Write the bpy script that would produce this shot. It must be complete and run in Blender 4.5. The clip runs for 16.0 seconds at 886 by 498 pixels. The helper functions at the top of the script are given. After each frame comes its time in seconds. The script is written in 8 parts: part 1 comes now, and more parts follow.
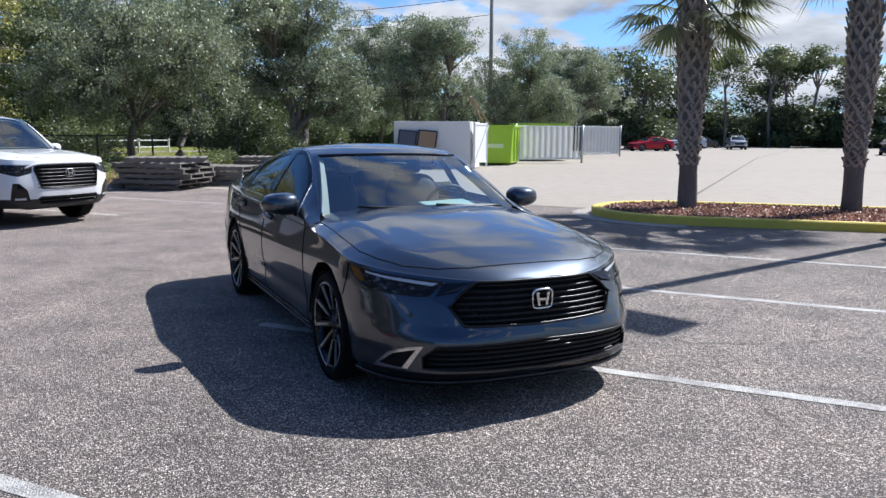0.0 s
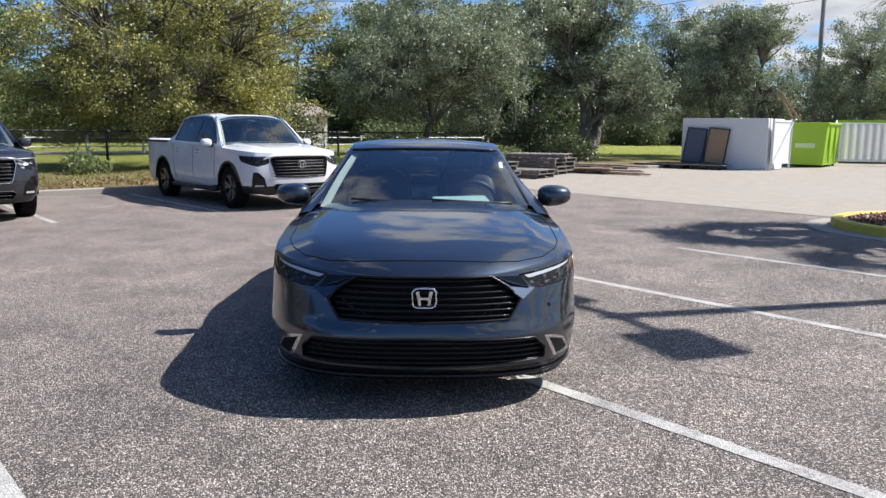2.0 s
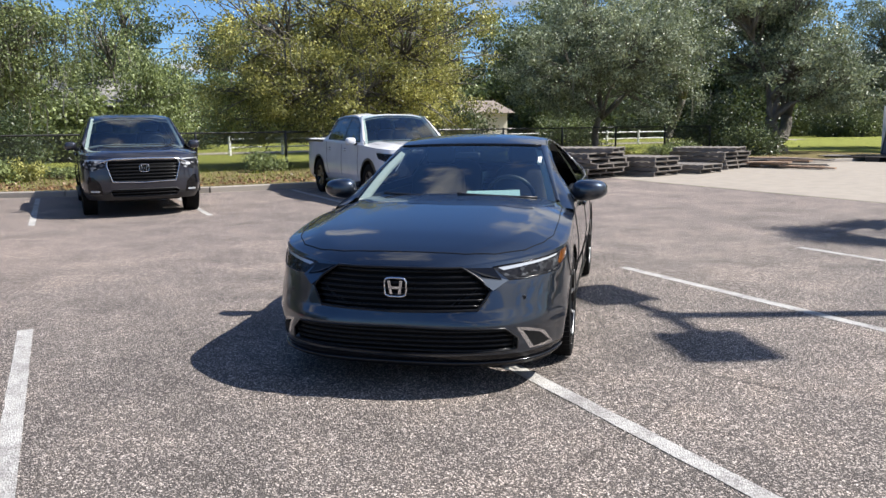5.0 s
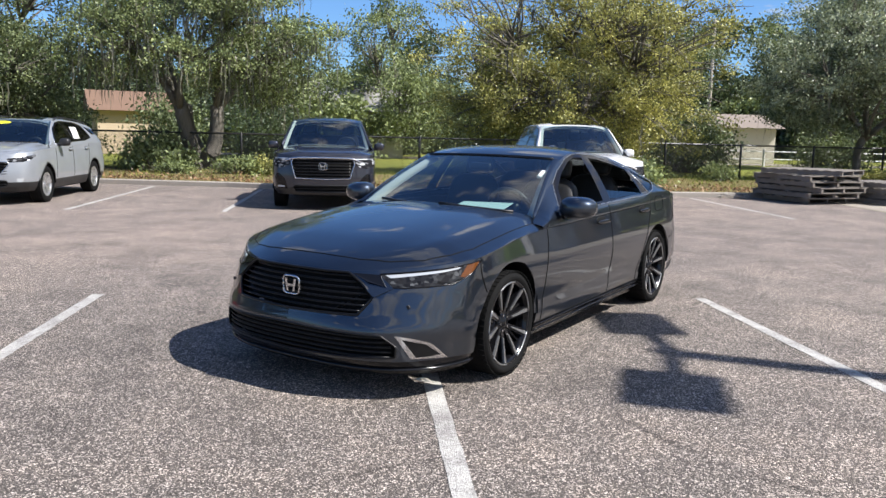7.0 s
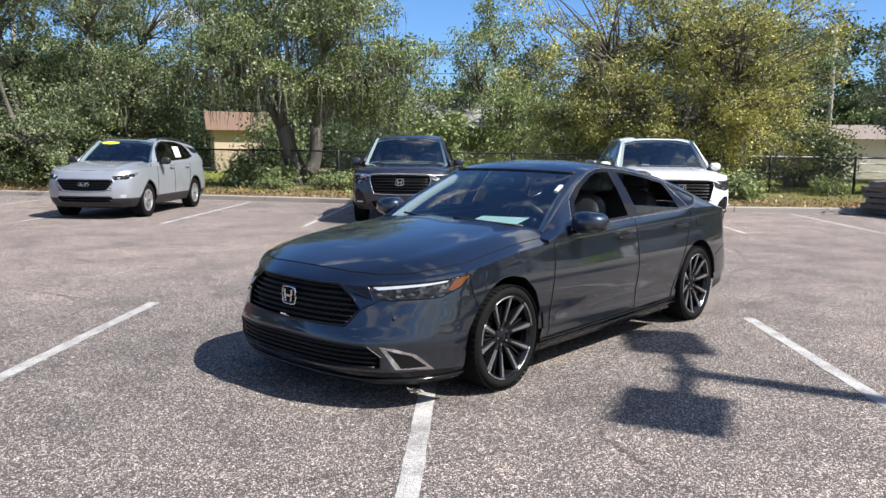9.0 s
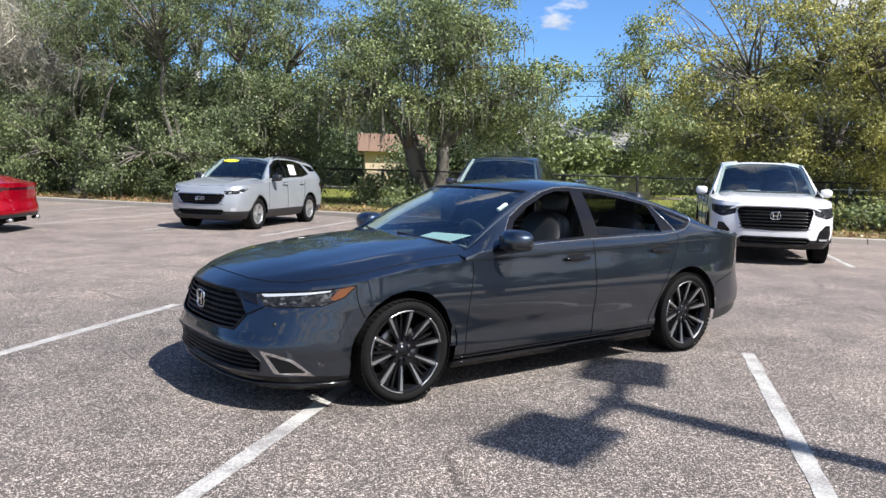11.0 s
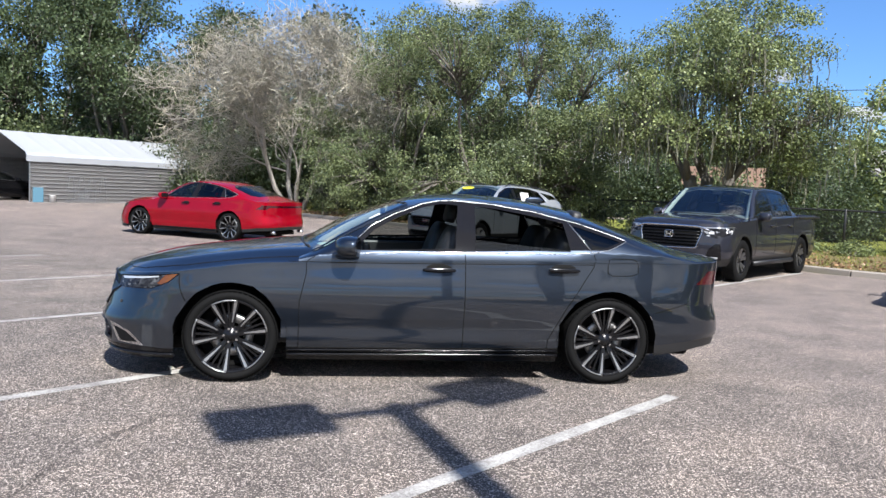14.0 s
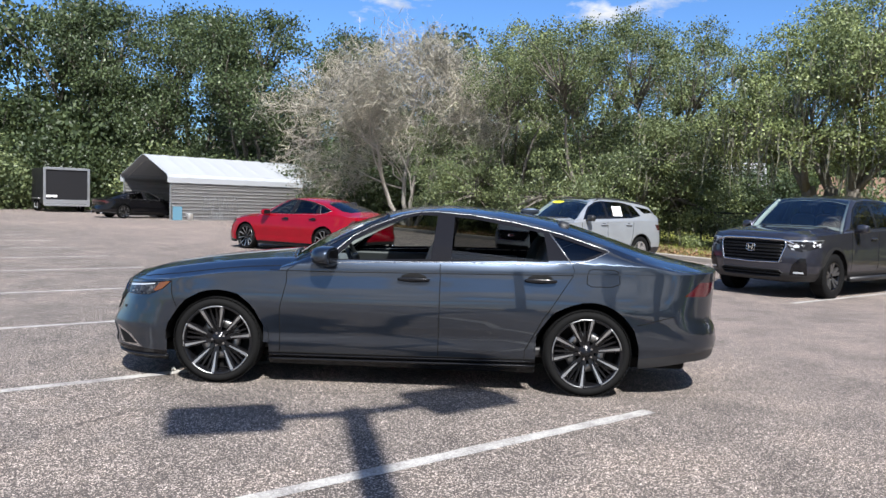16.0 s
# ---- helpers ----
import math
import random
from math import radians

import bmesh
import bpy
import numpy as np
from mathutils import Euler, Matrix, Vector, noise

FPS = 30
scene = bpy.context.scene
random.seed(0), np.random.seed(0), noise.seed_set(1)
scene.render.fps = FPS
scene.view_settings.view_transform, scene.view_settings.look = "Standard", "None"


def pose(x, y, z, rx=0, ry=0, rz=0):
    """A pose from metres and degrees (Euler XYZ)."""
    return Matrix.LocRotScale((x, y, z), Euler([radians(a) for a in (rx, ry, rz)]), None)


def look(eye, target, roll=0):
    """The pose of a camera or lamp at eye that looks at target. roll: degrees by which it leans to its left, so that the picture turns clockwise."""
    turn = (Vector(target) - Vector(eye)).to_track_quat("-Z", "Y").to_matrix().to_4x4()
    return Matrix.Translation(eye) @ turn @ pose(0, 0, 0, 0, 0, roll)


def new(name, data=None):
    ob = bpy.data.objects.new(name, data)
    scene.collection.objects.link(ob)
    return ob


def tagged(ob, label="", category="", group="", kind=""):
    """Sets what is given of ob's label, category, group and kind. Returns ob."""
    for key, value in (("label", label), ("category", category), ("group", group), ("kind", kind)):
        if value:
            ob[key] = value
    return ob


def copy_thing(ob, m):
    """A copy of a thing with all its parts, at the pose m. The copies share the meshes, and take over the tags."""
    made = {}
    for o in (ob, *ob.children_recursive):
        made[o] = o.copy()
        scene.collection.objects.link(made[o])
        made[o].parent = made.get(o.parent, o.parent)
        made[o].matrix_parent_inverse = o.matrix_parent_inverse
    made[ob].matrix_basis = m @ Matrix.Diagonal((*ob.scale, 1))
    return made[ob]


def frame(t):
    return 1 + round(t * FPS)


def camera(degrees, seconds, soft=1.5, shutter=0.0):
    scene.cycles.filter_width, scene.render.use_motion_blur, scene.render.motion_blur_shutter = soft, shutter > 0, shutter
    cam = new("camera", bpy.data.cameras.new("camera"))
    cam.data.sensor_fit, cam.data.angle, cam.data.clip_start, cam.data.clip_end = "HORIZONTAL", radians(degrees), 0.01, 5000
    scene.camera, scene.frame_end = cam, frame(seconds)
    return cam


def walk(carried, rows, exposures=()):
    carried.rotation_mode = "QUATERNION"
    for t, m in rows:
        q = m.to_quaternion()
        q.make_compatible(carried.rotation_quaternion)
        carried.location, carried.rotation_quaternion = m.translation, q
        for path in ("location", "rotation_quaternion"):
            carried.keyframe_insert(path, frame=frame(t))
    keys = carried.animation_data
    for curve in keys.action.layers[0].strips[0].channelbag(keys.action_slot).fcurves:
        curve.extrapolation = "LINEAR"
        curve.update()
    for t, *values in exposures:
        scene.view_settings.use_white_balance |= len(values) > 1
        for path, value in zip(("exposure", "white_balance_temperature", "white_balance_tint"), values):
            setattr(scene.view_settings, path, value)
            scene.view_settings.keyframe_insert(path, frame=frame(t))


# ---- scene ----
cam = camera(59.3, 16.0)
METRES, EYE, TILT, LEAN, TURN = 13.043, 1.5, 0.0, 0.0, 0.0
ROWS = [
    (0.0, 0.0, 0.0, 0.0, 0.07, -8.4, -0.46),
    (0.5, 0.0481, 0.0049, -0.0001, 6.94, -8.7, -0.59),
    (1.0, 0.0963, 0.0142, -0.0001, 13.75, -8.85, -0.66),
    (1.5, 0.1397, 0.0288, -0.0001, 19.7, -8.88, -0.66),
    (2.0, 0.1747, 0.0421, -0.0002, 24.4, -8.75, -0.57),
    (2.5, 0.1956, 0.0487, 0.0009, 27.52, -8.57, -0.42),
    (3.0, 0.2037, 0.0489, 0.0012, 29.28, -8.3, -0.18),
    (5.5, 0.285, 0.1036, -0.0006, 43.16, -9.16, 0.3),
    (6.0, 0.3152, 0.1355, -0.0007, 48.87, -9.1, -0.37),
    (6.5, 0.3435, 0.1679, -0.0009, 54.31, -8.78, -1.0),
    (7.0, 0.3658, 0.1993, 0.0001, 58.82, -8.43, -1.37),
    (7.5, 0.3811, 0.2248, -0.0004, 62.25, -8.08, -1.52),
    (8.0, 0.3884, 0.2399, 0.0005, 64.44, -7.8, -1.43),
    (8.5, 0.3928, 0.2433, 0.0011, 65.8, -7.59, -1.11),
    (9.0, 0.3953, 0.2454, 0.001, 67.06, -7.44, -0.74),
    (11.5, 0.4453, 0.4142, -0.0009, 84.33, -5.47, -2.12),
    (12.0, 0.4507, 0.464, -0.0015, 89.43, -4.9, -2.7),
    (12.5, 0.4543, 0.513, -0.0017, 94.36, -4.41, -2.95),
    (13.0, 0.4524, 0.5621, -0.0024, 99.02, -4.29, -2.9),
    (13.5, 0.4499, 0.6094, -0.0036, 103.25, -4.26, -2.77),
    (14.0, 0.4415, 0.6519, -0.0035, 107.28, -4.4, -2.51),
    (14.5, 0.433, 0.6883, -0.0041, 110.95, -4.31, -2.32),
    (15.0, 0.4228, 0.7174, -0.0042, 114.0, -4.09, -2.11),
    (15.5, 0.4164, 0.7368, -0.0034, 116.15, -3.82, -1.94),
    (16.0, 0.4141, 0.7421, -0.003, 117.37, -3.58, -1.88),
]
walk(cam, [(t, pose(0, 0, EYE, TILT, LEAN, TURN) @ pose(METRES * x, METRES * y, METRES * z, 90 + pitch, roll, yaw)) for t, x, y, z, yaw, pitch, roll in ROWS],
     [(0.0, 0.75, 5950, 10), (1.0, 0.77, 6100, 10), (2.0, 0.78, 6250, 10), (3.0, 0.80, 6350, 10), (5.5, 0.86, 6400, 10), (9.0, 0.91, 6300, 10), (12.0, 0.97, 6250, 10), (14.5, 0.96, 6200, 10), (16.0, 0.93, 6250, 10)])

# ---- world, sun, exposure ----
CLOUD_SHIFT = (0.0, 0.0)
SUN_AZ, SUN_EL = math.atan2(0.622, 0.783), radians(49)
SUN_DIR = Vector((math.cos(SUN_EL) * math.cos(SUN_AZ), math.cos(SUN_EL) * math.sin(SUN_AZ), math.sin(SUN_EL)))
world = bpy.data.worlds.new("world")
scene.world = world
world.use_nodes = True


def build_world():
    nt = world.node_tree
    nt.nodes.clear()
    out = nt.nodes.new("ShaderNodeOutputWorld")
    bg = nt.nodes.new("ShaderNodeBackground")
    bg.inputs["Strength"].default_value = 0.079
    sky = nt.nodes.new("ShaderNodeTexSky")
    sky.sky_type = "NISHITA"
    sky.sun_disc = False
    sky.sun_elevation = SUN_EL
    sky.sun_rotation = math.pi / 2 - SUN_AZ
    sky.dust_density, sky.ozone_density, sky.air_density = 0.6, 2.2, 1.0
    # cumulus banks: noise on the direction, flattened towards the horizon
    tc = nt.nodes.new("ShaderNodeTexCoord")
    sep = nt.nodes.new("ShaderNodeSeparateXYZ")
    nt.links.new(tc.outputs["Generated"], sep.inputs[0])
    addz = nt.nodes.new("ShaderNodeMath"); addz.operation = "ADD"; addz.inputs[1].default_value = 0.22
    nt.links.new(sep.outputs["Z"], addz.inputs[0])
    comb = nt.nodes.new("ShaderNodeCombineXYZ")
    for i, ax in enumerate("XY"):
        dv = nt.nodes.new("ShaderNodeMath"); dv.operation = "DIVIDE"
        nt.links.new(sep.outputs[ax], dv.inputs[0]); nt.links.new(addz.outputs[0], dv.inputs[1])
        nt.links.new(dv.outputs[0], comb.inputs[i])
    mp = nt.nodes.new("ShaderNodeMapping")
    mp.inputs["Location"].default_value = (CLOUD_SHIFT[0], CLOUD_SHIFT[1], 0.0)
    nt.links.new(comb.outputs[0], mp.inputs[0])
    n1 = nt.nodes.new("ShaderNodeTexNoise")
    n1.inputs["Scale"].default_value, n1.inputs["Detail"].default_value, n1.inputs["Roughness"].default_value = 2.3, 9, 0.55
    nt.links.new(mp.outputs[0], n1.inputs["Vector"])
    ramp = nt.nodes.new("ShaderNodeValToRGB")
    ramp.color_ramp.elements[0].position, ramp.color_ramp.elements[1].position = 0.555, 0.625
    lean = nt.nodes.new("ShaderNodeMath"); lean.operation = "MULTIPLY_ADD"
    lean.inputs[1].default_value = 0.16
    bank = nt.nodes.new("ShaderNodeVectorMath"); bank.operation = "DOT_PRODUCT"
    bank.inputs[1].default_value = (0.75, 0.66, 0.0)
    nt.links.new(tc.outputs["Generated"], bank.inputs[0])
    least = nt.nodes.new("ShaderNodeMath"); least.operation = "MAXIMUM"; least.inputs[1].default_value = -0.22
    nt.links.new(bank.outputs["Value"], least.inputs[0])
    nt.links.new(least.outputs[0], lean.inputs[0]); nt.links.new(n1.outputs["Fac"], lean.inputs[2])
    nt.links.new(lean.outputs[0], ramp.inputs[0])
    # cloud colour: bright tops, greyer bellies
    n2 = nt.nodes.new("ShaderNodeTexNoise")
    n2.inputs["Scale"].default_value, n2.inputs["Detail"].default_value = 2.4, 6
    nt.links.new(mp.outputs[0], n2.inputs["Vector"])
    r2 = nt.nodes.new("ShaderNodeValToRGB")
    r2.color_ramp.elements[0].position, r2.color_ramp.elements[0].color = 0.35, (2.6, 2.85, 3.3, 1)
    r2.color_ramp.elements[1].position, r2.color_ramp.elements[1].color = 0.65, (6.8, 6.8, 6.9, 1)
    nt.links.new(n2.outputs["Fac"], r2.inputs[0])
    mix = nt.nodes.new("ShaderNodeMix"); mix.data_type = "RGBA"
    nt.links.new(ramp.outputs["Color"], mix.inputs[0])
    tint = nt.nodes.new("ShaderNodeMix"); tint.data_type = "RGBA"; tint.blend_type = "MULTIPLY"
    tint.inputs[0].default_value = 1.0
    tint.inputs[7].default_value = (0.57, 0.81, 1.14, 1)
    nt.links.new(sky.outputs[0], tint.inputs[6])
    nt.links.new(tint.outputs[2], mix.inputs[6])
    nt.links.new(r2.outputs["Color"], mix.inputs[7])
    nt.links.new(mix.outputs[2], bg.inputs["Color"])
    nt.links.new(bg.outputs[0], out.inputs[0])


build_world()
sun_data = bpy.data.lights.new("sun", "SUN")
sun_data.energy, sun_data.angle, sun_data.color = 5.0, radians(0.55), (1.0, 0.955, 0.90)
sun = new("sun", sun_data)
sun.matrix_world = look((20, 16, 40), Vector((20, 16, 40)) - SUN_DIR)

# ---- materials ----


class Mat:
    """A small builder for node materials."""

    def __init__(self, name):
        self.m = bpy.data.materials.new(name)
        self.m.use_nodes = True
        self.nt = self.m.node_tree
        self.b = self.nt.nodes["Principled BSDF"]
        self.tc = None

    def node(self, kind, **values):
        n = self.nt.nodes.new(kind)
        for k, v in values.items():
            if k == "op":
                n.operation = v
            elif k == "dt":
                n.data_type = v
            elif k == "feature":
                n.feature = v
            else:
                n.inputs[int(k[1:]) if k[0] == "i" and k[1:].isdigit() else k].default_value = v
        return n

    def link(self, a, b):
        self.nt.links.new(a, b)

    def coord(self, scale=(1, 1, 1), kind="Object"):
        if self.tc is None:
            self.tc = self.node("ShaderNodeTexCoord")
        mp = self.node("ShaderNodeMapping", Scale=scale)
        self.link(self.tc.outputs[kind], mp.inputs[0])
        return mp.outputs[0]

    def noise(self, scale, detail=4, rough=0.5, vec=None):
        n = self.node("ShaderNodeTexNoise", Scale=scale, Detail=detail, Roughness=rough)
        self.link(vec if vec is not None else self.coord(), n.inputs["Vector"])
        return n.outputs["Fac"]

    def voronoi(self, scale, vec=None, feature="F1", out="Distance"):
        n = self.node("ShaderNodeTexVoronoi", feature=feature, Scale=scale)
        self.link(vec if vec is not None else self.coord(), n.inputs["Vector"])
        return n.outputs[out]

    def ramp(self, fac, stops):
        n = self.node("ShaderNodeValToRGB")
        els = n.color_ramp.elements
        while len(els) < len(stops):
            els.new(0.5)
        for e, (p, c) in zip(els, stops):
            e.position, e.color = p, (*c, 1) if len(c) == 3 else c
        self.link(fac, n.inputs[0])
        return n.outputs["Color"]

    def mix(self, fac, a, b, mode="MIX"):
        n = self.node("ShaderNodeMix", dt="RGBA")
        n.blend_type = mode
        for k, v in ((0, fac), (6, a), (7, b)):
            if isinstance(v, (int, float)):
                n.inputs[k].default_value = v
            elif isinstance(v, tuple):
                n.inputs[k].default_value = (*v, 1)
            else:
                self.link(v, n.inputs[k])
        return n.outputs[2]

    def math(self, op, a, b=0.0):
        n = self.node("ShaderNodeMath", op=op)
        for k, v in ((0, a), (1, b)):
            if isinstance(v, (int, float)):
                n.inputs[k].default_value = v
            else:
                self.link(v, n.inputs[k])
        return n.outputs[0]

    def color(self, c):
        if isinstance(c, tuple):
            self.b.inputs["Base Color"].default_value = (*c, 1)
        else:
            self.link(c, self.b.inputs["Base Color"])
        return self

    def set(self, **kw):
        names = {"rough": "Roughness", "metal": "Metallic", "spec": "Specular IOR Level", "coat": "Coat Weight", "coat_rough": "Coat Roughness",
                 "coat_ior": "Coat IOR", "trans": "Transmission Weight", "ior": "IOR", "alpha": "Alpha", "emit": "Emission Strength", "sss": "Subsurface Weight"}
        for k, v in kw.items():
            s = self.b.inputs[names[k]]
            if isinstance(v, (int, float)):
                s.default_value = v
            else:
                self.link(v, s)
        return self

    def bump(self, height, strength=0.3, dist=0.01):
        n = self.node("ShaderNodeBump", Strength=strength, Distance=dist)
        self.link(height, n.inputs["Height"])
        self.link(n.outputs[0], self.b.inputs["Normal"])
        return self


def simple(name, c, rough=0.5, metal=0.0, grain=0.12, scale=30.0, bump=0.0, **kw):
    """A plain surface with a slight two-scale variation of colour and gloss."""
    k = Mat(name)
    f = k.noise(scale, 5, 0.6)
    g = k.noise(scale * 0.09, 3)
    dark = tuple(v * (1 - grain) for v in c)
    lite = tuple(min(1, v * (1 + grain)) for v in c)
    k.color(k.mix(0.35, k.mix(f, dark, lite), k.mix(g, dark, lite)))
    k.set(rough=k.math("MULTIPLY", k.math("ADD", k.math("MULTIPLY", f, 0.5), 0.75), rough), metal=metal, **kw)
    if bump:
        k.bump(f, bump, 0.004)
    return k.m


def asphalt_material():
    k = Mat("asphalt")
    v = k.coord()
    big = k.noise(0.16, 5, 0.6, v)
    mid = k.noise(1.3, 5, 0.65, v)
    vor = k.voronoi(165.0, v, out="Color")
    stone = k.node("ShaderNodeSeparateColor")
    k.link(vor, stone.inputs[0])
    vor2 = k.voronoi(100.0, v, out="Color")
    stone2 = k.node("ShaderNodeSeparateColor")
    k.link(vor2, stone2.inputs[0])
    tone = k.ramp(stone.outputs[0], [(0.0, (0.022, 0.020, 0.019)), (0.45, (0.098, 0.094, 0.089)), (0.80, (0.150, 0.134, 0.126)), (0.89, (0.82, 0.75, 0.71))])
    tone2 = k.ramp(stone2.outputs[1], [(0.0, (0.05, 0.045, 0.043)), (0.6, (0.125, 0.112, 0.106)), (0.9, (0.15, 0.133, 0.124)), (0.94, (0.78, 0.72, 0.69))])
    base = k.mix(0.45, tone, tone2)
    wash = k.ramp(big, [(0.3, (0.79, 0.75, 0.70)), (0.5, (1.035, 0.975, 0.90)), (0.7, (1.36, 1.24, 1.11))])
    base = k.mix(1.0, base, wash, "MULTIPLY")
    # the asphalt turns paler and pinker from the near bays out across the aisle
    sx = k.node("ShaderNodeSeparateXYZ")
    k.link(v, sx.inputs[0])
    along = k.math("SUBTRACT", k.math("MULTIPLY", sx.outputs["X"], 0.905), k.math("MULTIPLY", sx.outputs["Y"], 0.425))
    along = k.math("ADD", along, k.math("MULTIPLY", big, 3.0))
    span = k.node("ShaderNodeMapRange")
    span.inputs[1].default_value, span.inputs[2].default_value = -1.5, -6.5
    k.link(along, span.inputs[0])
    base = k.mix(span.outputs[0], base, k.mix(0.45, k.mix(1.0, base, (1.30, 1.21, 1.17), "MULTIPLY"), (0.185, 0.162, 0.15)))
    stain = k.ramp(mid, [(0.3, (0.70, 0.70, 0.70)), (0.5, (1, 1, 1)), (0.72, (1.26, 1.23, 1.19))])
    base = k.mix(1.0, base, stain, "MULTIPLY")
    # hairline cracks
    warp = k.node("ShaderNodeTexNoise", Scale=1.1, Detail=4)
    k.link(v, warp.inputs["Vector"])
    wv = k.mix(0.25, v, warp.outputs["Color"])
    crack = k.voronoi(0.16, wv, feature="DISTANCE_TO_EDGE")
    line = k.ramp(crack, [(0.0, (0.45, 0.45, 0.45)), (0.0025, (1, 1, 1))])
    base = k.mix(k.ramp(mid, [(0.45, (0, 0, 0)), (0.6, (1, 1, 1))]), base, k.mix(1.0, base, line, "MULTIPLY"))
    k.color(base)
    k.set(rough=0.86, spec=0.35)
    d = k.voronoi(120.0, v)
    k.bump(k.math("ADD", d, k.math("MULTIPLY", mid, 0.6)), 0.75, 0.012)
    return k.m


def concrete_material():
    k = Mat("concrete")
    v = k.coord()
    a, b, c = k.noise(0.12, 5, 0.6, v), k.noise(2.5, 6, 0.6, v), k.noise(45.0, 3, 0.5, v)
    base = k.mix(a, (0.235, 0.200, 0.158), (0.305, 0.264, 0.214))
    base = k.mix(1.0, base, k.ramp(b, [(0.3, (0.82, 0.82, 0.82)), (0.6, (1.04, 1.04, 1.04))]), "MULTIPLY")
    base = k.mix(0.2, base, k.mix(c, (0.3, 0.28, 0.25), (0.6, 0.56, 0.5)))
    k.color(base).set(rough=0.9, spec=0.3).bump(c, 0.2, 0.004)
    return k.m


def grass_material(name="lawn", a=(0.16, 0.20, 0.03), b=(0.32, 0.36, 0.07)):
    k = Mat(name)
    v = k.coord()
    f, g, h = k.noise(0.25, 5, 0.65, v), k.noise(3.0, 5, 0.7, v), k.noise(38.0, 4, 0.6, v)
    c = k.mix(f, a, b)
    c = k.mix(k.math("MULTIPLY", g, 0.5), c, (0.30, 0.25, 0.10))
    c = k.mix(1.0, c, k.ramp(h, [(0.3, (0.45, 0.45, 0.45)), (0.7, (1.35, 1.35, 1.35))]), "MULTIPLY")
    k.color(c).set(rough=0.95, spec=0.1).bump(h, 1.0, 0.06)
    return k.m


def leaf_material(name, dark, lite, sun_tint=(0.24, 0.275, 0.08)):
    """Leaves: each one varies; light passes through the thin blade."""
    k = Mat(name)
    geo = k.node("ShaderNodeNewGeometry")
    info = k.node("ShaderNodeObjectInfo")
    c = k.mix(geo.outputs["Random Per Island"], dark, lite)
    # clump-level light and shade put into the colour by coarse noise
    clump = k.noise(0.55, 3, 0.5)
    c = k.mix(1.0, c, k.ramp(clump, [(0.3, (0.50, 0.54, 0.56)), (0.7, (1.5, 1.44, 1.28))]), "MULTIPLY")
    k.color(c).set(rough=0.44, spec=0.38)
    tr = k.node("ShaderNodeBsdfTranslucent")
    k.link(k.mix(0.4, c, sun_tint), tr.inputs["Color"])
    ms = k.node("ShaderNodeMixShader", i0=0.26)
    k.link(k.b.outputs[0], ms.inputs[1])
    k.link(tr.outputs[0], ms.inputs[2])
    k.link(ms.outputs[0], k.nt.nodes["Material Output"].inputs["Surface"])
    return k.m


def bark_material(name, dark, lite):
    k = Mat(name)
    v = k.coord((6, 6, 1.3))
    f, g = k.noise(3.0, 6, 0.7, v), k.noise(0.8, 3, 0.5)
    c = k.mix(f, dark, lite)
    c = k.mix(k.math("MULTIPLY", g, 0.3), c, (0.24, 0.235, 0.20))
    k.color(c).set(rough=0.95, spec=0.15).bump(f, 1.0, 0.05)
    return k.m


M_ASPHALT = asphalt_material()
M_CONCRETE = concrete_material()
M_LAWN = grass_material()
M_VERGE = grass_material("verge_grass", (0.11, 0.095, 0.045), (0.25, 0.20, 0.10))
M_LEAF_DARK = leaf_material("leaf_oak_dark", (0.042, 0.062, 0.030), (0.225, 0.272, 0.135))
M_LEAF_DEEP = leaf_material("leaf_oak_deep", (0.028, 0.043, 0.023), (0.100, 0.138, 0.068))
M_LEAF_YELLOW = leaf_material("leaf_oak_yellow", (0.12, 0.13, 0.045), (0.50, 0.48, 0.17), (0.46, 0.45, 0.09))
M_LEAF_GREY = leaf_material("leaf_oak_silver", (0.065, 0.088, 0.058), (0.43, 0.48, 0.35))
M_LEAF_MID = leaf_material("leaf_mid", (0.055, 0.080, 0.037), (0.315, 0.370, 0.165))
M_LEAF_BARE = leaf_material("leaf_dry", (0.22, 0.205, 0.17), (0.50, 0.475, 0.41), (0.3, 0.29, 0.24))
M_MOSS = leaf_material("hanging_moss", (0.10, 0.10, 0.08), (0.225, 0.225, 0.18), (0.2, 0.2, 0.15))
M_PALM = leaf_material("palm_leaf", (0.06, 0.085, 0.03), (0.16, 0.19, 0.085), (0.3, 0.34, 0.1))
M_BARK = bark_material("bark_oak", (0.06, 0.053, 0.046), (0.23, 0.205, 0.175))
# grey-dark palm bark, darkened further to put shade between the leaf stubs
M_BARK_PALM_SHADE_GREY = bark_material("bark_palm_shade_grey", (0.055, 0.048, 0.042), (0.24, 0.215, 0.19))
M_BARK_PALM = bark_material("bark_palm", (0.10, 0.088, 0.076), (0.62, 0.55, 0.475))
M_BARK_GREY = bark_material("bark_grey", (0.26, 0.235, 0.205), (0.48, 0.44, 0.39))
M_CURB = simple("kerb_concrete", (0.30, 0.27, 0.235), 0.9, grain=0.25, scale=14, bump=0.3)
M_KERB_YELLOW = simple("kerb_yellow_paint", (0.62, 0.47, 0.07), 0.7, grain=0.22, scale=9, bump=0.2)
M_IRON = simple("black_coated_steel", (0.018, 0.018, 0.018), 0.45, grain=0.3, scale=20)
M_STEEL = simple("galvanised_steel", (0.42, 0.43, 0.44), 0.42, 0.9, grain=0.15, scale=16)
M_WOOD_GREY = simple("weathered_wood", (0.17, 0.150, 0.132), 0.85, grain=0.5, scale=6, bump=0.4)
M_WHITE_PANEL = simple("white_painted_steel", (0.74, 0.74, 0.72), 0.5, grain=0.06, scale=3)
M_LINE = None


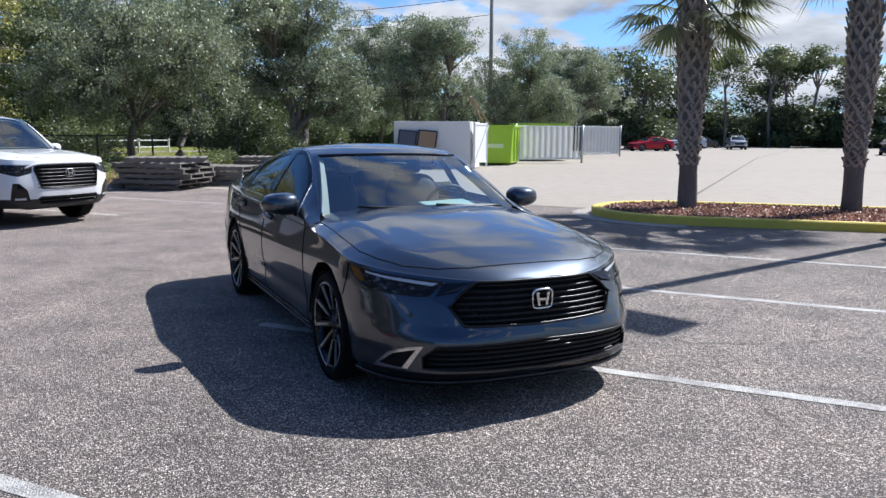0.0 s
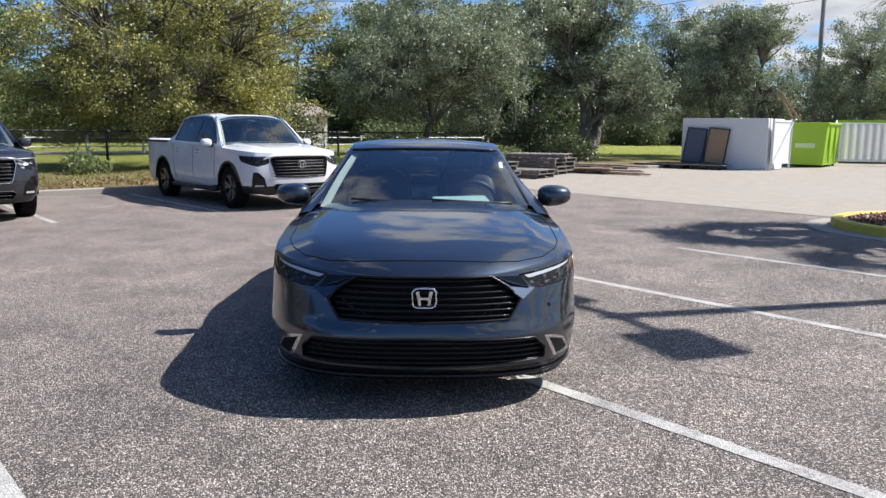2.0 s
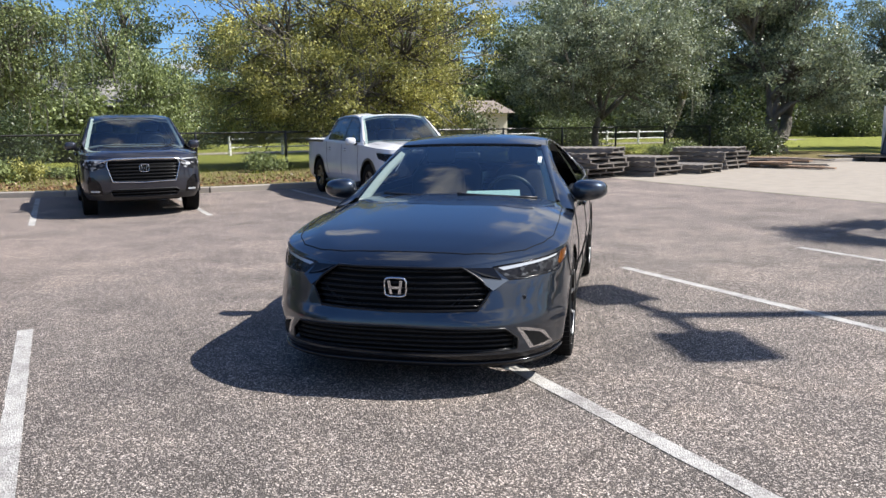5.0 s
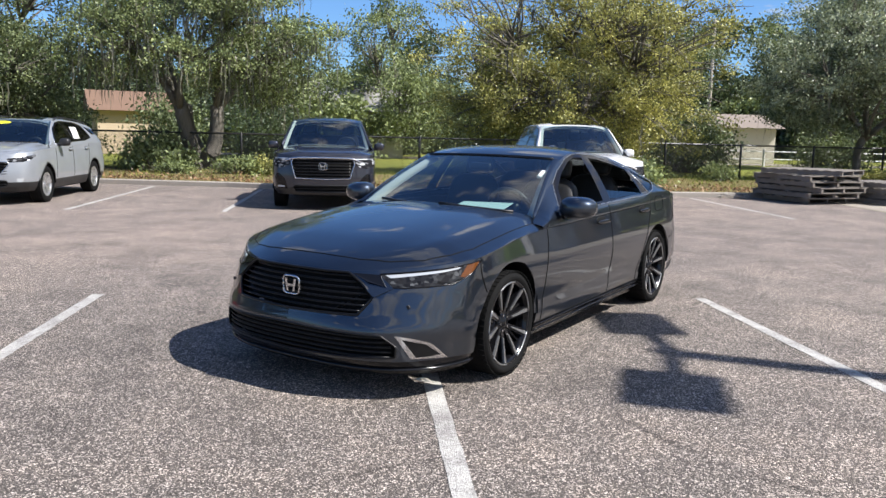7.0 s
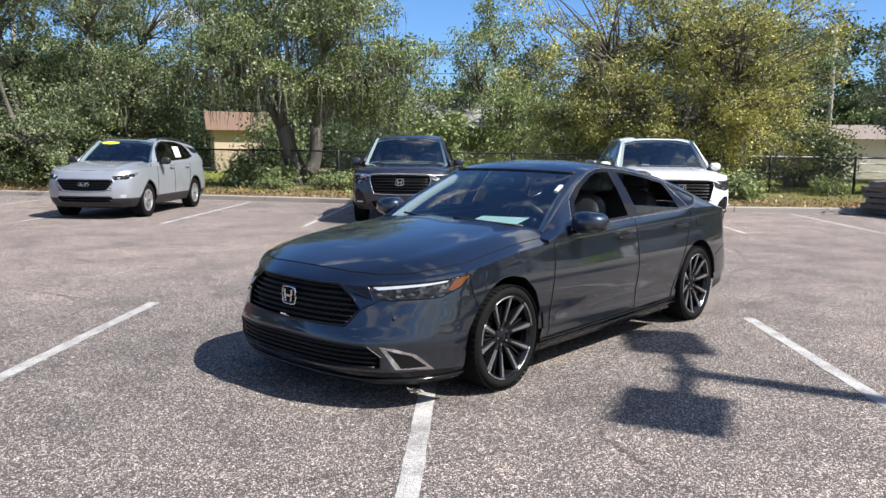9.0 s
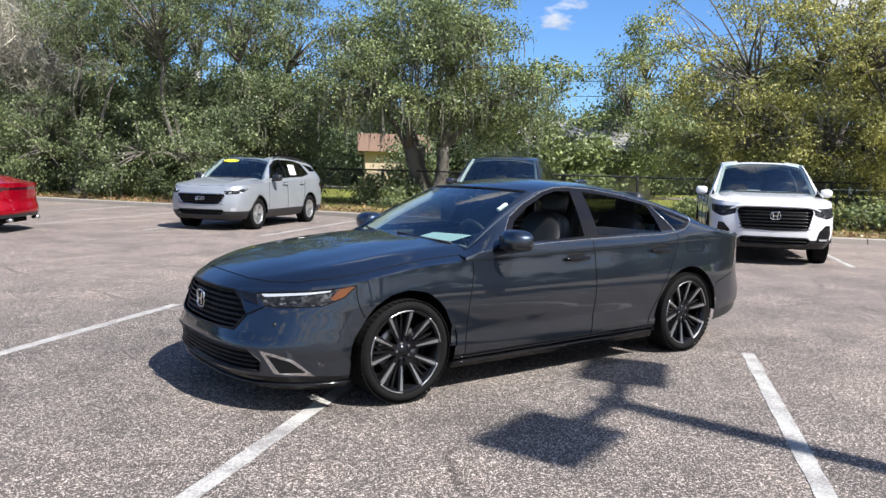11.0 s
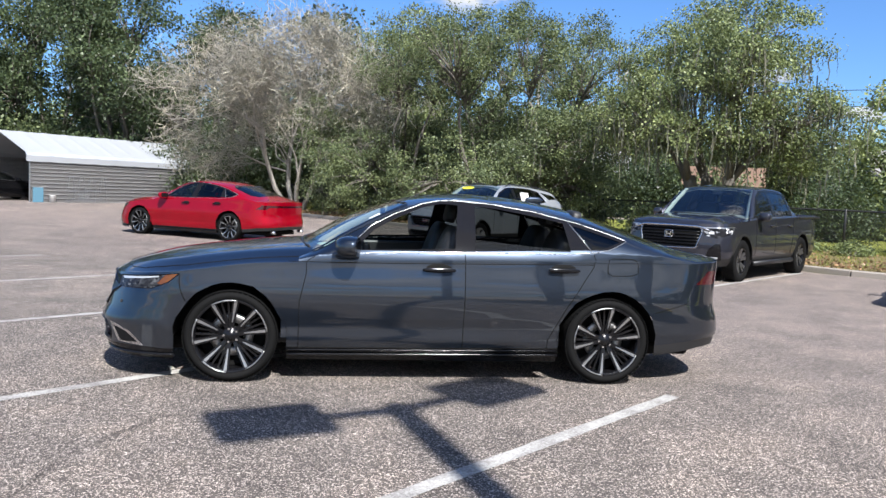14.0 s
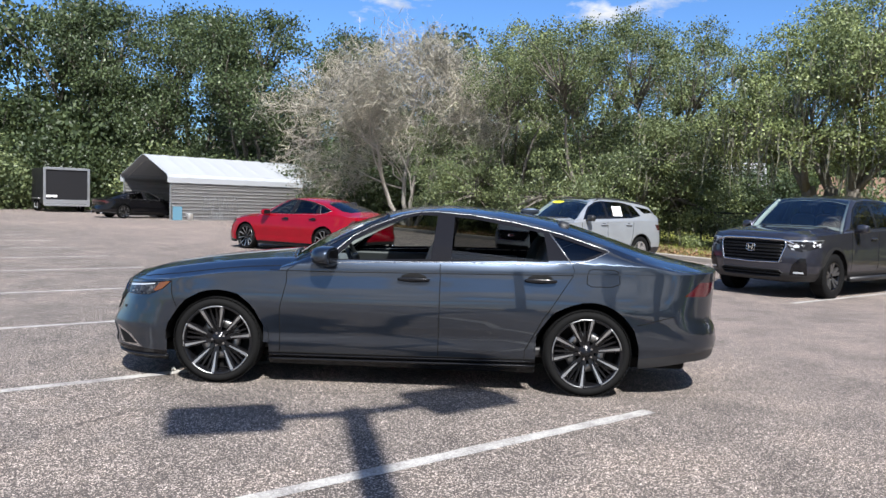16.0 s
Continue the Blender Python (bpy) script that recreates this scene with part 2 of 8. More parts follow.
def line_material():
    k = Mat("road_paint_white")
    v = k.coord()
    f, g, h = k.noise(60.0, 5, 0.7, v), k.noise(4.0, 4, 0.6, v), k.voronoi(120.0, v, out="Color")
    wear = k.math("ADD", k.math("MULTIPLY", f, 0.6), k.math("MULTIPLY", g, 0.5))
    c = k.mix(k.ramp(wear, [(0.46, (0, 0, 0)), (0.68, (1, 1, 1))]), (0.50, 0.485, 0.45), (0.20, 0.185, 0.175))
    k.color(c).set(rough=0.75, spec=0.35)
    k.bump(k.voronoi(120.0, v), 0.6, 0.01)
    return k.m


M_LINE = line_material()

# ---- mesh helpers ----


def mesh_object(name, verts, faces, mat, smooth=False):
    me = bpy.data.meshes.new(name)
    me.from_pydata([tuple(v) for v in verts], [], faces)
    me.materials.append(mat)
    if smooth:
        me.polygons.foreach_set("use_smooth", [True] * len(me.polygons))
    me.update()
    return new(name, me)


def from_bm(name, bm, mat, smooth=False):
    me = bpy.data.meshes.new(name)
    bm.to_mesh(me)
    bm.free()
    me.materials.append(mat)
    if smooth:
        me.polygons.foreach_set("use_smooth", [True] * len(me.polygons))
    return new(name, me)


def part(name, bm, mat, parent, label="", smooth=False):
    """Links a bmesh as one mesh object under a thing or a part."""
    ob = from_bm(name, bm, mat, smooth)
    ob.parent = parent
    return tagged(ob, label)


def thing(name, m, label, category, group="", kind=""):
    e = new(name)
    e.matrix_world = m
    return tagged(e, label, category, group, kind)


def add_box(bm, c, s, bevel=0.0, m=None):
    """A box of full size s about c, with bevelled edges."""
    r = bmesh.ops.create_cube(bm, size=1.0)
    vs = r["verts"]
    for v in vs:
        v.co = Vector((c[0] + v.co.x * s[0], c[1] + v.co.y * s[1], c[2] + v.co.z * s[2]))
    if bevel:
        es = list({e for v in vs for e in v.link_edges})
        r = bmesh.ops.bevel(bm, geom=es, offset=bevel, segments=2, affect="EDGES", profile=0.5)
        vs = list({v for f in r["faces"] for v in f.verts} | {v for v in vs if v.is_valid})
    if m is not None:
        bmesh.ops.transform(bm, matrix=m, verts=[v for v in vs if v.is_valid])
    return vs


def box_bm(c, s, bevel=0.0, m=None):
    bm = bmesh.new()
    add_box(bm, c, s, bevel, m)
    return bm


def add_tube(bm, pts, radii, sides=8, caps=True):
    """A tapered tube along points."""
    pts = [Vector(p) for p in pts]
    if isinstance(radii, (int, float)):
        radii = [radii] * len(pts)
    rings = []
    up = Vector((0, 0, 1))
    for i, p in enumerate(pts):
        d = (pts[min(i + 1, len(pts) - 1)] - pts[max(i - 1, 0)]).normalized()
        a = d.cross(up)
        if a.length < 0.05:
            a = d.cross(Vector((1, 0, 0)))
        a.normalize()
        b = d.cross(a)
        rings.append([bm.verts.new(p + radii[i] * (math.cos(k) * a + math.sin(k) * b)) for k in (2 * math.pi * j / sides for j in range(sides))])
    for r0, r1 in zip(rings, rings[1:]):
        for j in range(sides):
            bm.faces.new((r0[j], r0[(j + 1) % sides], r1[(j + 1) % sides], r1[j]))
    if caps and sides > 2:
        bm.faces.new(rings[0][::-1])
        bm.faces.new(rings[-1])


def tube_bm(pts, radii, sides=8):
    bm = bmesh.new()
    add_tube(bm, pts, radii, sides)
    return bm


def lathe_bm(profile, sides=32, axis="Y"):
    """Turns (radius, height) pairs round an axis."""
    bm = bmesh.new()
    rings = []
    for r, h in profile:
        ring = []
        for j in range(sides):
            a = 2 * math.pi * j / sides
            x, z = r * math.cos(a), r * math.sin(a)
            ring.append(bm.verts.new((x, h, z) if axis == "Y" else (x, z, h)))
        rings.append(ring)
    for r0, r1 in zip(rings, rings[1:]):
        for j in range(sides):
            bm.faces.new((r0[j], r1[j], r1[(j + 1) % sides], r0[(j + 1) % sides]))
    bmesh.ops.recalc_face_normals(bm, faces=bm.faces)
    return bm


D = Vector((0.905, -0.425, 0))   # along the parking lines
N = Vector((0.425, 0.905, 0))    # across them


def nd(n, d, z=0.0):
    return N * n + D * d + Vector((0, 0, z))


def sheet(name, pts, z, mat, label, category, kind="structure"):
    """A flat polygon of ground."""
    ob = mesh_object(name, [(p[0], p[1], z) for p in pts], [list(range(len(pts)))], mat)
    return tagged(ob, label, category, kind=kind)

# ---- ground ----
CURB = [(34, -16.9), (16, -16.6), (5, -16.2), (1, -17.4), (-4, -18.2), (-9, -18.5), (-16, -19.3), (-27, -20.4), (-34, -21.0)]
PAD = [(-9.5, 22.8), (-6.2, 20.75), (-2.19, 18.7), (3.0, 16.1), (4.4, 17.2), (40, 12), (150, 12), (150, 140), (10, 140), (0, 60), (-4.6, 33)]


def curb_d(n):
    for (n0, d0), (n1, d1) in zip(CURB, CURB[1:]):
        if n1 <= n <= n0:
            return d0 + (d1 - d0) * (n0 - n) / (n0 - n1)
    return CURB[0][1] if n > CURB[0][0] else CURB[-1][1]


def build_ground():
    # one sheet to the horizon; lawns start behind the kerb
    R = 2400
    bm = bmesh.new()
    rings = [0.0, 6, 14, 30, 60, 120, 300, 800, R]
    segs = 48
    prev = None
    for r in rings:
        if r == 0:
            continue
        ring = [bm.verts.new((r * math.cos(2 * math.pi * j / segs) - 4, r * math.sin(2 * math.pi * j / segs) + 8, -0.02)) for j in range(segs)]
        if prev is None:
            bm.faces.new(ring)
        else:
            for j in range(segs):
                bm.faces.new((prev[j], prev[(j + 1) % segs], ring[(j + 1) % segs], ring[j]))
        prev = ring
    bmesh.ops.recalc_face_normals(bm, faces=bm.faces)
    tagged(from_bm("ground", bm, M_LAWN), "mown green lawn reaching to the woods", "ground", kind="structure")
    lot = [nd(n, d) for n, d in CURB] + [nd(-60, -26), nd(-90, -10), nd(-90, 70), nd(40, 70), Vector((40, 12, 0)), Vector((4.4, 17.2, 0)), Vector((3, 16.1, 0)), Vector((-2.19, 18.7, 0)), Vector((-6.2, 20.75, 0))]
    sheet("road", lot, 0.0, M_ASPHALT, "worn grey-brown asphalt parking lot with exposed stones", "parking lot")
    pad = sheet("pavement", PAD, 0.006, M_CONCRETE, "pale sunlit concrete yard with joints", "concrete yard")
    bm = bmesh.new()
    for a, b in (((5.2, 17.1), (22.2, 55.5)), ((2.2, 35.7), (40, 31.0)), ((22.2, 55.5), (50, 110))):
        a, b = Vector((*a, 0.011)), Vector((*b, 0.011))
        s = (b - a).normalized().cross(Vector((0, 0, 1))) * 0.035
        bm.faces.new([bm.verts.new(p) for p in (a - s, b - s, b + s, a + s)])
    ob = from_bm("joint", bm, simple("joint_tar", (0.09, 0.08, 0.07), 0.8))
    ob.parent = pad


build_ground()


def strip_object(name, pts, half, z0, z1, mat, bevel=0.02):
    """A raised strip along a line: a kerb stone run."""
    bm = bmesh.new()
    rows = []
    for i, p in enumerate(pts):
        p = Vector((p[0], p[1], 0))
        q0, q1 = Vector(pts[max(i - 1, 0)][:2]), Vector(pts[min(i + 1, len(pts) - 1)][:2])
        s = Vector((-(q1 - q0).y, (q1 - q0).x, 0)).normalized()
        sec = [(-half, z0), (-half, z1 - bevel), (-half + bevel, z1), (half - bevel, z1), (half, z1 - bevel), (half, z0)]
        rows.append([bm.verts.new(p + s * a + Vector((0, 0, z))) for a, z in sec])
    for r0, r1 in zip(rows, rows[1:]):
        for j in range(5):
            bm.faces.new((r0[j], r0[j + 1], r1[j + 1], r1[j]))
    bm.faces.new(rows[0]); bm.faces.new(rows[-1][::-1])
    bmesh.ops.recalc_face_normals(bm, faces=bm.faces)
    return from_bm(name, bm, mat)


# kerb in cast lengths of about three metres, with joints
def build_kerb():
    root = thing("kerb", Matrix(), "grey concrete kerb edging the parking lot", "kerb", kind="structure")
    n = 33.0
    while n > -34:
        step = 3.05
        pts = [nd(n - s, curb_d(n - s) - 0.08) for s in (0.01, step / 2, step - 0.01)]
        ob = strip_object("kerb_stone", pts, 0.085, -0.02, 0.13, M_CURB)
        ob.parent = root
        n -= step
    verge = mesh_object("verge", *verge_mesh(), M_VERGE, True)
    tagged(verge, "rough grassy verge with fallen leaves behind the kerb", "verge", kind="structure")


def verge_mesh():
    vs, fs = [], []
    ns = [34 - i * 0.8 for i in range(86)]
    ds = [0.16, 0.5, 1.0, 1.8, 2.8, 4.0, 5.2, 6.5, 8.0]
    for n in ns:
        for k, e in enumerate(ds):
            p = nd(n, curb_d(n) - e)
            bumpz = 0.05 * noise.noise(p * 0.9) + 0.03 * noise.noise(p * 2.7)
            z = 0.11 if k == 0 else 0.13 + bumpz if k < 8 else -0.04
            vs.append((p.x, p.y, z))
    w = len(ds)
    for i in range(len(ns) - 1):
        for k in range(w - 1):
            a = i * w + k
            fs.append((a, a + 1, a + w + 1, a + w))
    return vs, fs


build_kerb()


def paint_line(n, d0, d1, width=0.105, z=0.004, group="painted parking lines", skew=0.0):
    """A worn painted parking line with a slightly ragged outline."""
    bm = bmesh.new()
    k = max(2, int(abs(d1 - d0) / 0.12))
    rows = []
    for i in range(k + 1):
        d = d0 + (d1 - d0) * i / k
        w = width / 2
        j0, j1 = 0.008 * noise.noise(Vector((d * 5, n, 1))), 0.008 * noise.noise(Vector((d * 5, n, 7)))
        nn = n + skew * (d - d0)
        rows.append([bm.verts.new(nd(nn - w + j0, d, z)), bm.verts.new(nd(nn + w + j1, d, z))])
    for a, b in zip(rows, rows[1:]):
        bm.faces.new((a[0], a[1], b[1], b[0]))
    ob = from_bm("parking_line", bm, M_LINE)
    bmesh_flip(ob)
    return tagged(ob, "worn white painted parking line on asphalt", "line marking", group)


def bmesh_flip(ob):
    me = ob.data
    if me.polygons and me.polygons[0].normal.z < 0:
        me.flip_normals()


for n_line, d_start in ((2.06, -3.92), (4.83, -3.85), (7.63, -3.78), (10.3, -3.8), (-0.93, -4.03), (-4.1, -3.7), (-6.9, -3.8), (-9.7, -3.8), (-12.5, -3.8), (-15.3, -3.8)):
    paint_line(n_line, d_start, 1.65)
for n_line in (-20.0, -14.5, -9.0, -6.3, -3.55, -0.82, 1.93, 4.68, 7.42, 10.16, 12.9):
    paint_line(n_line, -11.2, curb_d(n_line) + 0.4, 0.10)

# ---- island with two palms ----


def island_outline(inset=0.0):
    pts = []
    ax = Vector((0.965, -0.262, 0)); ay = Vector((0.262, 0.965, 0))
    c = Vector((4.55, 14.75, 0))
    r = 1.62 - inset
    for k in range(13):
        a = math.pi / 2 + math.pi * k / 12
        pts.append(c + ax * (r * math.cos(a)) + ay * (r * math.sin(a)))
    far = c + ax * 14
    pts.append(far - ay * r)
    pts.append(far + ay * r)
    return pts


def build_island():
    root = thing("traffic_island", Matrix(), "kerbed planting island with bark mulch and yellow painted kerb", "traffic island", kind="structure")
    line = island_outline()
    ring = [p[:] for p in line[:13]]
    far0, far1 = line[13], line[14]
    a = strip_object("kerb_front", [*(r for r in ring[6:]), *[Vector(ring[12]).lerp(far0, i / 7) for i in range(1, 8)]], 0.09, 0, 0.15, M_KERB_YELLOW)
    b = strip_object("kerb_back", [*[Vector(far1).lerp(Vector(ring[0]), i / 7) for i in range(7)], *(r for r in ring[:7])], 0.09, 0, 0.15, M_KERB_YELLOW)
    apron = strip_object("gutter", [Vector(p) + (Vector(p) - Vector((4.55, 14.75, 0))).normalized() * 0.26 for p in ring[3:]], 0.2, 0.0, 0.012, M_CURB, 0.004)
    inner = island_outline(0.06)
    mulch = simple("bark_mulch", (0.16, 0.075, 0.05), 0.95, grain=0.6, scale=22, bump=1.0)
    bed = mesh_object("mulch_bed", [(p[0], p[1], 0.12) for p in inner], [list(range(len(inner)))], mulch)
    for o in (a, b, apron, bed):
        o.parent = root
    # bark chips lying loose
    rng = random.Random(5)
    vs, fs = [], []
    ax = Vector((0.965, -0.262, 0)); ay = Vector((0.262, 0.965, 0))
    for i in range(9000):
        s, w = rng.uniform(-1.4, 6.5), rng.uniform(-1.45, 1.45)
        if s < 0 and math.hypot(s, w) > 1.45:
            continue
        p = Vector((4.55, 14.75, 0.125)) + ax * s + ay * w + Vector((0, 0, rng.uniform(0, 0.02)))
        add_quad(vs, fs, p, rng, 0.05, 0.02)
    chips = mesh_object("mulch_chips", vs, fs, leaf_material("bark_chips", (0.06, 0.028, 0.02), (0.42, 0.22, 0.16), (0.2, 0.1, 0.06)))
    chips.parent = root
    tagged(chips, "red-brown bark chips", kind="stuff")


def add_quad(vs, fs, p, rng, length, width, d=None, up=None):
    """One leaf or chip: a diamond folded along its middle."""
    if d is None:
        d = Vector((rng.gauss(0, 1), rng.gauss(0, 1), rng.gauss(0, 0.6)))
    d = d.normalized()
    s = d.cross(up if up is not None else Vector((rng.gauss(0, 1), rng.gauss(0, 1), rng.gauss(0, 1))))
    if s.length < 1e-3:
        s = Vector((1, 0, 0))
    s = s.normalized() * width
    i = len(vs)
    vs.extend((p, p + d * length * 0.45 + s, p + d * length, p + d * length * 0.45 - s))
    fs.append((i, i + 1, i + 2, i + 3))


build_island()

# ---- trees ----


def leaves_mesh(name, pts, count_per, spread, length, width, mat, rng, droop=0.0):
    """Diamond leaves scattered in clumps; numpy keeps it quick."""
    g = np.random.default_rng(rng.randrange(1 << 30))
    c = np.repeat(np.array(pts, dtype=float), count_per, axis=0)
    m = len(c)
    off = g.normal(0, 1, (m, 3)) * np.array(spread)
    p = c + off
    d = g.normal(0, 1, (m, 3)); d[:, 2] -= droop
    d /= np.linalg.norm(d, axis=1)[:, None]
    u = g.normal(0, 1, (m, 3)) + np.array([0, 0, 0.8])
    s = np.cross(d, u); s /= np.maximum(np.linalg.norm(s, axis=1), 1e-6)[:, None]
    L = (length * g.uniform(0.6, 1.3, m))[:, None]
    W = (width * g.uniform(0.6, 1.3, m))[:, None]
    v = np.stack([p, p + d * L * 0.5 + s * W, p + d * L, p + d * L * 0.5 - s * W], axis=1).reshape(-1, 3)
    me = bpy.data.meshes.new(name)
    me.vertices.add(4 * m); me.loops.add(4 * m); me.polygons.add(m)
    me.vertices.foreach_set("co", v.astype(np.float32).ravel())
    me.loops.foreach_set("vertex_index", np.arange(4 * m, dtype=np.int32))
    me.polygons.foreach_set("loop_start", np.arange(0, 4 * m, 4, dtype=np.int32))
    me.polygons.foreach_set("loop_total", np.full(m, 4, dtype=np.int32))
    me.materials.append(mat)
    me.update(calc_edges=True)
    return me


def curve_pts(a, b, sag, rng, k=5):
    a, b = Vector(a), Vector(b)
    w = Vector((rng.gauss(0, 1), rng.gauss(0, 1), 0)) * (b - a).length * 0.07
    return [a.lerp(b, i / k) + w * math.sin(math.pi * i / k) + Vector((0, 0, sag * math.sin(math.pi * i / k))) for i in range(k + 1)]


def make_tree(seed, height, radius, leaf_mat, bark=None, clumps=150, per=90, low=0.28, moss=0.0, leaf=0.17, trunk_r=0.26, stems=1, spread=0.5, twigs=0, skirt=0, twig_r=1.0):
    """A broad tree: trunk, limbs to every clump, leaves round the twig ends, gaps between."""
    rng = random.Random(seed)
    bark = bark or M_BARK
    root = new("tree")
    fork_z = height * low * rng.uniform(0.85, 1.1)
    bm = bmesh.new()
    bases = []
    for s in range(stems):
        a = 2 * math.pi * s / stems + rng.uniform(0, 1)
        foot = Vector((math.cos(a), math.sin(a), 0)) * (0 if stems == 1 else trunk_r * 1.5)
        top = Vector((foot.x * 3 + rng.gauss(0, 0.25), foot.y * 3 + rng.gauss(0, 0.25), fork_z))
        add_tube(bm, [foot + Vector((0, 0, -0.15)), foot + Vector((0, 0, 0.25)), *curve_pts(foot + Vector((0, 0, 0.7)), top, 0, rng, 4)],
                 [trunk_r * 1.55, trunk_r * 1.15, trunk_r, trunk_r * 0.96, trunk_r * 0.9, trunk_r * 0.86, trunk_r * 0.82], 9)
        bases.append(top)
    # crown lobes
    lobes = []
    for i in range(7):
        a = 2 * math.pi * i / 7 + rng.uniform(-0.4, 0.4)
        q = rng.uniform(0.35, 0.72) * radius
        lobes.append((Vector((q * math.cos(a), q * math.sin(a), height * rng.uniform(low + 0.12, 0.82))), rng.uniform(0.34, 0.55) * radius))
    lobes.append((Vector((rng.gauss(0, 0.1), rng.gauss(0, 0.1), 0)) * radius + Vector((0, 0, height * 0.84)), 0.42 * radius))
    for i in range(skirt):
        a = 2 * math.pi * i / skirt + rng.uniform(-0.3, 0.3)
        q = rng.uniform(0.5, 0.8) * radius
        lobes.append((Vector((q * math.cos(a), q * math.sin(a), height * rng.uniform(low + 0.02, low + 0.14))), rng.uniform(0.32, 0.45) * radius))
    centres = []
    for c, r in lobes:
        base = min(bases, key=lambda b: (b.xy - c.xy).length)
        hub = base.lerp(c, 0.62)
        add_tube(bm, curve_pts(base - Vector((0, 0, 0.2)), hub, 0.25, rng, 4), [trunk_r * f for f in (0.52, 0.42, 0.33, 0.25, 0.18)], 7)
        for k in range(int(clumps / len(lobes))):
            v = Vector((rng.gauss(0, 1), rng.gauss(0, 1), rng.gauss(0, 1))).normalized()
            p = c + Vector((v.x * r, v.y * r, v.z * r * 0.82)) * (rng.uniform(0.45, 1.15) if rng.random() > 0.13 else rng.uniform(1.15, 1.38))
            floor_z = height * low * (0.4 if skirt else 0.75)
            if p.z < floor_z:
                p.z = floor_z * rng.uniform(1.0, 1.3)
            p.z = min(p.z, height * rng.uniform(0.9, 1.08))
            centres.append(p)
            if k % 2 == 0:
                add_tube(bm, curve_pts(hub.lerp(c, rng.uniform(0, 0.5)), p, 0.1, rng, 3), [trunk_r * f for f in (0.22, 0.14, 0.08, 0.03)], 5)
            if twigs and k % 2:
                for _ in range(twigs):
                    e = p + Vector((rng.gauss(0, 0.85), rng.gauss(0, 0.85), rng.gauss(0.0, 0.6)))
                    add_tube(bm, curve_pts(hub.lerp(p, rng.uniform(0.45, 0.9)), e, 0.2, rng, 3), [v * twig_r for v in (0.03, 0.022, 0.016, 0.008)], 3)
    tr = part("trunk", bm, bark, root, smooth=True)
    me = leaves_mesh("crown", centres, max(20, int(per * 0.74)), (spread, spread, spread * 0.62), leaf * 1.05, leaf * 0.36, leaf_mat, rng, 0.25)
    cr = new("crown", me)
    cr.parent = root
    if moss:
        vs, fs = [], []
        for c in centres:
            if rng.random() < moss and c.z < height * 0.8:
                for _ in range(rng.randint(6, 13)):
                    p = c + Vector((rng.gauss(0, 0.35), rng.gauss(0, 0.35), rng.gauss(-0.1, 0.15)))
                    n_seg, ln = 4, rng.uniform(0.35, 1.35)
                    a = rng.uniform(0, math.pi)
                    s = Vector((math.cos(a), math.sin(a), 0)) * rng.uniform(0.010, 0.030)
                    i0 = len(vs)
                    for q in range(n_seg + 1):
                        w = (1 - q / n_seg) ** 0.6
                        o = p + Vector((rng.gauss(0, 0.03), rng.gauss(0, 0.03), -ln * q / n_seg))
                        vs.extend((o - s * w, o + s * w))
                    for q in range(n_seg):
                        fs.append((i0 + 2 * q, i0 + 2 * q + 1, i0 + 2 * q + 3, i0 + 2 * q + 2))
        mo = mesh_object("hanging_moss", vs, fs, M_MOSS)
        mo.parent = root
        tagged(mo, "grey hanging strands of moss", kind="stuff")
    return root


def make_bare_tree(seed, height, bark, leaf_mat):
    """A leafless crown: limbs that fork again and again into fine arching twigs."""
    rng = random.Random(seed)
    root = new("tree")
    bm = bmesh.new()
    tips = []

    def grow(p, d, length, r, depth):
        bend = Vector((rng.gauss(0, 0.16), rng.gauss(0, 0.16), 0.10 if depth < 2 else -0.05))
        pts = [p, p + d * length * 0.36, p + (d + bend).normalized() * length * 0.70, p + (d + bend * 1.8).normalized() * length]
        r1 = max(0.010, r * 0.55)
        add_tube(bm, pts, [r, r * 0.85, (r + r1) / 2, r1], 6 if depth < 2 else 3, False)
        if depth == 4:
            tips.append(pts[-1])
            return
        for i in range(5 if depth else 6):
            f = rng.uniform(0.4, 1.0) if i else 1.0
            q = p.lerp(pts[-1], f) if f > 0.98 else pts[1].lerp(pts[2], (f - 0.36) / 0.34) if f < 0.7 else pts[2].lerp(pts[3], (f - 0.7) / 0.3)
            side = Vector((rng.gauss(0, 1), rng.gauss(0, 1), rng.gauss(0, 0.8)))
            e = (d + side.normalized() * rng.uniform(0.45, 0.95)).normalized()
            grow(q, e, length * rng.uniform(0.55, 0.72), max(0.011, r1 * rng.uniform(0.5, 0.75)), depth + 1)
    for i in range(4):
        a = 2 * math.pi * i / 4 + rng.uniform(-0.4, 0.4)
        t = rng.uniform(0.35, 0.75)
        grow(Vector((0.15 * math.cos(a), 0.15 * math.sin(a), -0.1)), Vector((t * math.cos(a), t * math.sin(a), 1)).normalized(), height * 0.46, 0.13, 0)
    part("trunk", bm, bark, root, smooth=True)
    cr = new("crown", leaves_mesh("crown", tips, 8, (0.30, 0.30, 0.26), 0.62, 0.012, leaf_mat, rng, 0.1))
    cr.parent = root
    return root


def place(ob, x, y, label, turn=0.0, scale=1.0, group="", z=-0.02):
    ob.matrix_world = Matrix.Translation((x, y, z)) @ Matrix.Rotation(turn, 4, "Z") @ Matrix.Scale(scale, 4)
    return tagged(ob, label, "tree", group)


def copy_tree(ob, x, y, turn, sx, sz, label="", group="", z=-0.02):
    c = copy_thing(ob, Matrix())
    c.matrix_basis = Matrix.Translation((x, y, z)) @ Matrix.Rotation(turn, 4, "Z") @ Matrix.Diagonal((sx, sx, sz, 1))
    return tagged(c, label, "tree", group)


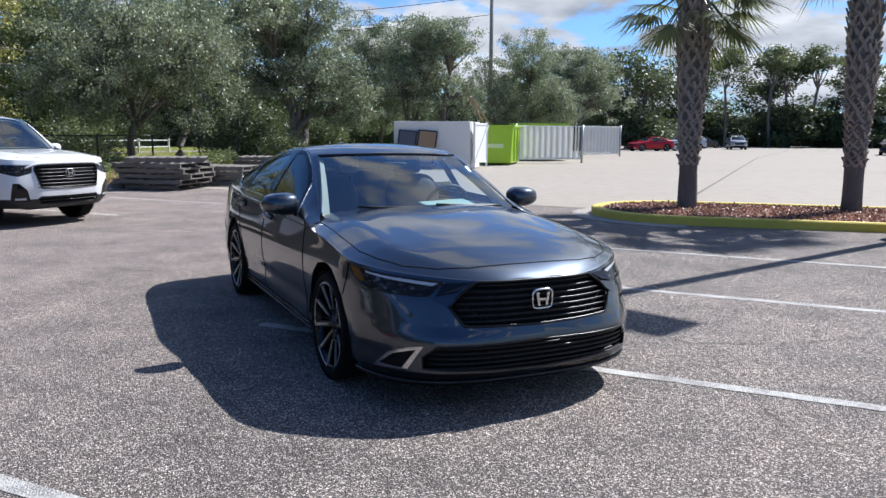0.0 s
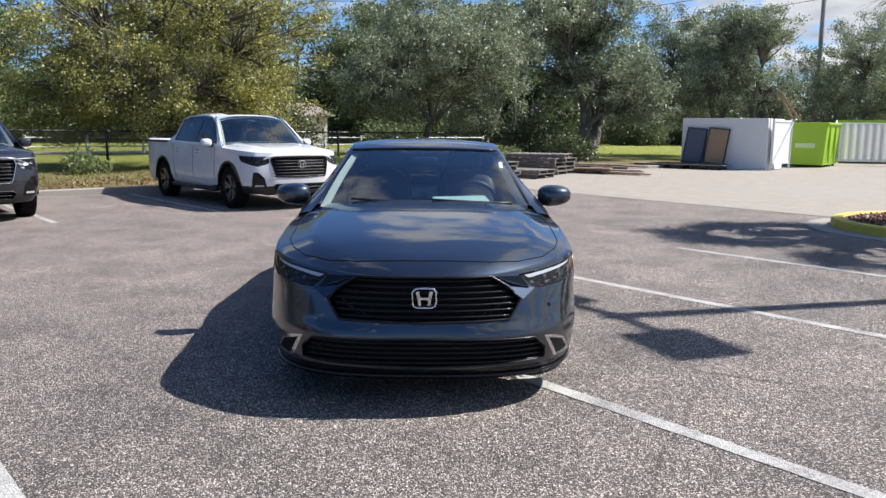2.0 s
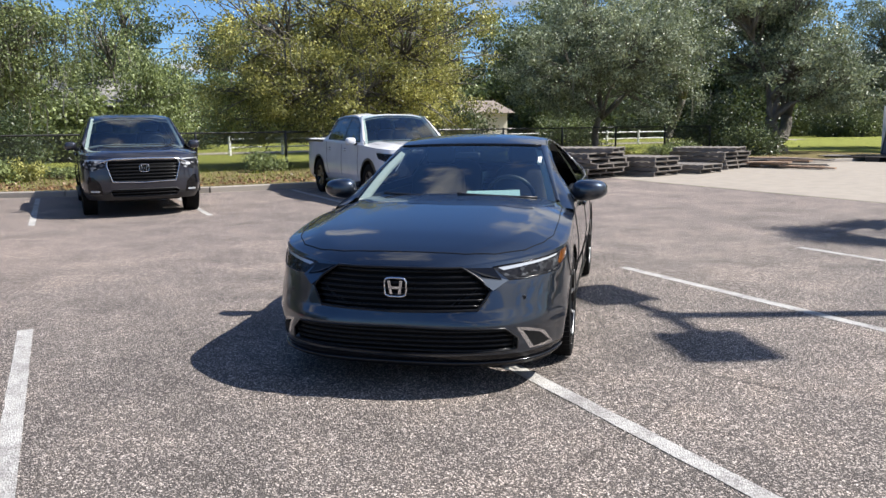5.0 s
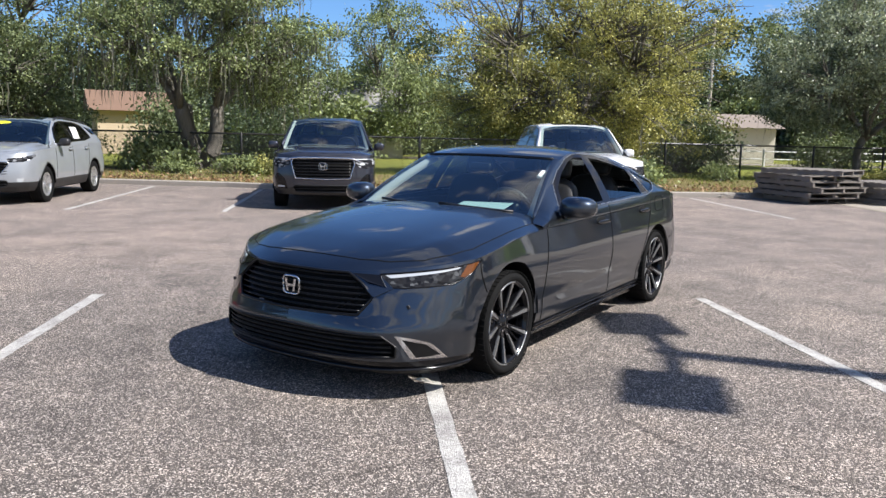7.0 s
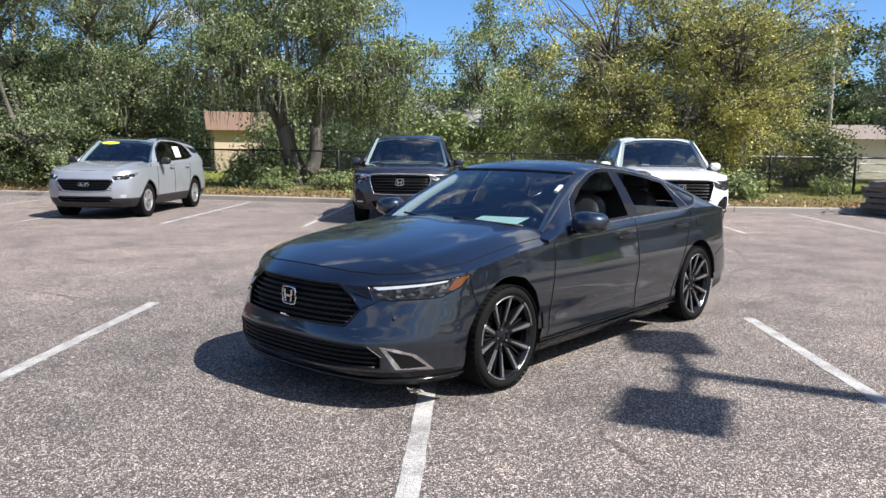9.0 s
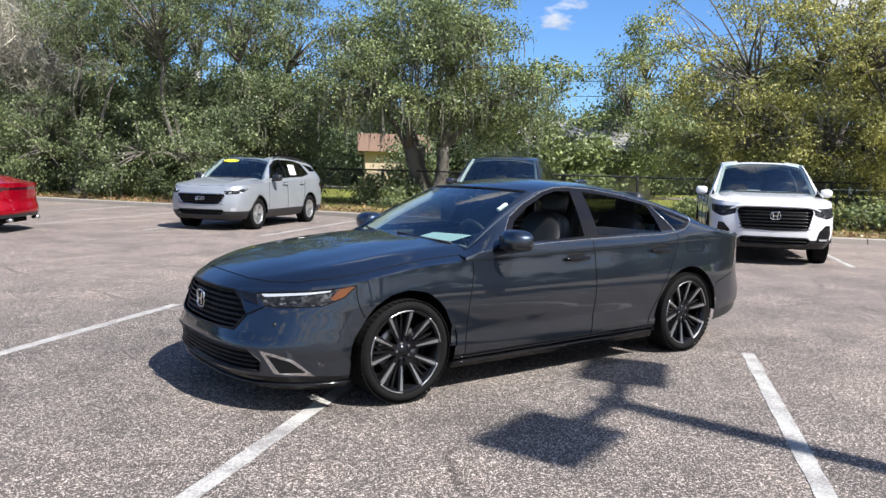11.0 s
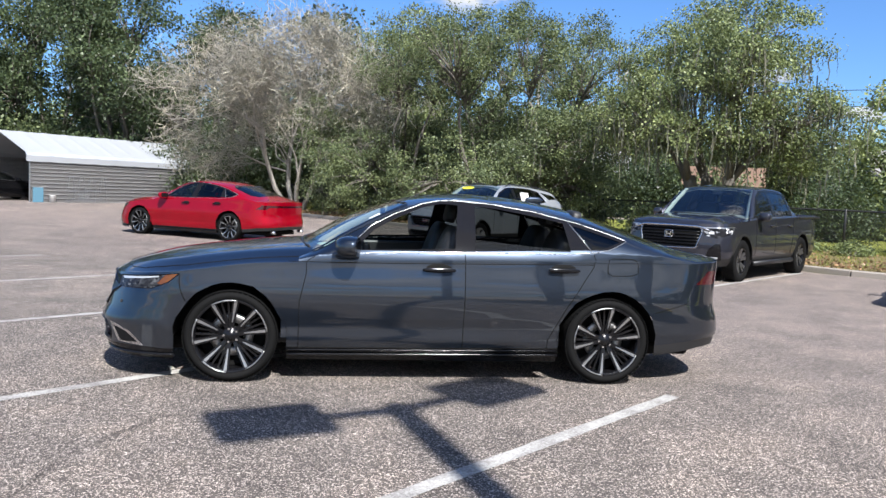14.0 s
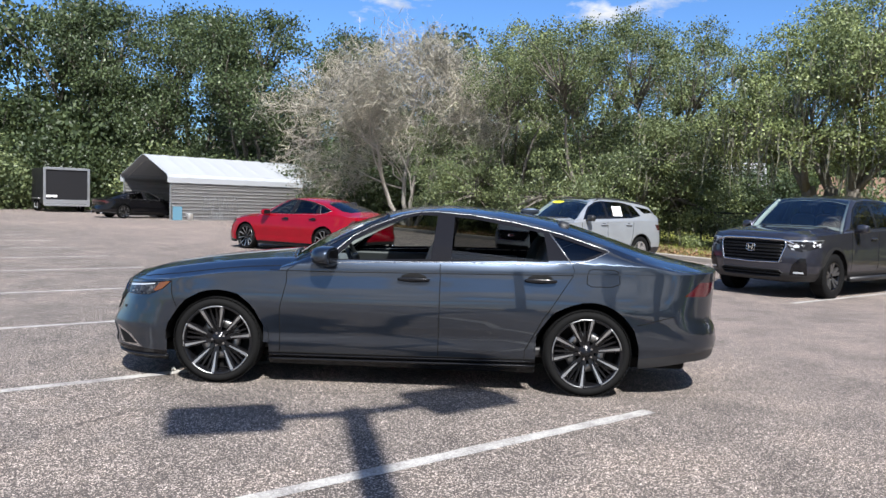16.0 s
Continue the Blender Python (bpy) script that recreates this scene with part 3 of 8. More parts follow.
def build_trees():
    silver = "live oak with small silvery green leaves behind the fence"
    dark = "dense dark green live oak"
    t = make_tree(11, 7.6, 4.4, M_LEAF_GREY, clumps=470, per=200, trunk_r=0.16, low=0.26, spread=0.22, leaf=0.10, moss=0.05)
    place(t, -12.6, 31.6, silver, 0.4)
    t2 = make_tree(12, 8.9, 3.9, M_LEAF_GREY, clumps=490, per=160, trunk_r=0.3, low=0.2, stems=2, spread=0.22, leaf=0.12)
    place(t2, -7.2, 39.4, "two-stemmed live oak with silvery green leaves on the lawn", 1.0)
    yo = make_tree(13, 7.6, 5.3, M_LEAF_YELLOW, clumps=620, per=260, trunk_r=0.27, low=0.30, skirt=6, twigs=2, moss=0.08, spread=0.25, leaf=0.09)
    place(yo, -18.6, 22.4, "wide spreading oak with yellow-green leaves", 2.2)
    mt = make_tree(14, 8.6, 4.3, M_LEAF_MID, clumps=410, per=260, trunk_r=0.26, low=0.3, moss=0.5, stems=3, spread=0.24, leaf=0.088)
    place(mt, -22.3, 9.4, "live oak hung with grey moss behind the fence", 0.3)
    ok = make_tree(15, 8.4, 4.6, M_LEAF_DARK, clumps=480, per=260, trunk_r=0.22, low=0.16, moss=0.05, stems=2, skirt=6, spread=0.24, leaf=0.088)
    place(ok, -24.4, 2.0, "dense dark green oak with low branches", 1.1)
    gr = make_bare_tree(16, 9.6, M_BARK_GREY, M_LEAF_BARE)
    place(gr, -27.7, -9.2, "grey half-bare tree with fine dry twigs", 0.6)
    cd = make_tree(17, 12.0, 4.4, M_LEAF_DEEP, clumps=580, per=145, trunk_r=0.3, low=0.10, spread=0.40, leaf=0.17, skirt=7)
    place(cd, -35.2, -18.4, dark, 0.2)
    cm = make_tree(18, 11.0, 4.2, M_LEAF_MID, clumps=440, per=115, trunk_r=0.3, low=0.09, spread=0.36, leaf=0.17, skirt=7)
    place(cm, -35.6, -6.3, "tall mid-green oak behind the others", 0.9)
    bk = make_tree(22, 9.5, 4.4, M_LEAF_DARK, clumps=300, per=150, trunk_r=0.24, low=0.30, spread=0.34, leaf=0.15, moss=0.05)
    place(bk, -21.5, 43.0, "tall green oak behind the lawn", 1.2, 0.95)
    fd = make_tree(19, 12.0, 4.4, M_LEAF_DEEP, clumps=240, per=105, trunk_r=0.3, low=0.08, spread=0.5, leaf=0.30, skirt=7)
    place(fd, -52, 60, "tall dark tree in the far woods")
    fm = make_tree(20, 11.5, 4.2, M_LEAF_MID, clumps=230, per=105, trunk_r=0.3, low=0.09, spread=0.5, leaf=0.30, skirt=7)
    place(fm, -60, 48, "tall green tree in the far woods")
    for o in (fd, fm):
        tagged(o, group="far woods")
    g = "trees behind the fence"
    # beside and behind, each a little different
    for src, x, y, turn, sx, sz, lab in (
            (t2, -0.9, 46.0, 2.0, 0.9, 0.94, silver), (t, 5.2, 50.5, 3.0, 0.85, 0.98, silver), (bk, -28.5, 36.5, 3.3, 0.9, 0.92, "tall green oak behind the lawn"),
            (t2, 10.3, 64, 4.0, 1.05, 0.98, silver), (fd, 20.6, 88, 1.0, 1.2, 0.95, dark), (bk, -16.0, 47.5, 0.1, 0.95, 1.0, "tall green oak behind the lawn"),
            (cm, -37.9, 24.6, 4.0, 0.8, 1.0, "tall green oak behind the lawn"), (cd, -34.0, -24.7, 2.0, 1.1, 1.15, dark), (cd, -36.6, -32.5, 4.2, 1.1, 1.25, dark),
            (cd, -34.5, -39.0, 2.5, 1.1, 1.32, dark), (fd, -33.6, -40.5, 5.5, 1.15, 1.35, dark), (fd, -31.6, -45.8, 0.7, 1.2, 1.35, dark),
            (fd, -22.6, -47.4, 1.7, 1.15, 1.25, dark), (fd, -38.5, -12.5, 3.3, 1.0, 1.05, dark), (ok, -26.5, -3.8, 3.1, 0.85, 1.0, dark), (ok, -28.2, 1.2, 4.4, 0.95, 1.08, dark),
            (fm, -36, 18.5, 5.1, 0.8, 0.66, "tall green oak behind the lawn"), (t, -4.2, 52.0, 1.3, 0.95, 1.15, silver)):
        copy_tree(src, x, y, turn, sx, sz, lab, g)
    # far woods all round the lawn and the yard
    rng = random.Random(77)
    for i in range(34):
        if i < 22:
            a = radians(18 + i * 6.0 + rng.uniform(-2, 2))
            r = rng.uniform(58, 80) * (1.32 if i < 8 else 1.0)
            x, y = 4 - r * math.sin(a), 5 + r * math.cos(a)
            s, h = rng.uniform(1.2, 1.5), rng.uniform(0.9, 1.2) * (1.25 if i < 8 else 1.0)
            if 64 < math.degrees(a) < 84:
                h *= 0.55
            elif math.degrees(a) > 84:
                h *= 0.75
        else:
            k = i - 22
            x, y = 14 + k * 8.5 + rng.uniform(-2, 2), 122 - k * 1.2 + rng.uniform(-5, 5)
            s, h = rng.uniform(1.3, 1.7), rng.uniform(0.85, 1.1)
        copy_tree(rng.choice((fd, fm, fd)), x, y, rng.uniform(0, 6), s, h, "tall dark tree in the far woods", "far woods")
    # scraggy pines over the woods
    pine = make_tree(31, 15.5, 2.3, M_LEAF_DARK, clumps=46, per=110, trunk_r=0.2, low=0.62, spread=0.5, leaf=0.3)
    place(pine, 40.0, 112.0, "tall thin pine with a sparse high crown", 0)
    tagged(pine, group="tall pines")
    for x, y, s, h in ((45.5, 110, 1.1, 1.0), (48.5, 113, 1.0, 0.98), (52.5, 112, 1.2, 1.02), (60, 115, 1.1, 0.95), (36, 114, 1.0, 0.93)):
        copy_tree(pine, x, y, x, s, h, "tall thin pine with a sparse high crown", "tall pines")


build_trees()

# ---- chain link fence ----
FENCE = [(30, -25.0), (12, -23.6), (0, -23.2), (-10, -23.8), (-20, -25.0), (-33, -25.6)]


def fence_d(n):
    for (n0, d0), (n1, d1) in zip(FENCE, FENCE[1:]):
        if n1 <= n <= n0:
            return d0 + (d1 - d0) * (n0 - n) / (n0 - n1)
    return FENCE[-1][1]


def build_fence():
    root = thing("chain_link_fence", Matrix(), "low black chain link fence along the lawn", "fence")
    z0, h = 0.1, 1.24
    n = 30.0
    post = tube_bm([(0, 0, -0.1), (0, 0, h + 0.03), (0, 0, h + 0.06)], [0.042, 0.042, 0.015], 8)
    first = part("post", post, M_IRON, root, smooth=True)
    first.matrix_world = Matrix.Translation(nd(n, fence_d(n), z0))
    pts = [nd(n, fence_d(n), z0)]
    while n > -33:
        n -= 2.95
        p = first.copy()
        scene.collection.objects.link(p)
        p.matrix_basis = Matrix.Translation(nd(n, fence_d(n), z0))
        pts.append(nd(n, fence_d(n), z0))
    for a, b in zip(pts, pts[1:]):
        part("top_rail", tube_bm([a + Vector((0, 0, h)), b + Vector((0, 0, h))], 0.032, 6), M_IRON, root)
    # woven wire: two sets of slanting strands
    vs, fs = [], []
    s = 0.075
    for a, b in zip(pts, pts[1:]):
        length = (b - a).length
        ax = (b - a).normalized()
        side = ax.cross(Vector((0, 0, 1))) * 0.0025
        k = -h
        while k < length:
            for sg in (1, -1):
                t0, t1 = max(k, 0), min(k + h, length)
                if t1 <= t0:
                    continue
                za, zb = (t0 - k, t1 - k) if sg == 1 else (h - (t0 - k), h - (t1 - k))
                p, q = a + ax * t0 + Vector((0, 0, za)), a + ax * t1 + Vector((0, 0, zb))
                w = Vector((0, 0, 0.0055))
                i = len(vs)
                vs.extend((p - w, q - w, q + w, p + w))
                fs.append((i, i + 1, i + 2, i + 3))
            k += s
    wire = mesh_object("wire_mesh", vs, fs, M_IRON)
    wire.parent = root
    tagged(wire, "black diamond wire mesh", kind="stuff")


build_fence()

# ---- vehicles: materials ----


def paint(name, c, metal=0.55, flake=0.25, rough=0.34, coat_ior=1.55):
    """Clear-coated car paint with fine flake and a little road film."""
    k = Mat(name)
    f = k.noise(900.0, 1, 0.5)
    g = k.noise(2.2, 4, 0.6)
    base = k.mix(f, tuple(v * (1 - flake) for v in c), tuple(min(1, v * (1 + flake)) for v in c))
    base = k.mix(1.0, base, k.ramp(g, [(0.3, (0.93, 0.93, 0.93)), (0.7, (1.05, 1.05, 1.05))]), "MULTIPLY")
    k.color(base).set(metal=metal, rough=rough, spec=0.0, coat=1.0, coat_rough=k.math("MULTIPLY", g, 0.05), coat_ior=coat_ior)
    return k.m


def glass(name, tint, face=0.06):
    """Thin pane: see-through, with a gloss that grows towards grazing angles, the same from both sides."""
    k = Mat(name)
    tr = k.node("ShaderNodeBsdfTransparent", Color=(*tint, 1))
    gl = k.node("ShaderNodeBsdfGlossy", Roughness=0.0)
    lw = k.node("ShaderNodeLayerWeight", Blend=0.5)
    gloss = k.math("ADD", k.math("MULTIPLY", k.math("POWER", lw.outputs["Facing"], 4.5), 1.0 - face), face)
    ms = k.node("ShaderNodeMixShader")
    k.link(gloss, ms.inputs[0]); k.link(tr.outputs[0], ms.inputs[1]); k.link(gl.outputs[0], ms.inputs[2])
    k.link(ms.outputs[0], k.nt.nodes["Material Output"].inputs["Surface"])
    return k.m


M_PAINT_BLUE = paint("paint_dark_blue_grey", (0.031, 0.040, 0.056), 0.92, 0.35, 0.37, 1.64)
M_PAINT_WHITE = paint("paint_white", (0.66, 0.66, 0.66), 0.0, 0.02)
M_PAINT_GREY = paint("paint_dark_grey", (0.038, 0.039, 0.050), 0.6, 0.3, 0.36)
M_PAINT_SILVER = paint("paint_silver", (0.34, 0.36, 0.385), 0.45, 0.1)
M_PAINT_RED = paint("paint_red", (0.27, 0.001, 0.010), 0.3, 0.1, 0.4, 1.40)
M_PAINT_BLACK = paint("paint_black", (0.005, 0.005, 0.006), 0.2, 0.1, 0.34, 1.42)
M_GLOSS_BLACK = simple("gloss_black_trim", (0.006, 0.006, 0.007), 0.14, grain=0.1, spec=0.35)
M_PILLAR = simple("piano_black_pillar", (0.010, 0.010, 0.012), 0.05, grain=0.02, scale=3, spec=0.12)
M_DASH = simple("grey_soft_dashboard", (0.12, 0.125, 0.125), 0.75, grain=0.15, scale=60)
M_SATIN_BLACK = simple("satin_black_plastic", (0.014, 0.014, 0.015), 0.45, grain=0.2)
M_DARK = simple("dark_cavity", (0.006, 0.006, 0.006), 0.8, spec=0.15)
M_CHROME = simple("bright_chrome", (0.62, 0.62, 0.63), 0.16, 1.0, grain=0.04)
M_SATIN_CHROME = simple("satin_silver_trim", (0.55, 0.56, 0.57), 0.3, 0.9, grain=0.08)
M_ALLOY = simple("machined_alloy", (0.62, 0.62, 0.62), 0.28, 0.85, grain=0.08, scale=60)
M_MACHINED = simple("machined_spoke_face", (0.44, 0.44, 0.445), 0.34, 0.9, grain=0.1, scale=60)
M_DARK_ALLOY = simple("dark_grey_alloy", (0.16, 0.16, 0.165), 0.32, 0.8, grain=0.1, scale=60)
M_RUBBER = simple("tyre_rubber", (0.007, 0.007, 0.007), 0.85, grain=0.25, scale=40, bump=0.2, spec=0.12)


def lamp_lens(name, gain=1.0, size=42.0):
    """Dark lamp lens; glints of reflector cells are painted into the colour as pale spots."""
    k = Mat(name)
    cell = k.voronoi(size, k.coord((1, 1, 1.6)), out="Color")
    sp = k.node("ShaderNodeSeparateColor")
    k.link(cell, sp.inputs[0])
    k.color(k.ramp(sp.outputs[0], [(0.0, (0.008, 0.008, 0.009)), (0.6, (0.02, 0.02, 0.022)), (0.85, (0.03 * gain, 0.031 * gain, 0.033 * gain)), (0.96, (0.10 * gain, 0.102 * gain, 0.105 * gain))]))
    k.set(rough=0.12, spec=0.14)
    return k.m


M_LAMP = lamp_lens("lamp_clear_lens")
M_LAMP_GREY = lamp_lens("lamp_silvery_lens", 6.0, 17.0)
M_DRL = simple("lamp_light_guide", (0.40, 0.42, 0.44), 0.2, grain=0.03, coat=1.0)
M_AMBER = simple("amber_reflector", (0.11, 0.034, 0.005), 0.15, grain=0.7, scale=70, coat=0.5)
M_TAIL = simple("tail_lamp_red", (0.042, 0.002, 0.005), 0.12, grain=0.3, scale=40, coat=1.0)
M_GLASS_CLEAR = glass("windscreen_glass", (0.78, 0.88, 0.86), 0.17)
M_GLASS_TINT = glass("tinted_side_glass", (0.26, 0.285, 0.28), 0.07)
M_GLASS_DARK = glass("dark_privacy_glass", (0.10, 0.11, 0.11), 0.06)
M_SEAT = simple("black_leather", (0.02, 0.02, 0.021), 0.5, grain=0.2, scale=40)
M_LINER = simple("grey_headliner", (0.42, 0.42, 0.40), 0.9, grain=0.06)
M_PAPER = simple("printed_paper", (0.40, 0.53, 0.51), 0.6, grain=0.12)
M_STRIP = simple("satin_window_strip", (0.34, 0.345, 0.35), 0.28, 0.8, grain=0.06)
M_BRAKE = simple("brake_disc_steel", (0.35, 0.34, 0.33), 0.35, 0.9)

# ---- vehicles: smooth curves, panels cut from shared surfaces ----


class Curve:
    """A smooth curve through knots that never overshoots (monotone cubic)."""

    def __init__(self, pts):
        pts = sorted(pts)
        self.x = [float(p[0]) for p in pts]
        self.y = [float(p[1]) for p in pts]
        n = len(pts)
        h = [self.x[i + 1] - self.x[i] for i in range(n - 1)]
        dl = [(self.y[i + 1] - self.y[i]) / h[i] for i in range(n - 1)]
        m = [0.0] * n
        for i in range(1, n - 1):
            if dl[i - 1] * dl[i] > 0:
                w1, w2 = 2 * h[i] + h[i - 1], h[i] + 2 * h[i - 1]
                m[i] = (w1 + w2) / (w1 / dl[i - 1] + w2 / dl[i])
        m[0], m[-1] = dl[0], dl[-1]
        self.h, self.m = h, m

    def __call__(self, t):
        x, y, m = self.x, self.y, self.m
        if t <= x[0]:
            return y[0] + m[0] * (t - x[0])
        if t >= x[-1]:
            return y[-1] + m[-1] * (t - x[-1])
        lo, hi = 0, len(x) - 1
        while hi - lo > 1:
            mid = (lo + hi) // 2
            if x[mid] <= t:
                lo = mid
            else:
                hi = mid
        h = self.h[lo]
        s = (t - x[lo]) / h
        return ((1 + 2 * s) * y[lo] + s * h * m[lo]) * (1 - s) ** 2 + ((3 - 2 * s) * y[hi] - (1 - s) * h * m[hi]) * s * s


def split_line(poly, a, b):
    """Cuts a polygon along the line a-b: the left part and the right part."""
    inside, outside = [], []
    n = len(poly)
    side = [(b[0] - a[0]) * (p[1] - a[1]) - (b[1] - a[1]) * (p[0] - a[0]) for p in poly]
    for i in range(n):
        p, q, sp, sq = poly[i], poly[(i + 1) % n], side[i], side[(i + 1) % n]
        if sp >= 0:
            inside.append(p)
        if sp <= 0:
            outside.append(p)
        if sp * sq < 0:
            f = sp / (sp - sq)
            x = (p[0] + (q[0] - p[0]) * f, p[1] + (q[1] - p[1]) * f)
            inside.append(x); outside.append(x)
    return inside, outside


def area(poly):
    return 0.5 * sum(poly[i][0] * poly[(i + 1) % len(poly)][1] - poly[(i + 1) % len(poly)][0] * poly[i][1] for i in range(len(poly)))


def cut_regions(quads, regions, base):
    """Shares the quads of a surface out among convex regions, given first to last; None is a hole."""
    out = {}
    prepared = []
    for name, poly in regions:
        if area(poly) < 0:
            poly = poly[::-1]
        xs, ys = [p[0] for p in poly], [p[1] for p in poly]
        prepared.append((name, poly, min(xs), max(xs), min(ys), max(ys)))
    for quad in quads:
        todo = [quad]
        for name, poly, x0, x1, y0, y1 in prepared:
            rest = []
            for f in todo:
                if max(p[0] for p in f) <= x0 or min(p[0] for p in f) >= x1 or max(p[1] for p in f) <= y0 or min(p[1] for p in f) >= y1:
                    rest.append(f)
                    continue
                cur, outs = f, []
                for i in range(len(poly)):
                    cur, o = split_line(cur, poly[i], poly[(i + 1) % len(poly)])
                    if len(o) > 2 and abs(area(o)) > 1e-9:
                        outs.append(o)
                    if len(cur) < 3:
                        break
                if len(cur) > 2 and abs(area(cur)) > 1e-9:
                    if name:
                        out.setdefault(name, []).append(cur)
                    rest.extend(outs)
                else:
                    rest.append(f)
            todo = rest
        for f in todo:
            out.setdefault(base, []).append(f)
    return out


def grid(ps, qs):
    """Quads of a grid; qs is a list or a function of p that gives (q0, q1, steps)."""
    quads = []
    for p0, p1 in zip(ps, ps[1:]):
        if callable(qs):
            a0, a1, k = qs(p0)
            b0, b1, _ = qs(p1)
        else:
            k = len(qs) - 1
        for j in range(k):
            if callable(qs):
                quads.append([(p0, a0 + (a1 - a0) * j / k), (p1, b0 + (b1 - b0) * j / k), (p1, b0 + (b1 - b0) * (j + 1) / k), (p0, a0 + (a1 - a0) * (j + 1) / k)])
            else:
                quads.append([(p0, qs[j]), (p1, qs[j]), (p1, qs[j + 1]), (p0, qs[j + 1])])
    return quads


def steps(a, b, k):
    return [a + (b - a) * i / k for i in range(k + 1)]


def panel(name, polys, P, mat, parent, label="", sides=(1, -1), out=None, joined=True, push=0.0):
    """Meshes of the cut pieces on the surface P, with the surface's own normals. out: a point inside the body, from which normals point away."""
    if not polys:
        return []
    index, co, no = {}, [], []
    faces = []
    e = 1e-3
    centre = out or Vector((0, 0, 0.6))
    for f in polys:
        ids = []
        for p, q in f:
            key = (round(p, 4), round(q, 4))
            if key not in index:
                v = P(p, q)
                n = (P(p + e, q) - P(p - e, q)).cross(P(p, q + e) - P(p, q - e))
                n = n.normalized() if n.length > 1e-12 else Vector((0, 0, 1))
                ref = Vector((v.x - max(-1.6, min(1.6, v.x)) * 0.9, v.y, v.z - centre.z))
                if n.dot(ref) < 0:
                    n = -n
                index[key] = len(co)
                co.append(v + n * push); no.append(n)
            i = index[key]
            if i not in ids:
                ids.append(i)
        if len(ids) > 2:
            faces.append(ids)
    made = []
    groups = [sides] if joined else [(s,) for s in sides]
    for g in groups:
        vs, ns, fs = [], [], []
        for s in g:
            o = len(vs)
            vs.extend((v.x, v.y * s, v.z) for v in co)
            ns.extend((n.x, n.y * s, n.z) for n in no)
            for f in faces:
                a, b, c = co[f[0]], co[f[1]], co[f[2]]
                flip = (b - a).cross(c - a).dot(no[f[0]]) < 0
                if s < 0:
                    flip = not flip
                fs.append([o + i for i in (f[::-1] if flip else f)])
        me = bpy.data.meshes.new(name)
        me.from_pydata(vs, [], fs)
        me.polygons.foreach_set("use_smooth", [True] * len(me.polygons))
        me.materials.append(mat)
        me.normals_split_custom_set_from_vertices(ns)
        me.update()
        ob = new(name, me)
        ob.parent = parent
        tagged(ob, label)
        made.append(ob)
    return made


def seam(name, pts, r, mat, parent, sides=(1, -1), label="", n=5):
    """A thin line along a surface: a shut line or a trim strip."""
    for s in sides:
        part(name, tube_bm([(p[0], p[1] * s, p[2]) for p in pts], r, n), mat, parent, label, True)


class Body:
    """The lower shell of a vehicle: horizontal contours stacked from the sill to the shoulder line."""

    def __init__(self, levels, top, zlow):
        self.zs = [z for z, _ in levels]
        k = len(top)
        self.n = k - 1
        self.cu = [Curve([(i, c[i][0]) for i in range(k)]) for _, c in levels] + [Curve([(i, top[i][0]) for i in range(k)])]
        self.cv = [Curve([(i, c[i][1]) for i in range(k)]) for _, c in levels] + [Curve([(i, top[i][1]) for i in range(k)])]
        self.zt = Curve([(i, top[i][2]) for i in range(k)])
        self.zlow = zlow
        self.cache = {}
        tab = [i * self.n / 1200 for i in range(1201)]
        self.edge_u = [(self.cu[-1](s), self.cv[-1](s), self.zt(s)) for s in tab]
        self.tab = tab

    def P(self, s, z):
        key = round(s, 5)
        if key not in self.cache:
            self.cache[key] = (Curve(list(zip(self.zs + [self.zt(s)], [c(s) for c in self.cu]))), Curve(list(zip(self.zs + [self.zt(s)], [c(s) for c in self.cv]))))
        a, b = self.cache[key]
        return Vector((a(z), b(z), z))

    def s_of(self, z, u=None, v=None):
        """The place along the contour at height z with that u (side), or that v (front end)."""
        best, bs = 1e9, 0.0
        for i in range(0, 1201, 4):
            s = self.tab[i]
            if v is not None and s > self.n * 0.42:
                break
            p = self.P(s, z)
            e = abs(p.x - u) if u is not None else abs(p.y - v)
            if e < best:
                best, bs = e, s
        return bs

    def pts(self, *items):
        """(u or ('v', v), z) pairs to contour coordinates."""
        r = []
        for a, z in items:
            r.append((self.s_of(z, v=a[1]) if isinstance(a, tuple) else self.s_of(z, u=a), z))
        return r

    def line(self, items, k=6, push=0.001):
        """Points in space along a polyline given as in pts()."""
        q = self.pts(*items)
        out = []
        for (s0, z0), (s1, z1) in zip(q, q[1:]):
            for i in range(k):
                out.append(self.at(s0 + (s1 - s0) * i / k, z0 + (z1 - z0) * i / k, push))
        out.append(self.at(*q[-1], push))
        return out

    def at(self, s, z, push=0.0):
        p = self.P(s, z)
        e = 1e-3
        n = (self.P(s + e, z) - self.P(s - e, z)).cross(Vector((0, 0, 1)))
        n = n.normalized() if n.length else Vector((0, 1, 0))
        if n.dot(Vector((p.x - max(-1.6, min(1.6, p.x)) * 0.9, p.y, 0))) < 0:
            n = -n
        return p + n * push

    def edge(self, u):
        """(v, z) of the shoulder line at u."""
        t = self.edge_u
        if u >= t[0][0]:
            return t[0][1], t[0][2]
        if u <= t[-1][0]:
            return t[-1][1], t[-1][2]
        lo, hi = 0, len(t) - 1
        while hi - lo > 1:
            mid = (lo + hi) // 2
            if t[mid][0] >= u:
                lo = mid
            else:
                hi = mid
        f = (t[lo][0] - u) / max(1e-9, t[lo][0] - t[hi][0])
        return t[lo][1] + (t[hi][1] - t[lo][1]) * f, t[lo][2] + (t[hi][2] - t[lo][2]) * f


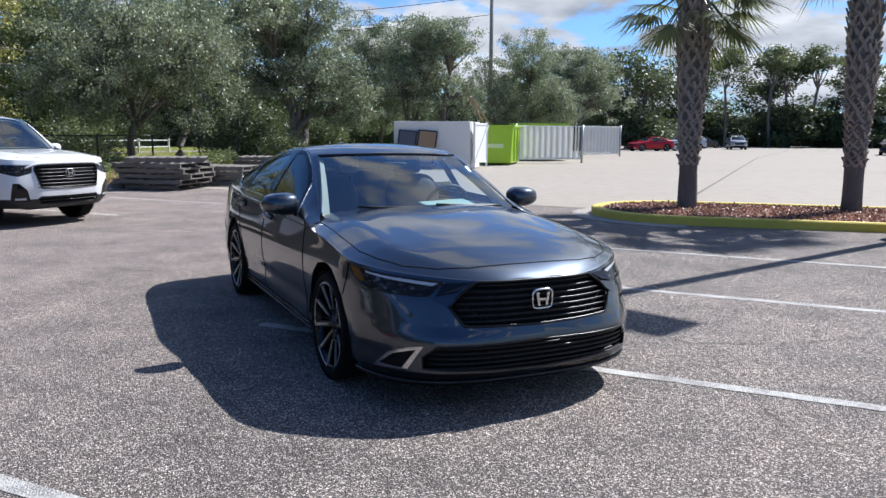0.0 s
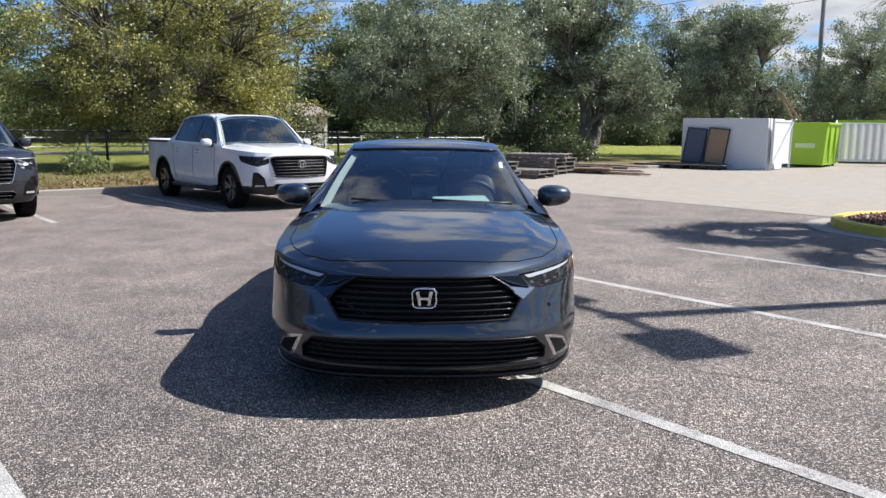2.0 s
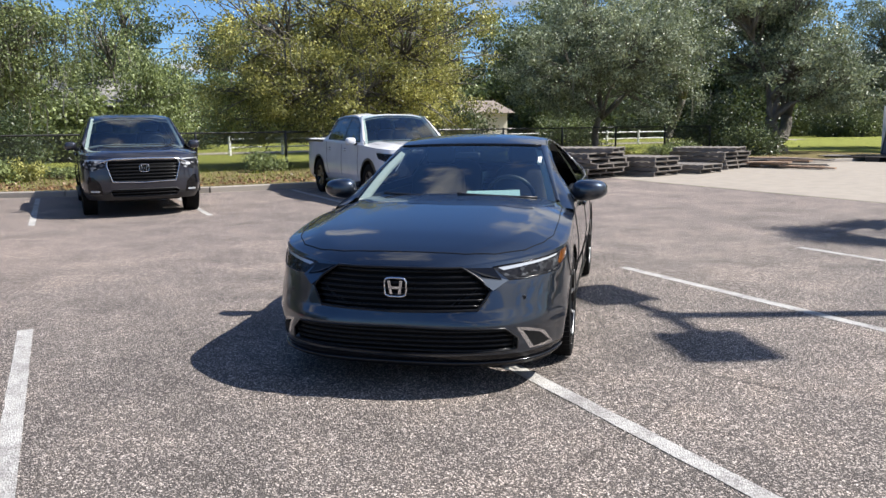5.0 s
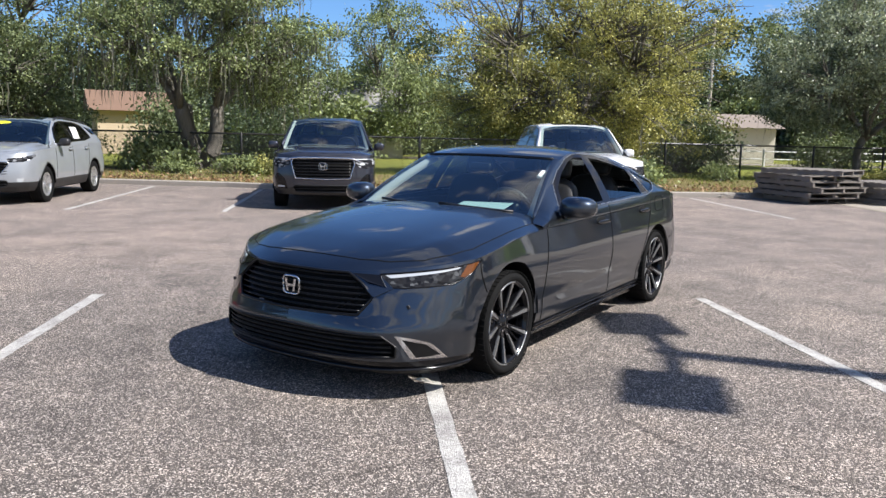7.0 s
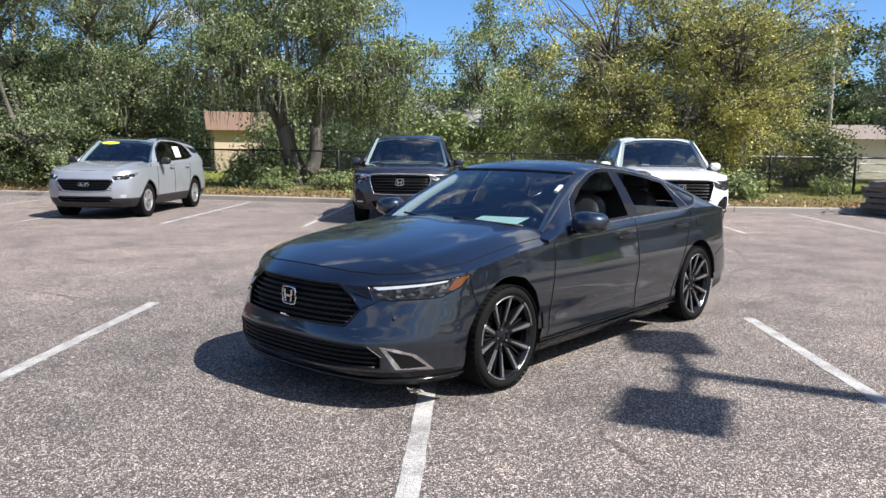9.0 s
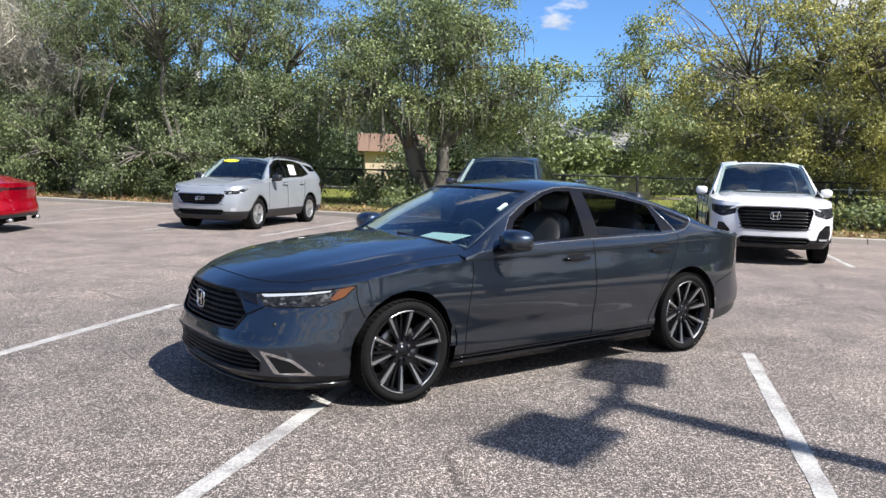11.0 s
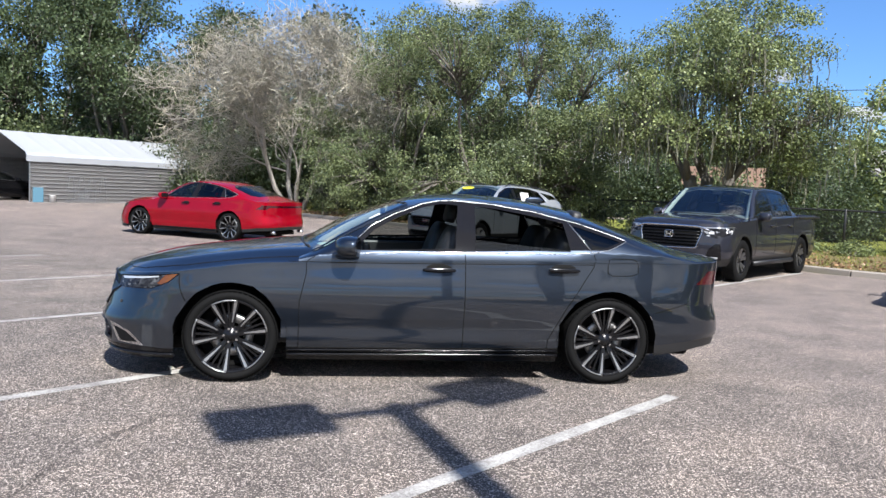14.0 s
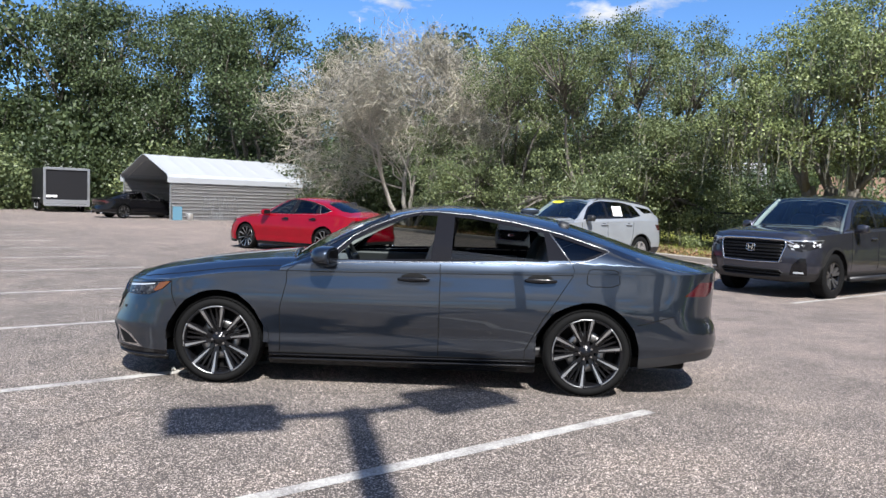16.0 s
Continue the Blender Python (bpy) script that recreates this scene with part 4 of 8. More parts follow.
def circle(u, z, r, k=36):
    return [(u + r * math.cos(2 * math.pi * i / k), z + r * math.sin(2 * math.pi * i / k)) for i in range(k)]


# ---- wheels ----


def make_wheel(parent, x, y, z, r, width, rim_r, style, side):
    """tyre, rim, spokes, hub; style: twin (machined on black), five, six, silver."""
    w = new("wheel")
    w.parent = parent
    w.matrix_basis = Matrix.Translation((x, y, z)) @ (Matrix() if side > 0 else Matrix.Rotation(math.pi, 4, "Z"))
    h = width / 2
    sh = r - rim_r
    tyre = lathe_bm([(rim_r - 0.005, -h * 0.86), (rim_r + sh * 0.35, -h * 1.0), (r - 0.03, -h * 0.98), (r - 0.008, -h * 0.82), (r, -h * 0.55), (r, h * 0.55), (r - 0.008, h * 0.82), (r - 0.03, h * 0.98),
                     (rim_r + sh * 0.35, h * 1.0), (rim_r + 0.004, h * 0.9), (rim_r - 0.006, h * 0.8)], 56)
    part("tyre", tyre, M_RUBBER, w, smooth=True)
    # tread blocks round the shoulder
    bm = bmesh.new()
    for i in range(56):
        a = 2 * math.pi * i / 56
        for yy in (-h * 0.74, -h * 0.25, h * 0.25, h * 0.74):
            add_box(bm, (0, yy, r - 0.001), (0.030, h * 0.40, 0.004), 0, Matrix.Rotation(a + (0.03 if yy > 0 else 0), 4, "Y"))
    part("tread", bm, M_RUBBER, w)
    dark = style in ("twin", "black")
    barrel = lathe_bm([(rim_r + 0.006, h * 0.84), (rim_r + 0.002, h * 0.9), (rim_r - 0.012, h * 0.86), (rim_r - 0.022, h * 0.6), (rim_r - 0.03, -h * 0.5), (rim_r - 0.01, -h * 0.86)], 48)
    part("rim", barrel, M_GLOSS_BLACK if dark else M_ALLOY, w, smooth=True)
    lip = lathe_bm([(rim_r + 0.004, h * 0.90), (rim_r - 0.006, h * 0.915), (rim_r - 0.014, h * 0.875)], 48)
    part("rim_lip", lip, M_GLOSS_BLACK if dark else M_ALLOY, w, smooth=True)
    back = lathe_bm([(rim_r - 0.03, -h * 0.2), (0.16, -h * 0.25), (0.02, -h * 0.25)], 32)
    part("inner_wheel", back, M_DARK, w, smooth=True)
    disc = lathe_bm([(0.16, h * 0.02), (0.158, h * 0.1), (0.09, h * 0.1), (0.088, h * 0.02)], 32)
    part("brake_disc", disc, M_BRAKE, w, "bare steel brake disc", smooth=True)

    def spoke(bm, a, r0, r1, w0, w1, y0, y1, thick, lean=0.0):
        ca, sa = math.cos(a), math.sin(a)
        cb, sb = math.cos(a + lean), math.sin(a + lean)
        vs = []
        for (cc, ss, rr, ww, yy) in ((ca, sa, r0, w0, y0), (cb, sb, r1, w1, y1)):
            for sg in (-1, 1):
                for t in (0, -thick):
                    b = bm.verts.new((rr * cc - sg * ww * ss, yy + t, rr * ss + sg * ww * cc))
                    vs.append(b)
        for f in ((0, 2, 6, 4), (1, 5, 7, 3), (0, 4, 5, 1), (2, 3, 7, 6), (4, 6, 7, 5), (0, 1, 3, 2)):
            bm.faces.new([vs[i] for i in f])

    yh, yr = h * 0.55, h * 0.86
    if style == "twin":
        for i in range(5):
            mid = 2 * math.pi * i / 5 + 0.13
            for s in (-1, 1):
                a = mid + s * 0.285
                bm = bmesh.new()
                spoke(bm, a - s * 0.02, 0.050, rim_r - 0.008, 0.013, 0.024, yh - 0.006, yr - 0.006, 0.045, s * 0.055)
                bmesh.ops.recalc_face_normals(bm, faces=bm.faces)
                sp = part("spoke", bm, M_GLOSS_BLACK, w)
                bm = bmesh.new()
                spoke(bm, a, 0.098, rim_r - 0.004, 0.0032, 0.0110, yh + 0.010, yr + 0.003, 0.014, s * 0.04)
                bmesh.ops.recalc_face_normals(bm, faces=bm.faces)
                part("machined_face", bm, M_MACHINED, sp, "bright machined spoke face")
                for off in (0.5,):
                    bm = bmesh.new()
                    spoke(bm, mid + s * off * 0.19, 0.06, rim_r - 0.02, 0.008, 0.007, yh - 0.018, yr - 0.034, 0.03, 0.0)
                    bmesh.ops.recalc_face_normals(bm, faces=bm.faces)
                    part("spoke", bm, M_GLOSS_BLACK, w)
            bm = bmesh.new()
            add_tube(bm, [((rim_r - 0.005) * math.cos(mid + q * 0.36), yr + 0.005, (rim_r - 0.005) * math.sin(mid + q * 0.36)) for q in steps(-1, 1, 10)], 0.0052, 6)
            part("machined_arc", bm, M_MACHINED, w, "bright machined rim edge", True)
    else:
        n = {"five": 5, "six": 6, "silver": 5, "black": 5}[style]
        for i in range(n):
            for s in (-1, 1):
                a = 2 * math.pi * i / n + 0.2 + s * 0.16
                bm = bmesh.new()
                spoke(bm, a, 0.05, rim_r - 0.01, 0.018, 0.030, yh, yr - 0.004, 0.05, s * 0.05)
                bmesh.ops.recalc_face_normals(bm, faces=bm.faces)
                part("spoke", bm, M_ALLOY if style != "black" else M_DARK_ALLOY, w)
    hub = lathe_bm([(0.001, yh + 0.012), (0.026, yh + 0.012), (0.031, yh + 0.004), (0.05, yh - 0.002), (0.066, yh - 0.012), (0.068, yh - 0.06)], 24)
    part("hub_cap", hub, M_GLOSS_BLACK if dark else M_ALLOY, w, smooth=True)
    for i in range(5):
        a = 2 * math.pi * i / 5
        part("wheel_nut", tube_bm([(0.05 * math.cos(a), yh - 0.02, 0.05 * math.sin(a)), (0.05 * math.cos(a), yh + 0.004, 0.05 * math.sin(a))], 0.009, 6), M_CHROME, w)
    return w


def rounded_bm(c, s, power=3.0, nu=20, nv=12, m=None):
    """A soft-edged block (superellipsoid)."""
    bm = bmesh.new()

    def f(t, e):
        return math.copysign(abs(t) ** e, t)
    e = 2 / power
    rows = []
    for j in range(nv + 1):
        ph = -math.pi / 2 + math.pi * j / nv
        row = []
        for i in range(nu):
            th = 2 * math.pi * i / nu
            row.append(bm.verts.new((c[0] + s[0] / 2 * f(math.cos(ph), e) * f(math.cos(th), e), c[1] + s[1] / 2 * f(math.cos(ph), e) * f(math.sin(th), e), c[2] + s[2] / 2 * f(math.sin(ph), e))))
        rows.append(row)
    for r0, r1 in zip(rows, rows[1:]):
        for i in range(nu):
            bm.faces.new((r0[i], r0[(i + 1) % nu], r1[(i + 1) % nu], r1[i]))
    bmesh.ops.remove_doubles(bm, verts=bm.verts, dist=1e-5)
    bmesh.ops.recalc_face_normals(bm, faces=bm.faces)
    if m is not None:
        bmesh.ops.transform(bm, matrix=m, verts=bm.verts)
    return bm


def emblem(parent, u, z, w, h, lean=0.0):
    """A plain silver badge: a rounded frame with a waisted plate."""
    bm = bmesh.new()
    ring = []
    for k in range(25):
        a = 2 * math.pi * k / 24
        c, s = math.cos(a), math.sin(a)
        ring.append((u, 0.5 * w * math.copysign(abs(c) ** 0.45, c), z + 0.5 * h * math.copysign(abs(s) ** 0.45, s)))
    add_tube(bm, ring, 0.0065, 6, False)
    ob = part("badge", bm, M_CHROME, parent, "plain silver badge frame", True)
    bm = bmesh.new()
    for sg in (-1, 1):
        vs = [[bm.verts.new((x, sg * y * w, z + q * h)) for y, q in ((0.13, -0.36), (0.24, -0.36), (0.36, 0.36), (0.21, 0.36))] for x in (u - 0.008, u + 0.008)]
        bm.faces.new(vs[0]); bm.faces.new(vs[1][::-1])
        for j in range(4):
            bm.faces.new((vs[0][j], vs[1][j], vs[1][(j + 1) % 4], vs[0][(j + 1) % 4]))
    add_box(bm, (u, 0, z - 0.02 * h), (0.012, 0.34 * w, 0.13 * h))
    bmesh.ops.recalc_face_normals(bm, faces=bm.faces)
    part("badge_plate", bm, M_CHROME, ob)
    return ob


def cabin(parent, u_dash, u_front, u_rear, z_seat, half, roof_z, wheel=True):
    """Dashboard, seats, steering wheel and floor inside a vehicle."""
    part("cabin_floor", box_bm(((u_dash + u_rear) / 2 - 0.1, 0, z_seat - 0.28), (u_dash - u_rear + 0.9, half * 2 - 0.12, 0.08), 0.02), M_SATIN_BLACK, parent)
    part("dashboard", rounded_bm((u_dash, 0, z_seat + 0.20), (0.55, half * 2 - 0.1, 0.34), 4), M_DASH, parent, smooth=True)
    for s in (-1, 1):
        for name, u in (("front_seat", u_front), ("rear_seat", u_rear)):
            y = s * half * 0.46
            st = part(name, rounded_bm((u, y, z_seat - 0.02), (0.52, 0.50, 0.24), 4), M_SEAT, parent, smooth=True)
            m = Matrix.Translation((u - 0.22, y, z_seat + 0.28)) @ Matrix.Rotation(radians(-18), 4, "Y")
            part("seat_back", rounded_bm((0, 0, 0), (0.18, 0.48, 0.62), 4, m=m), M_SEAT, st, smooth=True)
            m = Matrix.Translation((u - 0.37, y, z_seat + 0.66)) @ Matrix.Rotation(radians(-12), 4, "Y")
            part("headrest", rounded_bm((0, 0, 0), (0.10, 0.26, 0.17), 4, m=m), M_SEAT, st, smooth=True)
        part("door_trim", box_bm(((u_dash + u_rear) / 2 - 0.1, s * (half - 0.04), z_seat + 0.12), (u_dash - u_rear, 0.05, 0.50), 0.02), M_SATIN_BLACK, parent)
    part("centre_console", rounded_bm((u_front + 0.25, 0, z_seat - 0.03), (0.9, 0.26, 0.28), 5), M_SATIN_BLACK, parent, smooth=True)
    c = Vector((u_dash - 0.36, half * 0.46, z_seat + 0.36))
    ring = [c + Vector((0.08 * math.sin(a), 0.18 * math.cos(a), 0.165 * math.sin(a))) for a in (2 * math.pi * k / 28 for k in range(29))]
    sw = part("steering_wheel", tube_bm(ring, 0.016, 8), M_SEAT, parent, smooth=True)
    part("steering_hub", rounded_bm(c, (0.07, 0.15, 0.13), 3), M_SEAT, sw, smooth=True)
    part("steering_spoke", tube_bm([c + Vector((0, -0.17, 0)), c, c + Vector((0, 0.17, 0))], 0.015, 6), M_SEAT, sw)
    part("rear_view_mirror", rounded_bm((u_front + 0.27, 0, roof_z - 0.105), (0.035, 0.2, 0.055), 4), M_SATIN_BLACK, parent, smooth=True)

# ---- the dark blue-grey saloon ----
M_GRILLE = simple("black_grille_plastic", (0.004, 0.004, 0.0045), 0.35, grain=0.2, spec=0.34)


def mix_levels(front, side_w, rear):
    return front + [(u, w) for u, w in zip((1.6, 1.2, 0.5, -0.5, -1.2), side_w)] + rear


SALOON_LEVELS = [
    (0.16, mix_levels([(2.36, 0), (2.355, 0.2), (2.33, 0.4), (2.28, 0.55), (2.20, 0.68), (2.08, 0.78), (1.96, 0.825), (1.84, 0.84)], (0.845, 0.84, 0.84, 0.84, 0.845),
                      [(-1.7, 0.84), (-2.0, 0.81), (-2.2, 0.74), (-2.34, 0.60), (-2.42, 0.45), (-2.46, 0.25), (-2.47, 0)])),
    (0.25, mix_levels([(2.425, 0), (2.42, 0.2), (2.395, 0.4), (2.345, 0.56), (2.26, 0.69), (2.13, 0.785), (2.0, 0.845), (1.85, 0.885)], (0.885, 0.880, 0.878, 0.878, 0.885),
                      [(-1.7, 0.90), (-2.0, 0.875), (-2.22, 0.80), (-2.38, 0.67), (-2.47, 0.48), (-2.51, 0.25), (-2.52, 0)])),
    (0.40, mix_levels([(2.450, 0), (2.445, 0.2), (2.417, 0.4), (2.362, 0.56), (2.275, 0.68), (2.155, 0.79), (2.02, 0.86), (1.86, 0.905)], (0.906, 0.896, 0.893, 0.893, 0.906),
                      [(-1.7, 0.92), (-2.0, 0.90), (-2.25, 0.83), (-2.42, 0.69), (-2.51, 0.5), (-2.55, 0.25), (-2.56, 0)])),
    (0.50, mix_levels([(2.428, 0), (2.42, 0.2), (2.383, 0.4), (2.33, 0.54), (2.245, 0.67), (2.13, 0.785), (2.0, 0.858), (1.85, 0.902)], (0.918, 0.911, 0.909, 0.909, 0.918),
                      [(-1.7, 0.92), (-2.0, 0.90), (-2.25, 0.825), (-2.41, 0.69), (-2.50, 0.5), (-2.54, 0.25), (-2.55, 0)])),
    (0.62, mix_levels([(2.405, 0), (2.395, 0.2), (2.345, 0.42), (2.29, 0.53), (2.205, 0.66), (2.09, 0.78), (1.97, 0.85), (1.84, 0.895)], (0.922, 0.922, 0.921, 0.921, 0.923),
                      [(-1.7, 0.918), (-2.0, 0.895), (-2.24, 0.81), (-2.38, 0.68), (-2.46, 0.5), (-2.50, 0.25), (-2.51, 0)])),
]
SALOON_LEVELS.insert(2, (0.335, [((a[0] + b[0]) / 2, (a[1] + b[1]) / 2 + (0.009 if 9 <= i <= 11 else 0.0)) for i, (a, b) in enumerate(zip(SALOON_LEVELS[1][1], SALOON_LEVELS[2][1]))]))
SALOON_TOP = [(2.375, 0, 0.725), (2.365, 0.2, 0.725), (2.31, 0.38, 0.728), (2.235, 0.52, 0.738), (2.12, 0.67, 0.752), (2.0, 0.785, 0.768), (1.89, 0.85, 0.782), (1.78, 0.888, 0.795),
              (1.6, 0.898, 0.822), (1.2, 0.893, 0.872), (0.5, 0.884, 0.895), (-0.5, 0.882, 0.915), (-1.2, 0.880, 0.930),
              (-1.7, 0.872, 0.940), (-2.0, 0.85, 0.945), (-2.24, 0.79, 0.955), (-2.39, 0.68, 0.963), (-2.48, 0.5, 0.968), (-2.53, 0.25, 0.973), (-2.545, 0, 0.975)]


def build_saloon(name, m, label, mats, detail=True, style="twin", red=False, lowered=False):
    """A four-door saloon. mats: paint, side glass. lowered: driver's windows down."""
    body_paint, side_glass = mats
    root = thing(name, m, label, "car")
    B = Body(SALOON_LEVELS, SALOON_TOP, 0.16)
    fine = 1 if detail else 2
    # lower shell
    ss = steps(0, 7, 56 // fine)[:-1] + steps(7, 13, 84 // fine)[:-1] + steps(13, 19, 40 // fine)

    def zrange(s):
        return (0.16, B.zt(s), 22 // fine)

    arch = 0.398
    regions = [(None, [(B.s_of(max(0.18, z), u=u), z) for u, z in circle(1.415, 0.328, arch)]), (None, [(B.s_of(max(0.18, z), u=u), z) for u, z in circle(-1.415, 0.328, arch)])]
    # arches reach down to the sill
    for c in (1.415, -1.415):
        regions.append((None, B.pts((c + 0.395, 0.13), (c + 0.398, 0.33), (c - 0.398, 0.33), (c - 0.395, 0.13))))
    V = lambda v, z: (("v", v), z)
    regions += [
        ("grille_hole", B.pts(V(0, 0.722), V(0.355, 0.720), V(0.512, 0.594), V(0.455, 0.497), V(0, 0.488))),
        ("intake_hole", B.pts(V(0, 0.405), V(0.60, 0.392), V(0.66, 0.33), V(0.66, 0.268), V(0, 0.245))),
        ("fog_pocket", B.pts(V(0.690, 0.372), (2.155, 0.338), (2.070, 0.268), V(0.742, 0.264))),
        ("fog_bezel", B.pts(V(0.655, 0.392), V(0.715, 0.382), (2.14, 0.345), (2.02, 0.246), V(0.72, 0.258))),
        ("amber_marker", B.pts((1.775, 0.776), (1.87, 0.762), (1.93, 0.700), (1.90, 0.688), (1.845, 0.715))),
        ("light_guide", B.pts(V(0.545, 0.712), (1.92, 0.752), (1.93, 0.742), V(0.57, 0.697))),
        ("headlight_lens", B.pts(V(0.515, 0.717), (1.772, 0.777), (1.85, 0.712), (1.975, 0.662), V(0.66, 0.645), V(0.555, 0.650))),
        ("front_lip", B.pts(V(0, 0.243), V(0.4, 0.243), V(0.66, 0.262), (2.06, 0.247), (1.76, 0.240), (1.76, 0.1), V(0, 0.1))),
        ("tail_lamp", B.pts((-2.14, 0.788), (-2.28, 0.890), (-2.42, 0.893), (-2.415, 0.835), (-2.34, 0.782))),
        ("tail_lamp_bar", [(B.s_of(0.85, u=-2.40), 0.83), (19.0, 0.83), (19.0, 0.885), (B.s_of(0.85, u=-2.40), 0.885)]),
        ("side_skirt", B.pts((1.05, 0.252), (-1.05, 0.268), (-1.05, 0.1), (1.05, 0.1))),
        (None, B.pts((-1.75, 0.225), (-2.2, 0.285)) + [(19.0, 0.32), (19.0, 0.05)] + B.pts((-1.75, 0.05))),
        ("rear_valance", B.pts((-1.75, 0.305), (-2.2, 0.355)) + [(19.0, 0.39), (19.0, 0.1)] + B.pts((-1.75, 0.1))),
        ("front_door", B.pts((0.882, 0.98), (0.945, 0.60), (0.945, 0.20), (-0.262, 0.20), (-0.28, 0.98))),
        ("rear_door", B.pts((-0.262, 0.20), (-0.28, 0.98), (-1.30, 0.98), (-1.29, 0.93), (-1.216, 0.812), (-1.055, 0.578), (-0.95, 0.34), (-0.94, 0.20))),
        ("front_bumper", [(0, 0.80), (0, 0.1)] + B.pts((1.72, 0.1), (1.72, 0.58), (1.775, 0.775), (1.9, 0.83))),
        ("rear_bumper", B.pts((-1.76, 0.1), (-1.78, 0.57), (-2.1, 0.64), (-2.3, 0.70)) + [(19.0, 0.70), (19.0, 0.1)]),
    ]
    cut = cut_regions(grid(ss, zrange), regions, "fender")
    look_of = {"fog_pocket": (M_DARK, ""), "fog_bezel": (M_CHROME, "satin silver lamp surround"), "amber_marker": (M_AMBER, "amber side marker"), "light_guide": (M_DRL, "white running light strip"),
               "headlight_lens": (M_LAMP, "clear headlight lens"), "front_lip": (M_GLOSS_BLACK, "gloss black front lip"), "tail_lamp": (M_TAIL, "red tail lamp"), "tail_lamp_bar": (M_TAIL, ""),
               "side_skirt": (M_GLOSS_BLACK, "gloss black side skirt"), "rear_valance": (M_SATIN_BLACK, "satin black lower bumper")}
    for f in cut.pop("fender", []):
        cut.setdefault("front_fender" if f[0][0] < 10.5 else "rear_fender", []).append(f)
    for key, polys in cut.items():
        if key in ("grille_hole", "intake_hole"):
            panel(key.replace("_hole", "_backing"), polys, lambda s, z: B.at(s, z, -0.045), M_DARK, root)
            continue
        mat, lab = look_of.get(key, (body_paint, ""))
        joined = key in ("front_lip", "tail_lamp_bar", "rear_valance", "front_bumper", "rear_bumper")
        panel(key, polys, B.P, mat, root, lab, joined=joined)
    # inner returns round the grille and arches
    for (pl_, depth, nm) in ((B.line([V(0, 0.722), V(0.355, 0.720), V(0.512, 0.594), V(0.455, 0.497), V(0, 0.488)], 8, 0.002), 0.008, "grille_surround"),
                             (B.line([V(0, 0.405), V(0.60, 0.392), V(0.66, 0.33), V(0.66, 0.268), V(0, 0.245)], 8, 0.0), 0.006, "intake_surround")):
        both = pl_[::-1] + [Vector((p.x, -p.y, p.z)) for p in pl_[1:]]
        bm = bmesh.new()
        add_tube(bm, both, depth, 6, False)
        part(nm, bm, M_GRILLE, root, smooth=True)
    # grille bars
    for i in range(7):
        z = 0.515 + i * 0.031
        half = 0.455 + (0.512 - 0.455) * (z - 0.497) / 0.097 if z < 0.594 else 0.512 - (0.512 - 0.355) * (z - 0.594) / 0.126
        pts = [B.at(B.s_of(z, v=half * k / 12), z, -0.012) for k in range(13)]
        pts = pts[::-1] + [Vector((p.x, -p.y, p.z)) for p in pts[1:]]
        part("grille_bar", tube_bm(pts, 0.006, 6), M_GRILLE, root, smooth=True)
    for s in (1, -1):
        for k in range(8):
            z = 0.505 + 0.022 * (k % 4)
            v = 0.30 + 0.045 * (k // 1 % 4)
            a, b = B.at(B.s_of(z, v=v), z, -0.02), B.at(B.s_of(z + 0.05, v=v + 0.06), z + 0.05, -0.02)
            if v + 0.06 < 0.47:
                part("grille_lattice", tube_bm([(a.x, a.y * s, a.z), (b.x, b.y * s, b.z)], 0.004, 4), M_SATIN_BLACK, root)
    for i in range(5):
        z = 0.268 + i * 0.028
        half = 0.64
        pts = [B.at(B.s_of(z, v=half * k / 12), z, -0.012) for k in range(13)]
        pts = pts[::-1] + [Vector((p.x, -p.y, p.z)) for p in pts[1:]]
        part("intake_bar", tube_bm(pts, 0.006, 6), M_GRILLE, root, smooth=True)
    emblem(root, B.at(0, 0.618, 0.006).x, 0.618, 0.125, 0.105)
    # splitter edge, lamp outlines, and the facet beside the grille
    edge = [B.at(s, 0.19, 0.008) for s in steps(0, B.s_of(0.19, u=1.80), 40)]
    part("splitter", tube_bm(edge[::-1] + [Vector((p.x, -p.y, p.z)) for p in edge[1:]], 0.011, 6), M_GLOSS_BLACK, root, "gloss black splitter edge", True)
    seam("lamp_outline", B.line([V(0.515, 0.717), (1.772, 0.777), (1.85, 0.712), (1.975, 0.662), V(0.66, 0.645), V(0.555, 0.650), V(0.515, 0.717)], 6, 0.001), 0.004, M_GLOSS_BLACK, root)
    for s in (1, -1):
        q = [B.at(B.s_of(0.716, v=0.372), 0.716, 0.002), B.at(B.s_of(0.712, v=0.515), 0.712, 0.003), B.at(B.s_of(0.645, v=0.60), 0.645, 0.010), B.at(B.s_of(0.598, v=0.520), 0.598, 0.022)]
        bm = bmesh.new()
        vs = [bm.verts.new((p.x, p.y * s, p.z)) for p in q]
        vb = [bm.verts.new((p.x - 0.04, p.y * s, p.z - 0.004)) for p in q]
        bm.faces.new(vs); bm.faces.new(vb[::-1])
        for j in range(4):
            bm.faces.new((vs[j], vb[j], vb[(j + 1) % 4], vs[(j + 1) % 4]))
        bmesh.ops.recalc_face_normals(bm, faces=bm.faces)
        part("nose_facet", bm, body_paint, root)
        q = [B.at(B.s_of(0.719, v=0.376), 0.719, 0.006), B.at(B.s_of(0.714, v=0.52), 0.714, 0.006), B.at(B.s_of(0.652, v=0.565), 0.652, 0.012), B.at(B.s_of(0.678, v=0.47), 0.678, 0.014)]
        bm = bmesh.new()
        vs = [bm.verts.new((p.x, p.y * s, p.z)) for p in q]
        vb = [bm.verts.new((p.x - 0.03, p.y * s, p.z - 0.003)) for p in q]
        bm.faces.new(vs); bm.faces.new(vb[::-1])
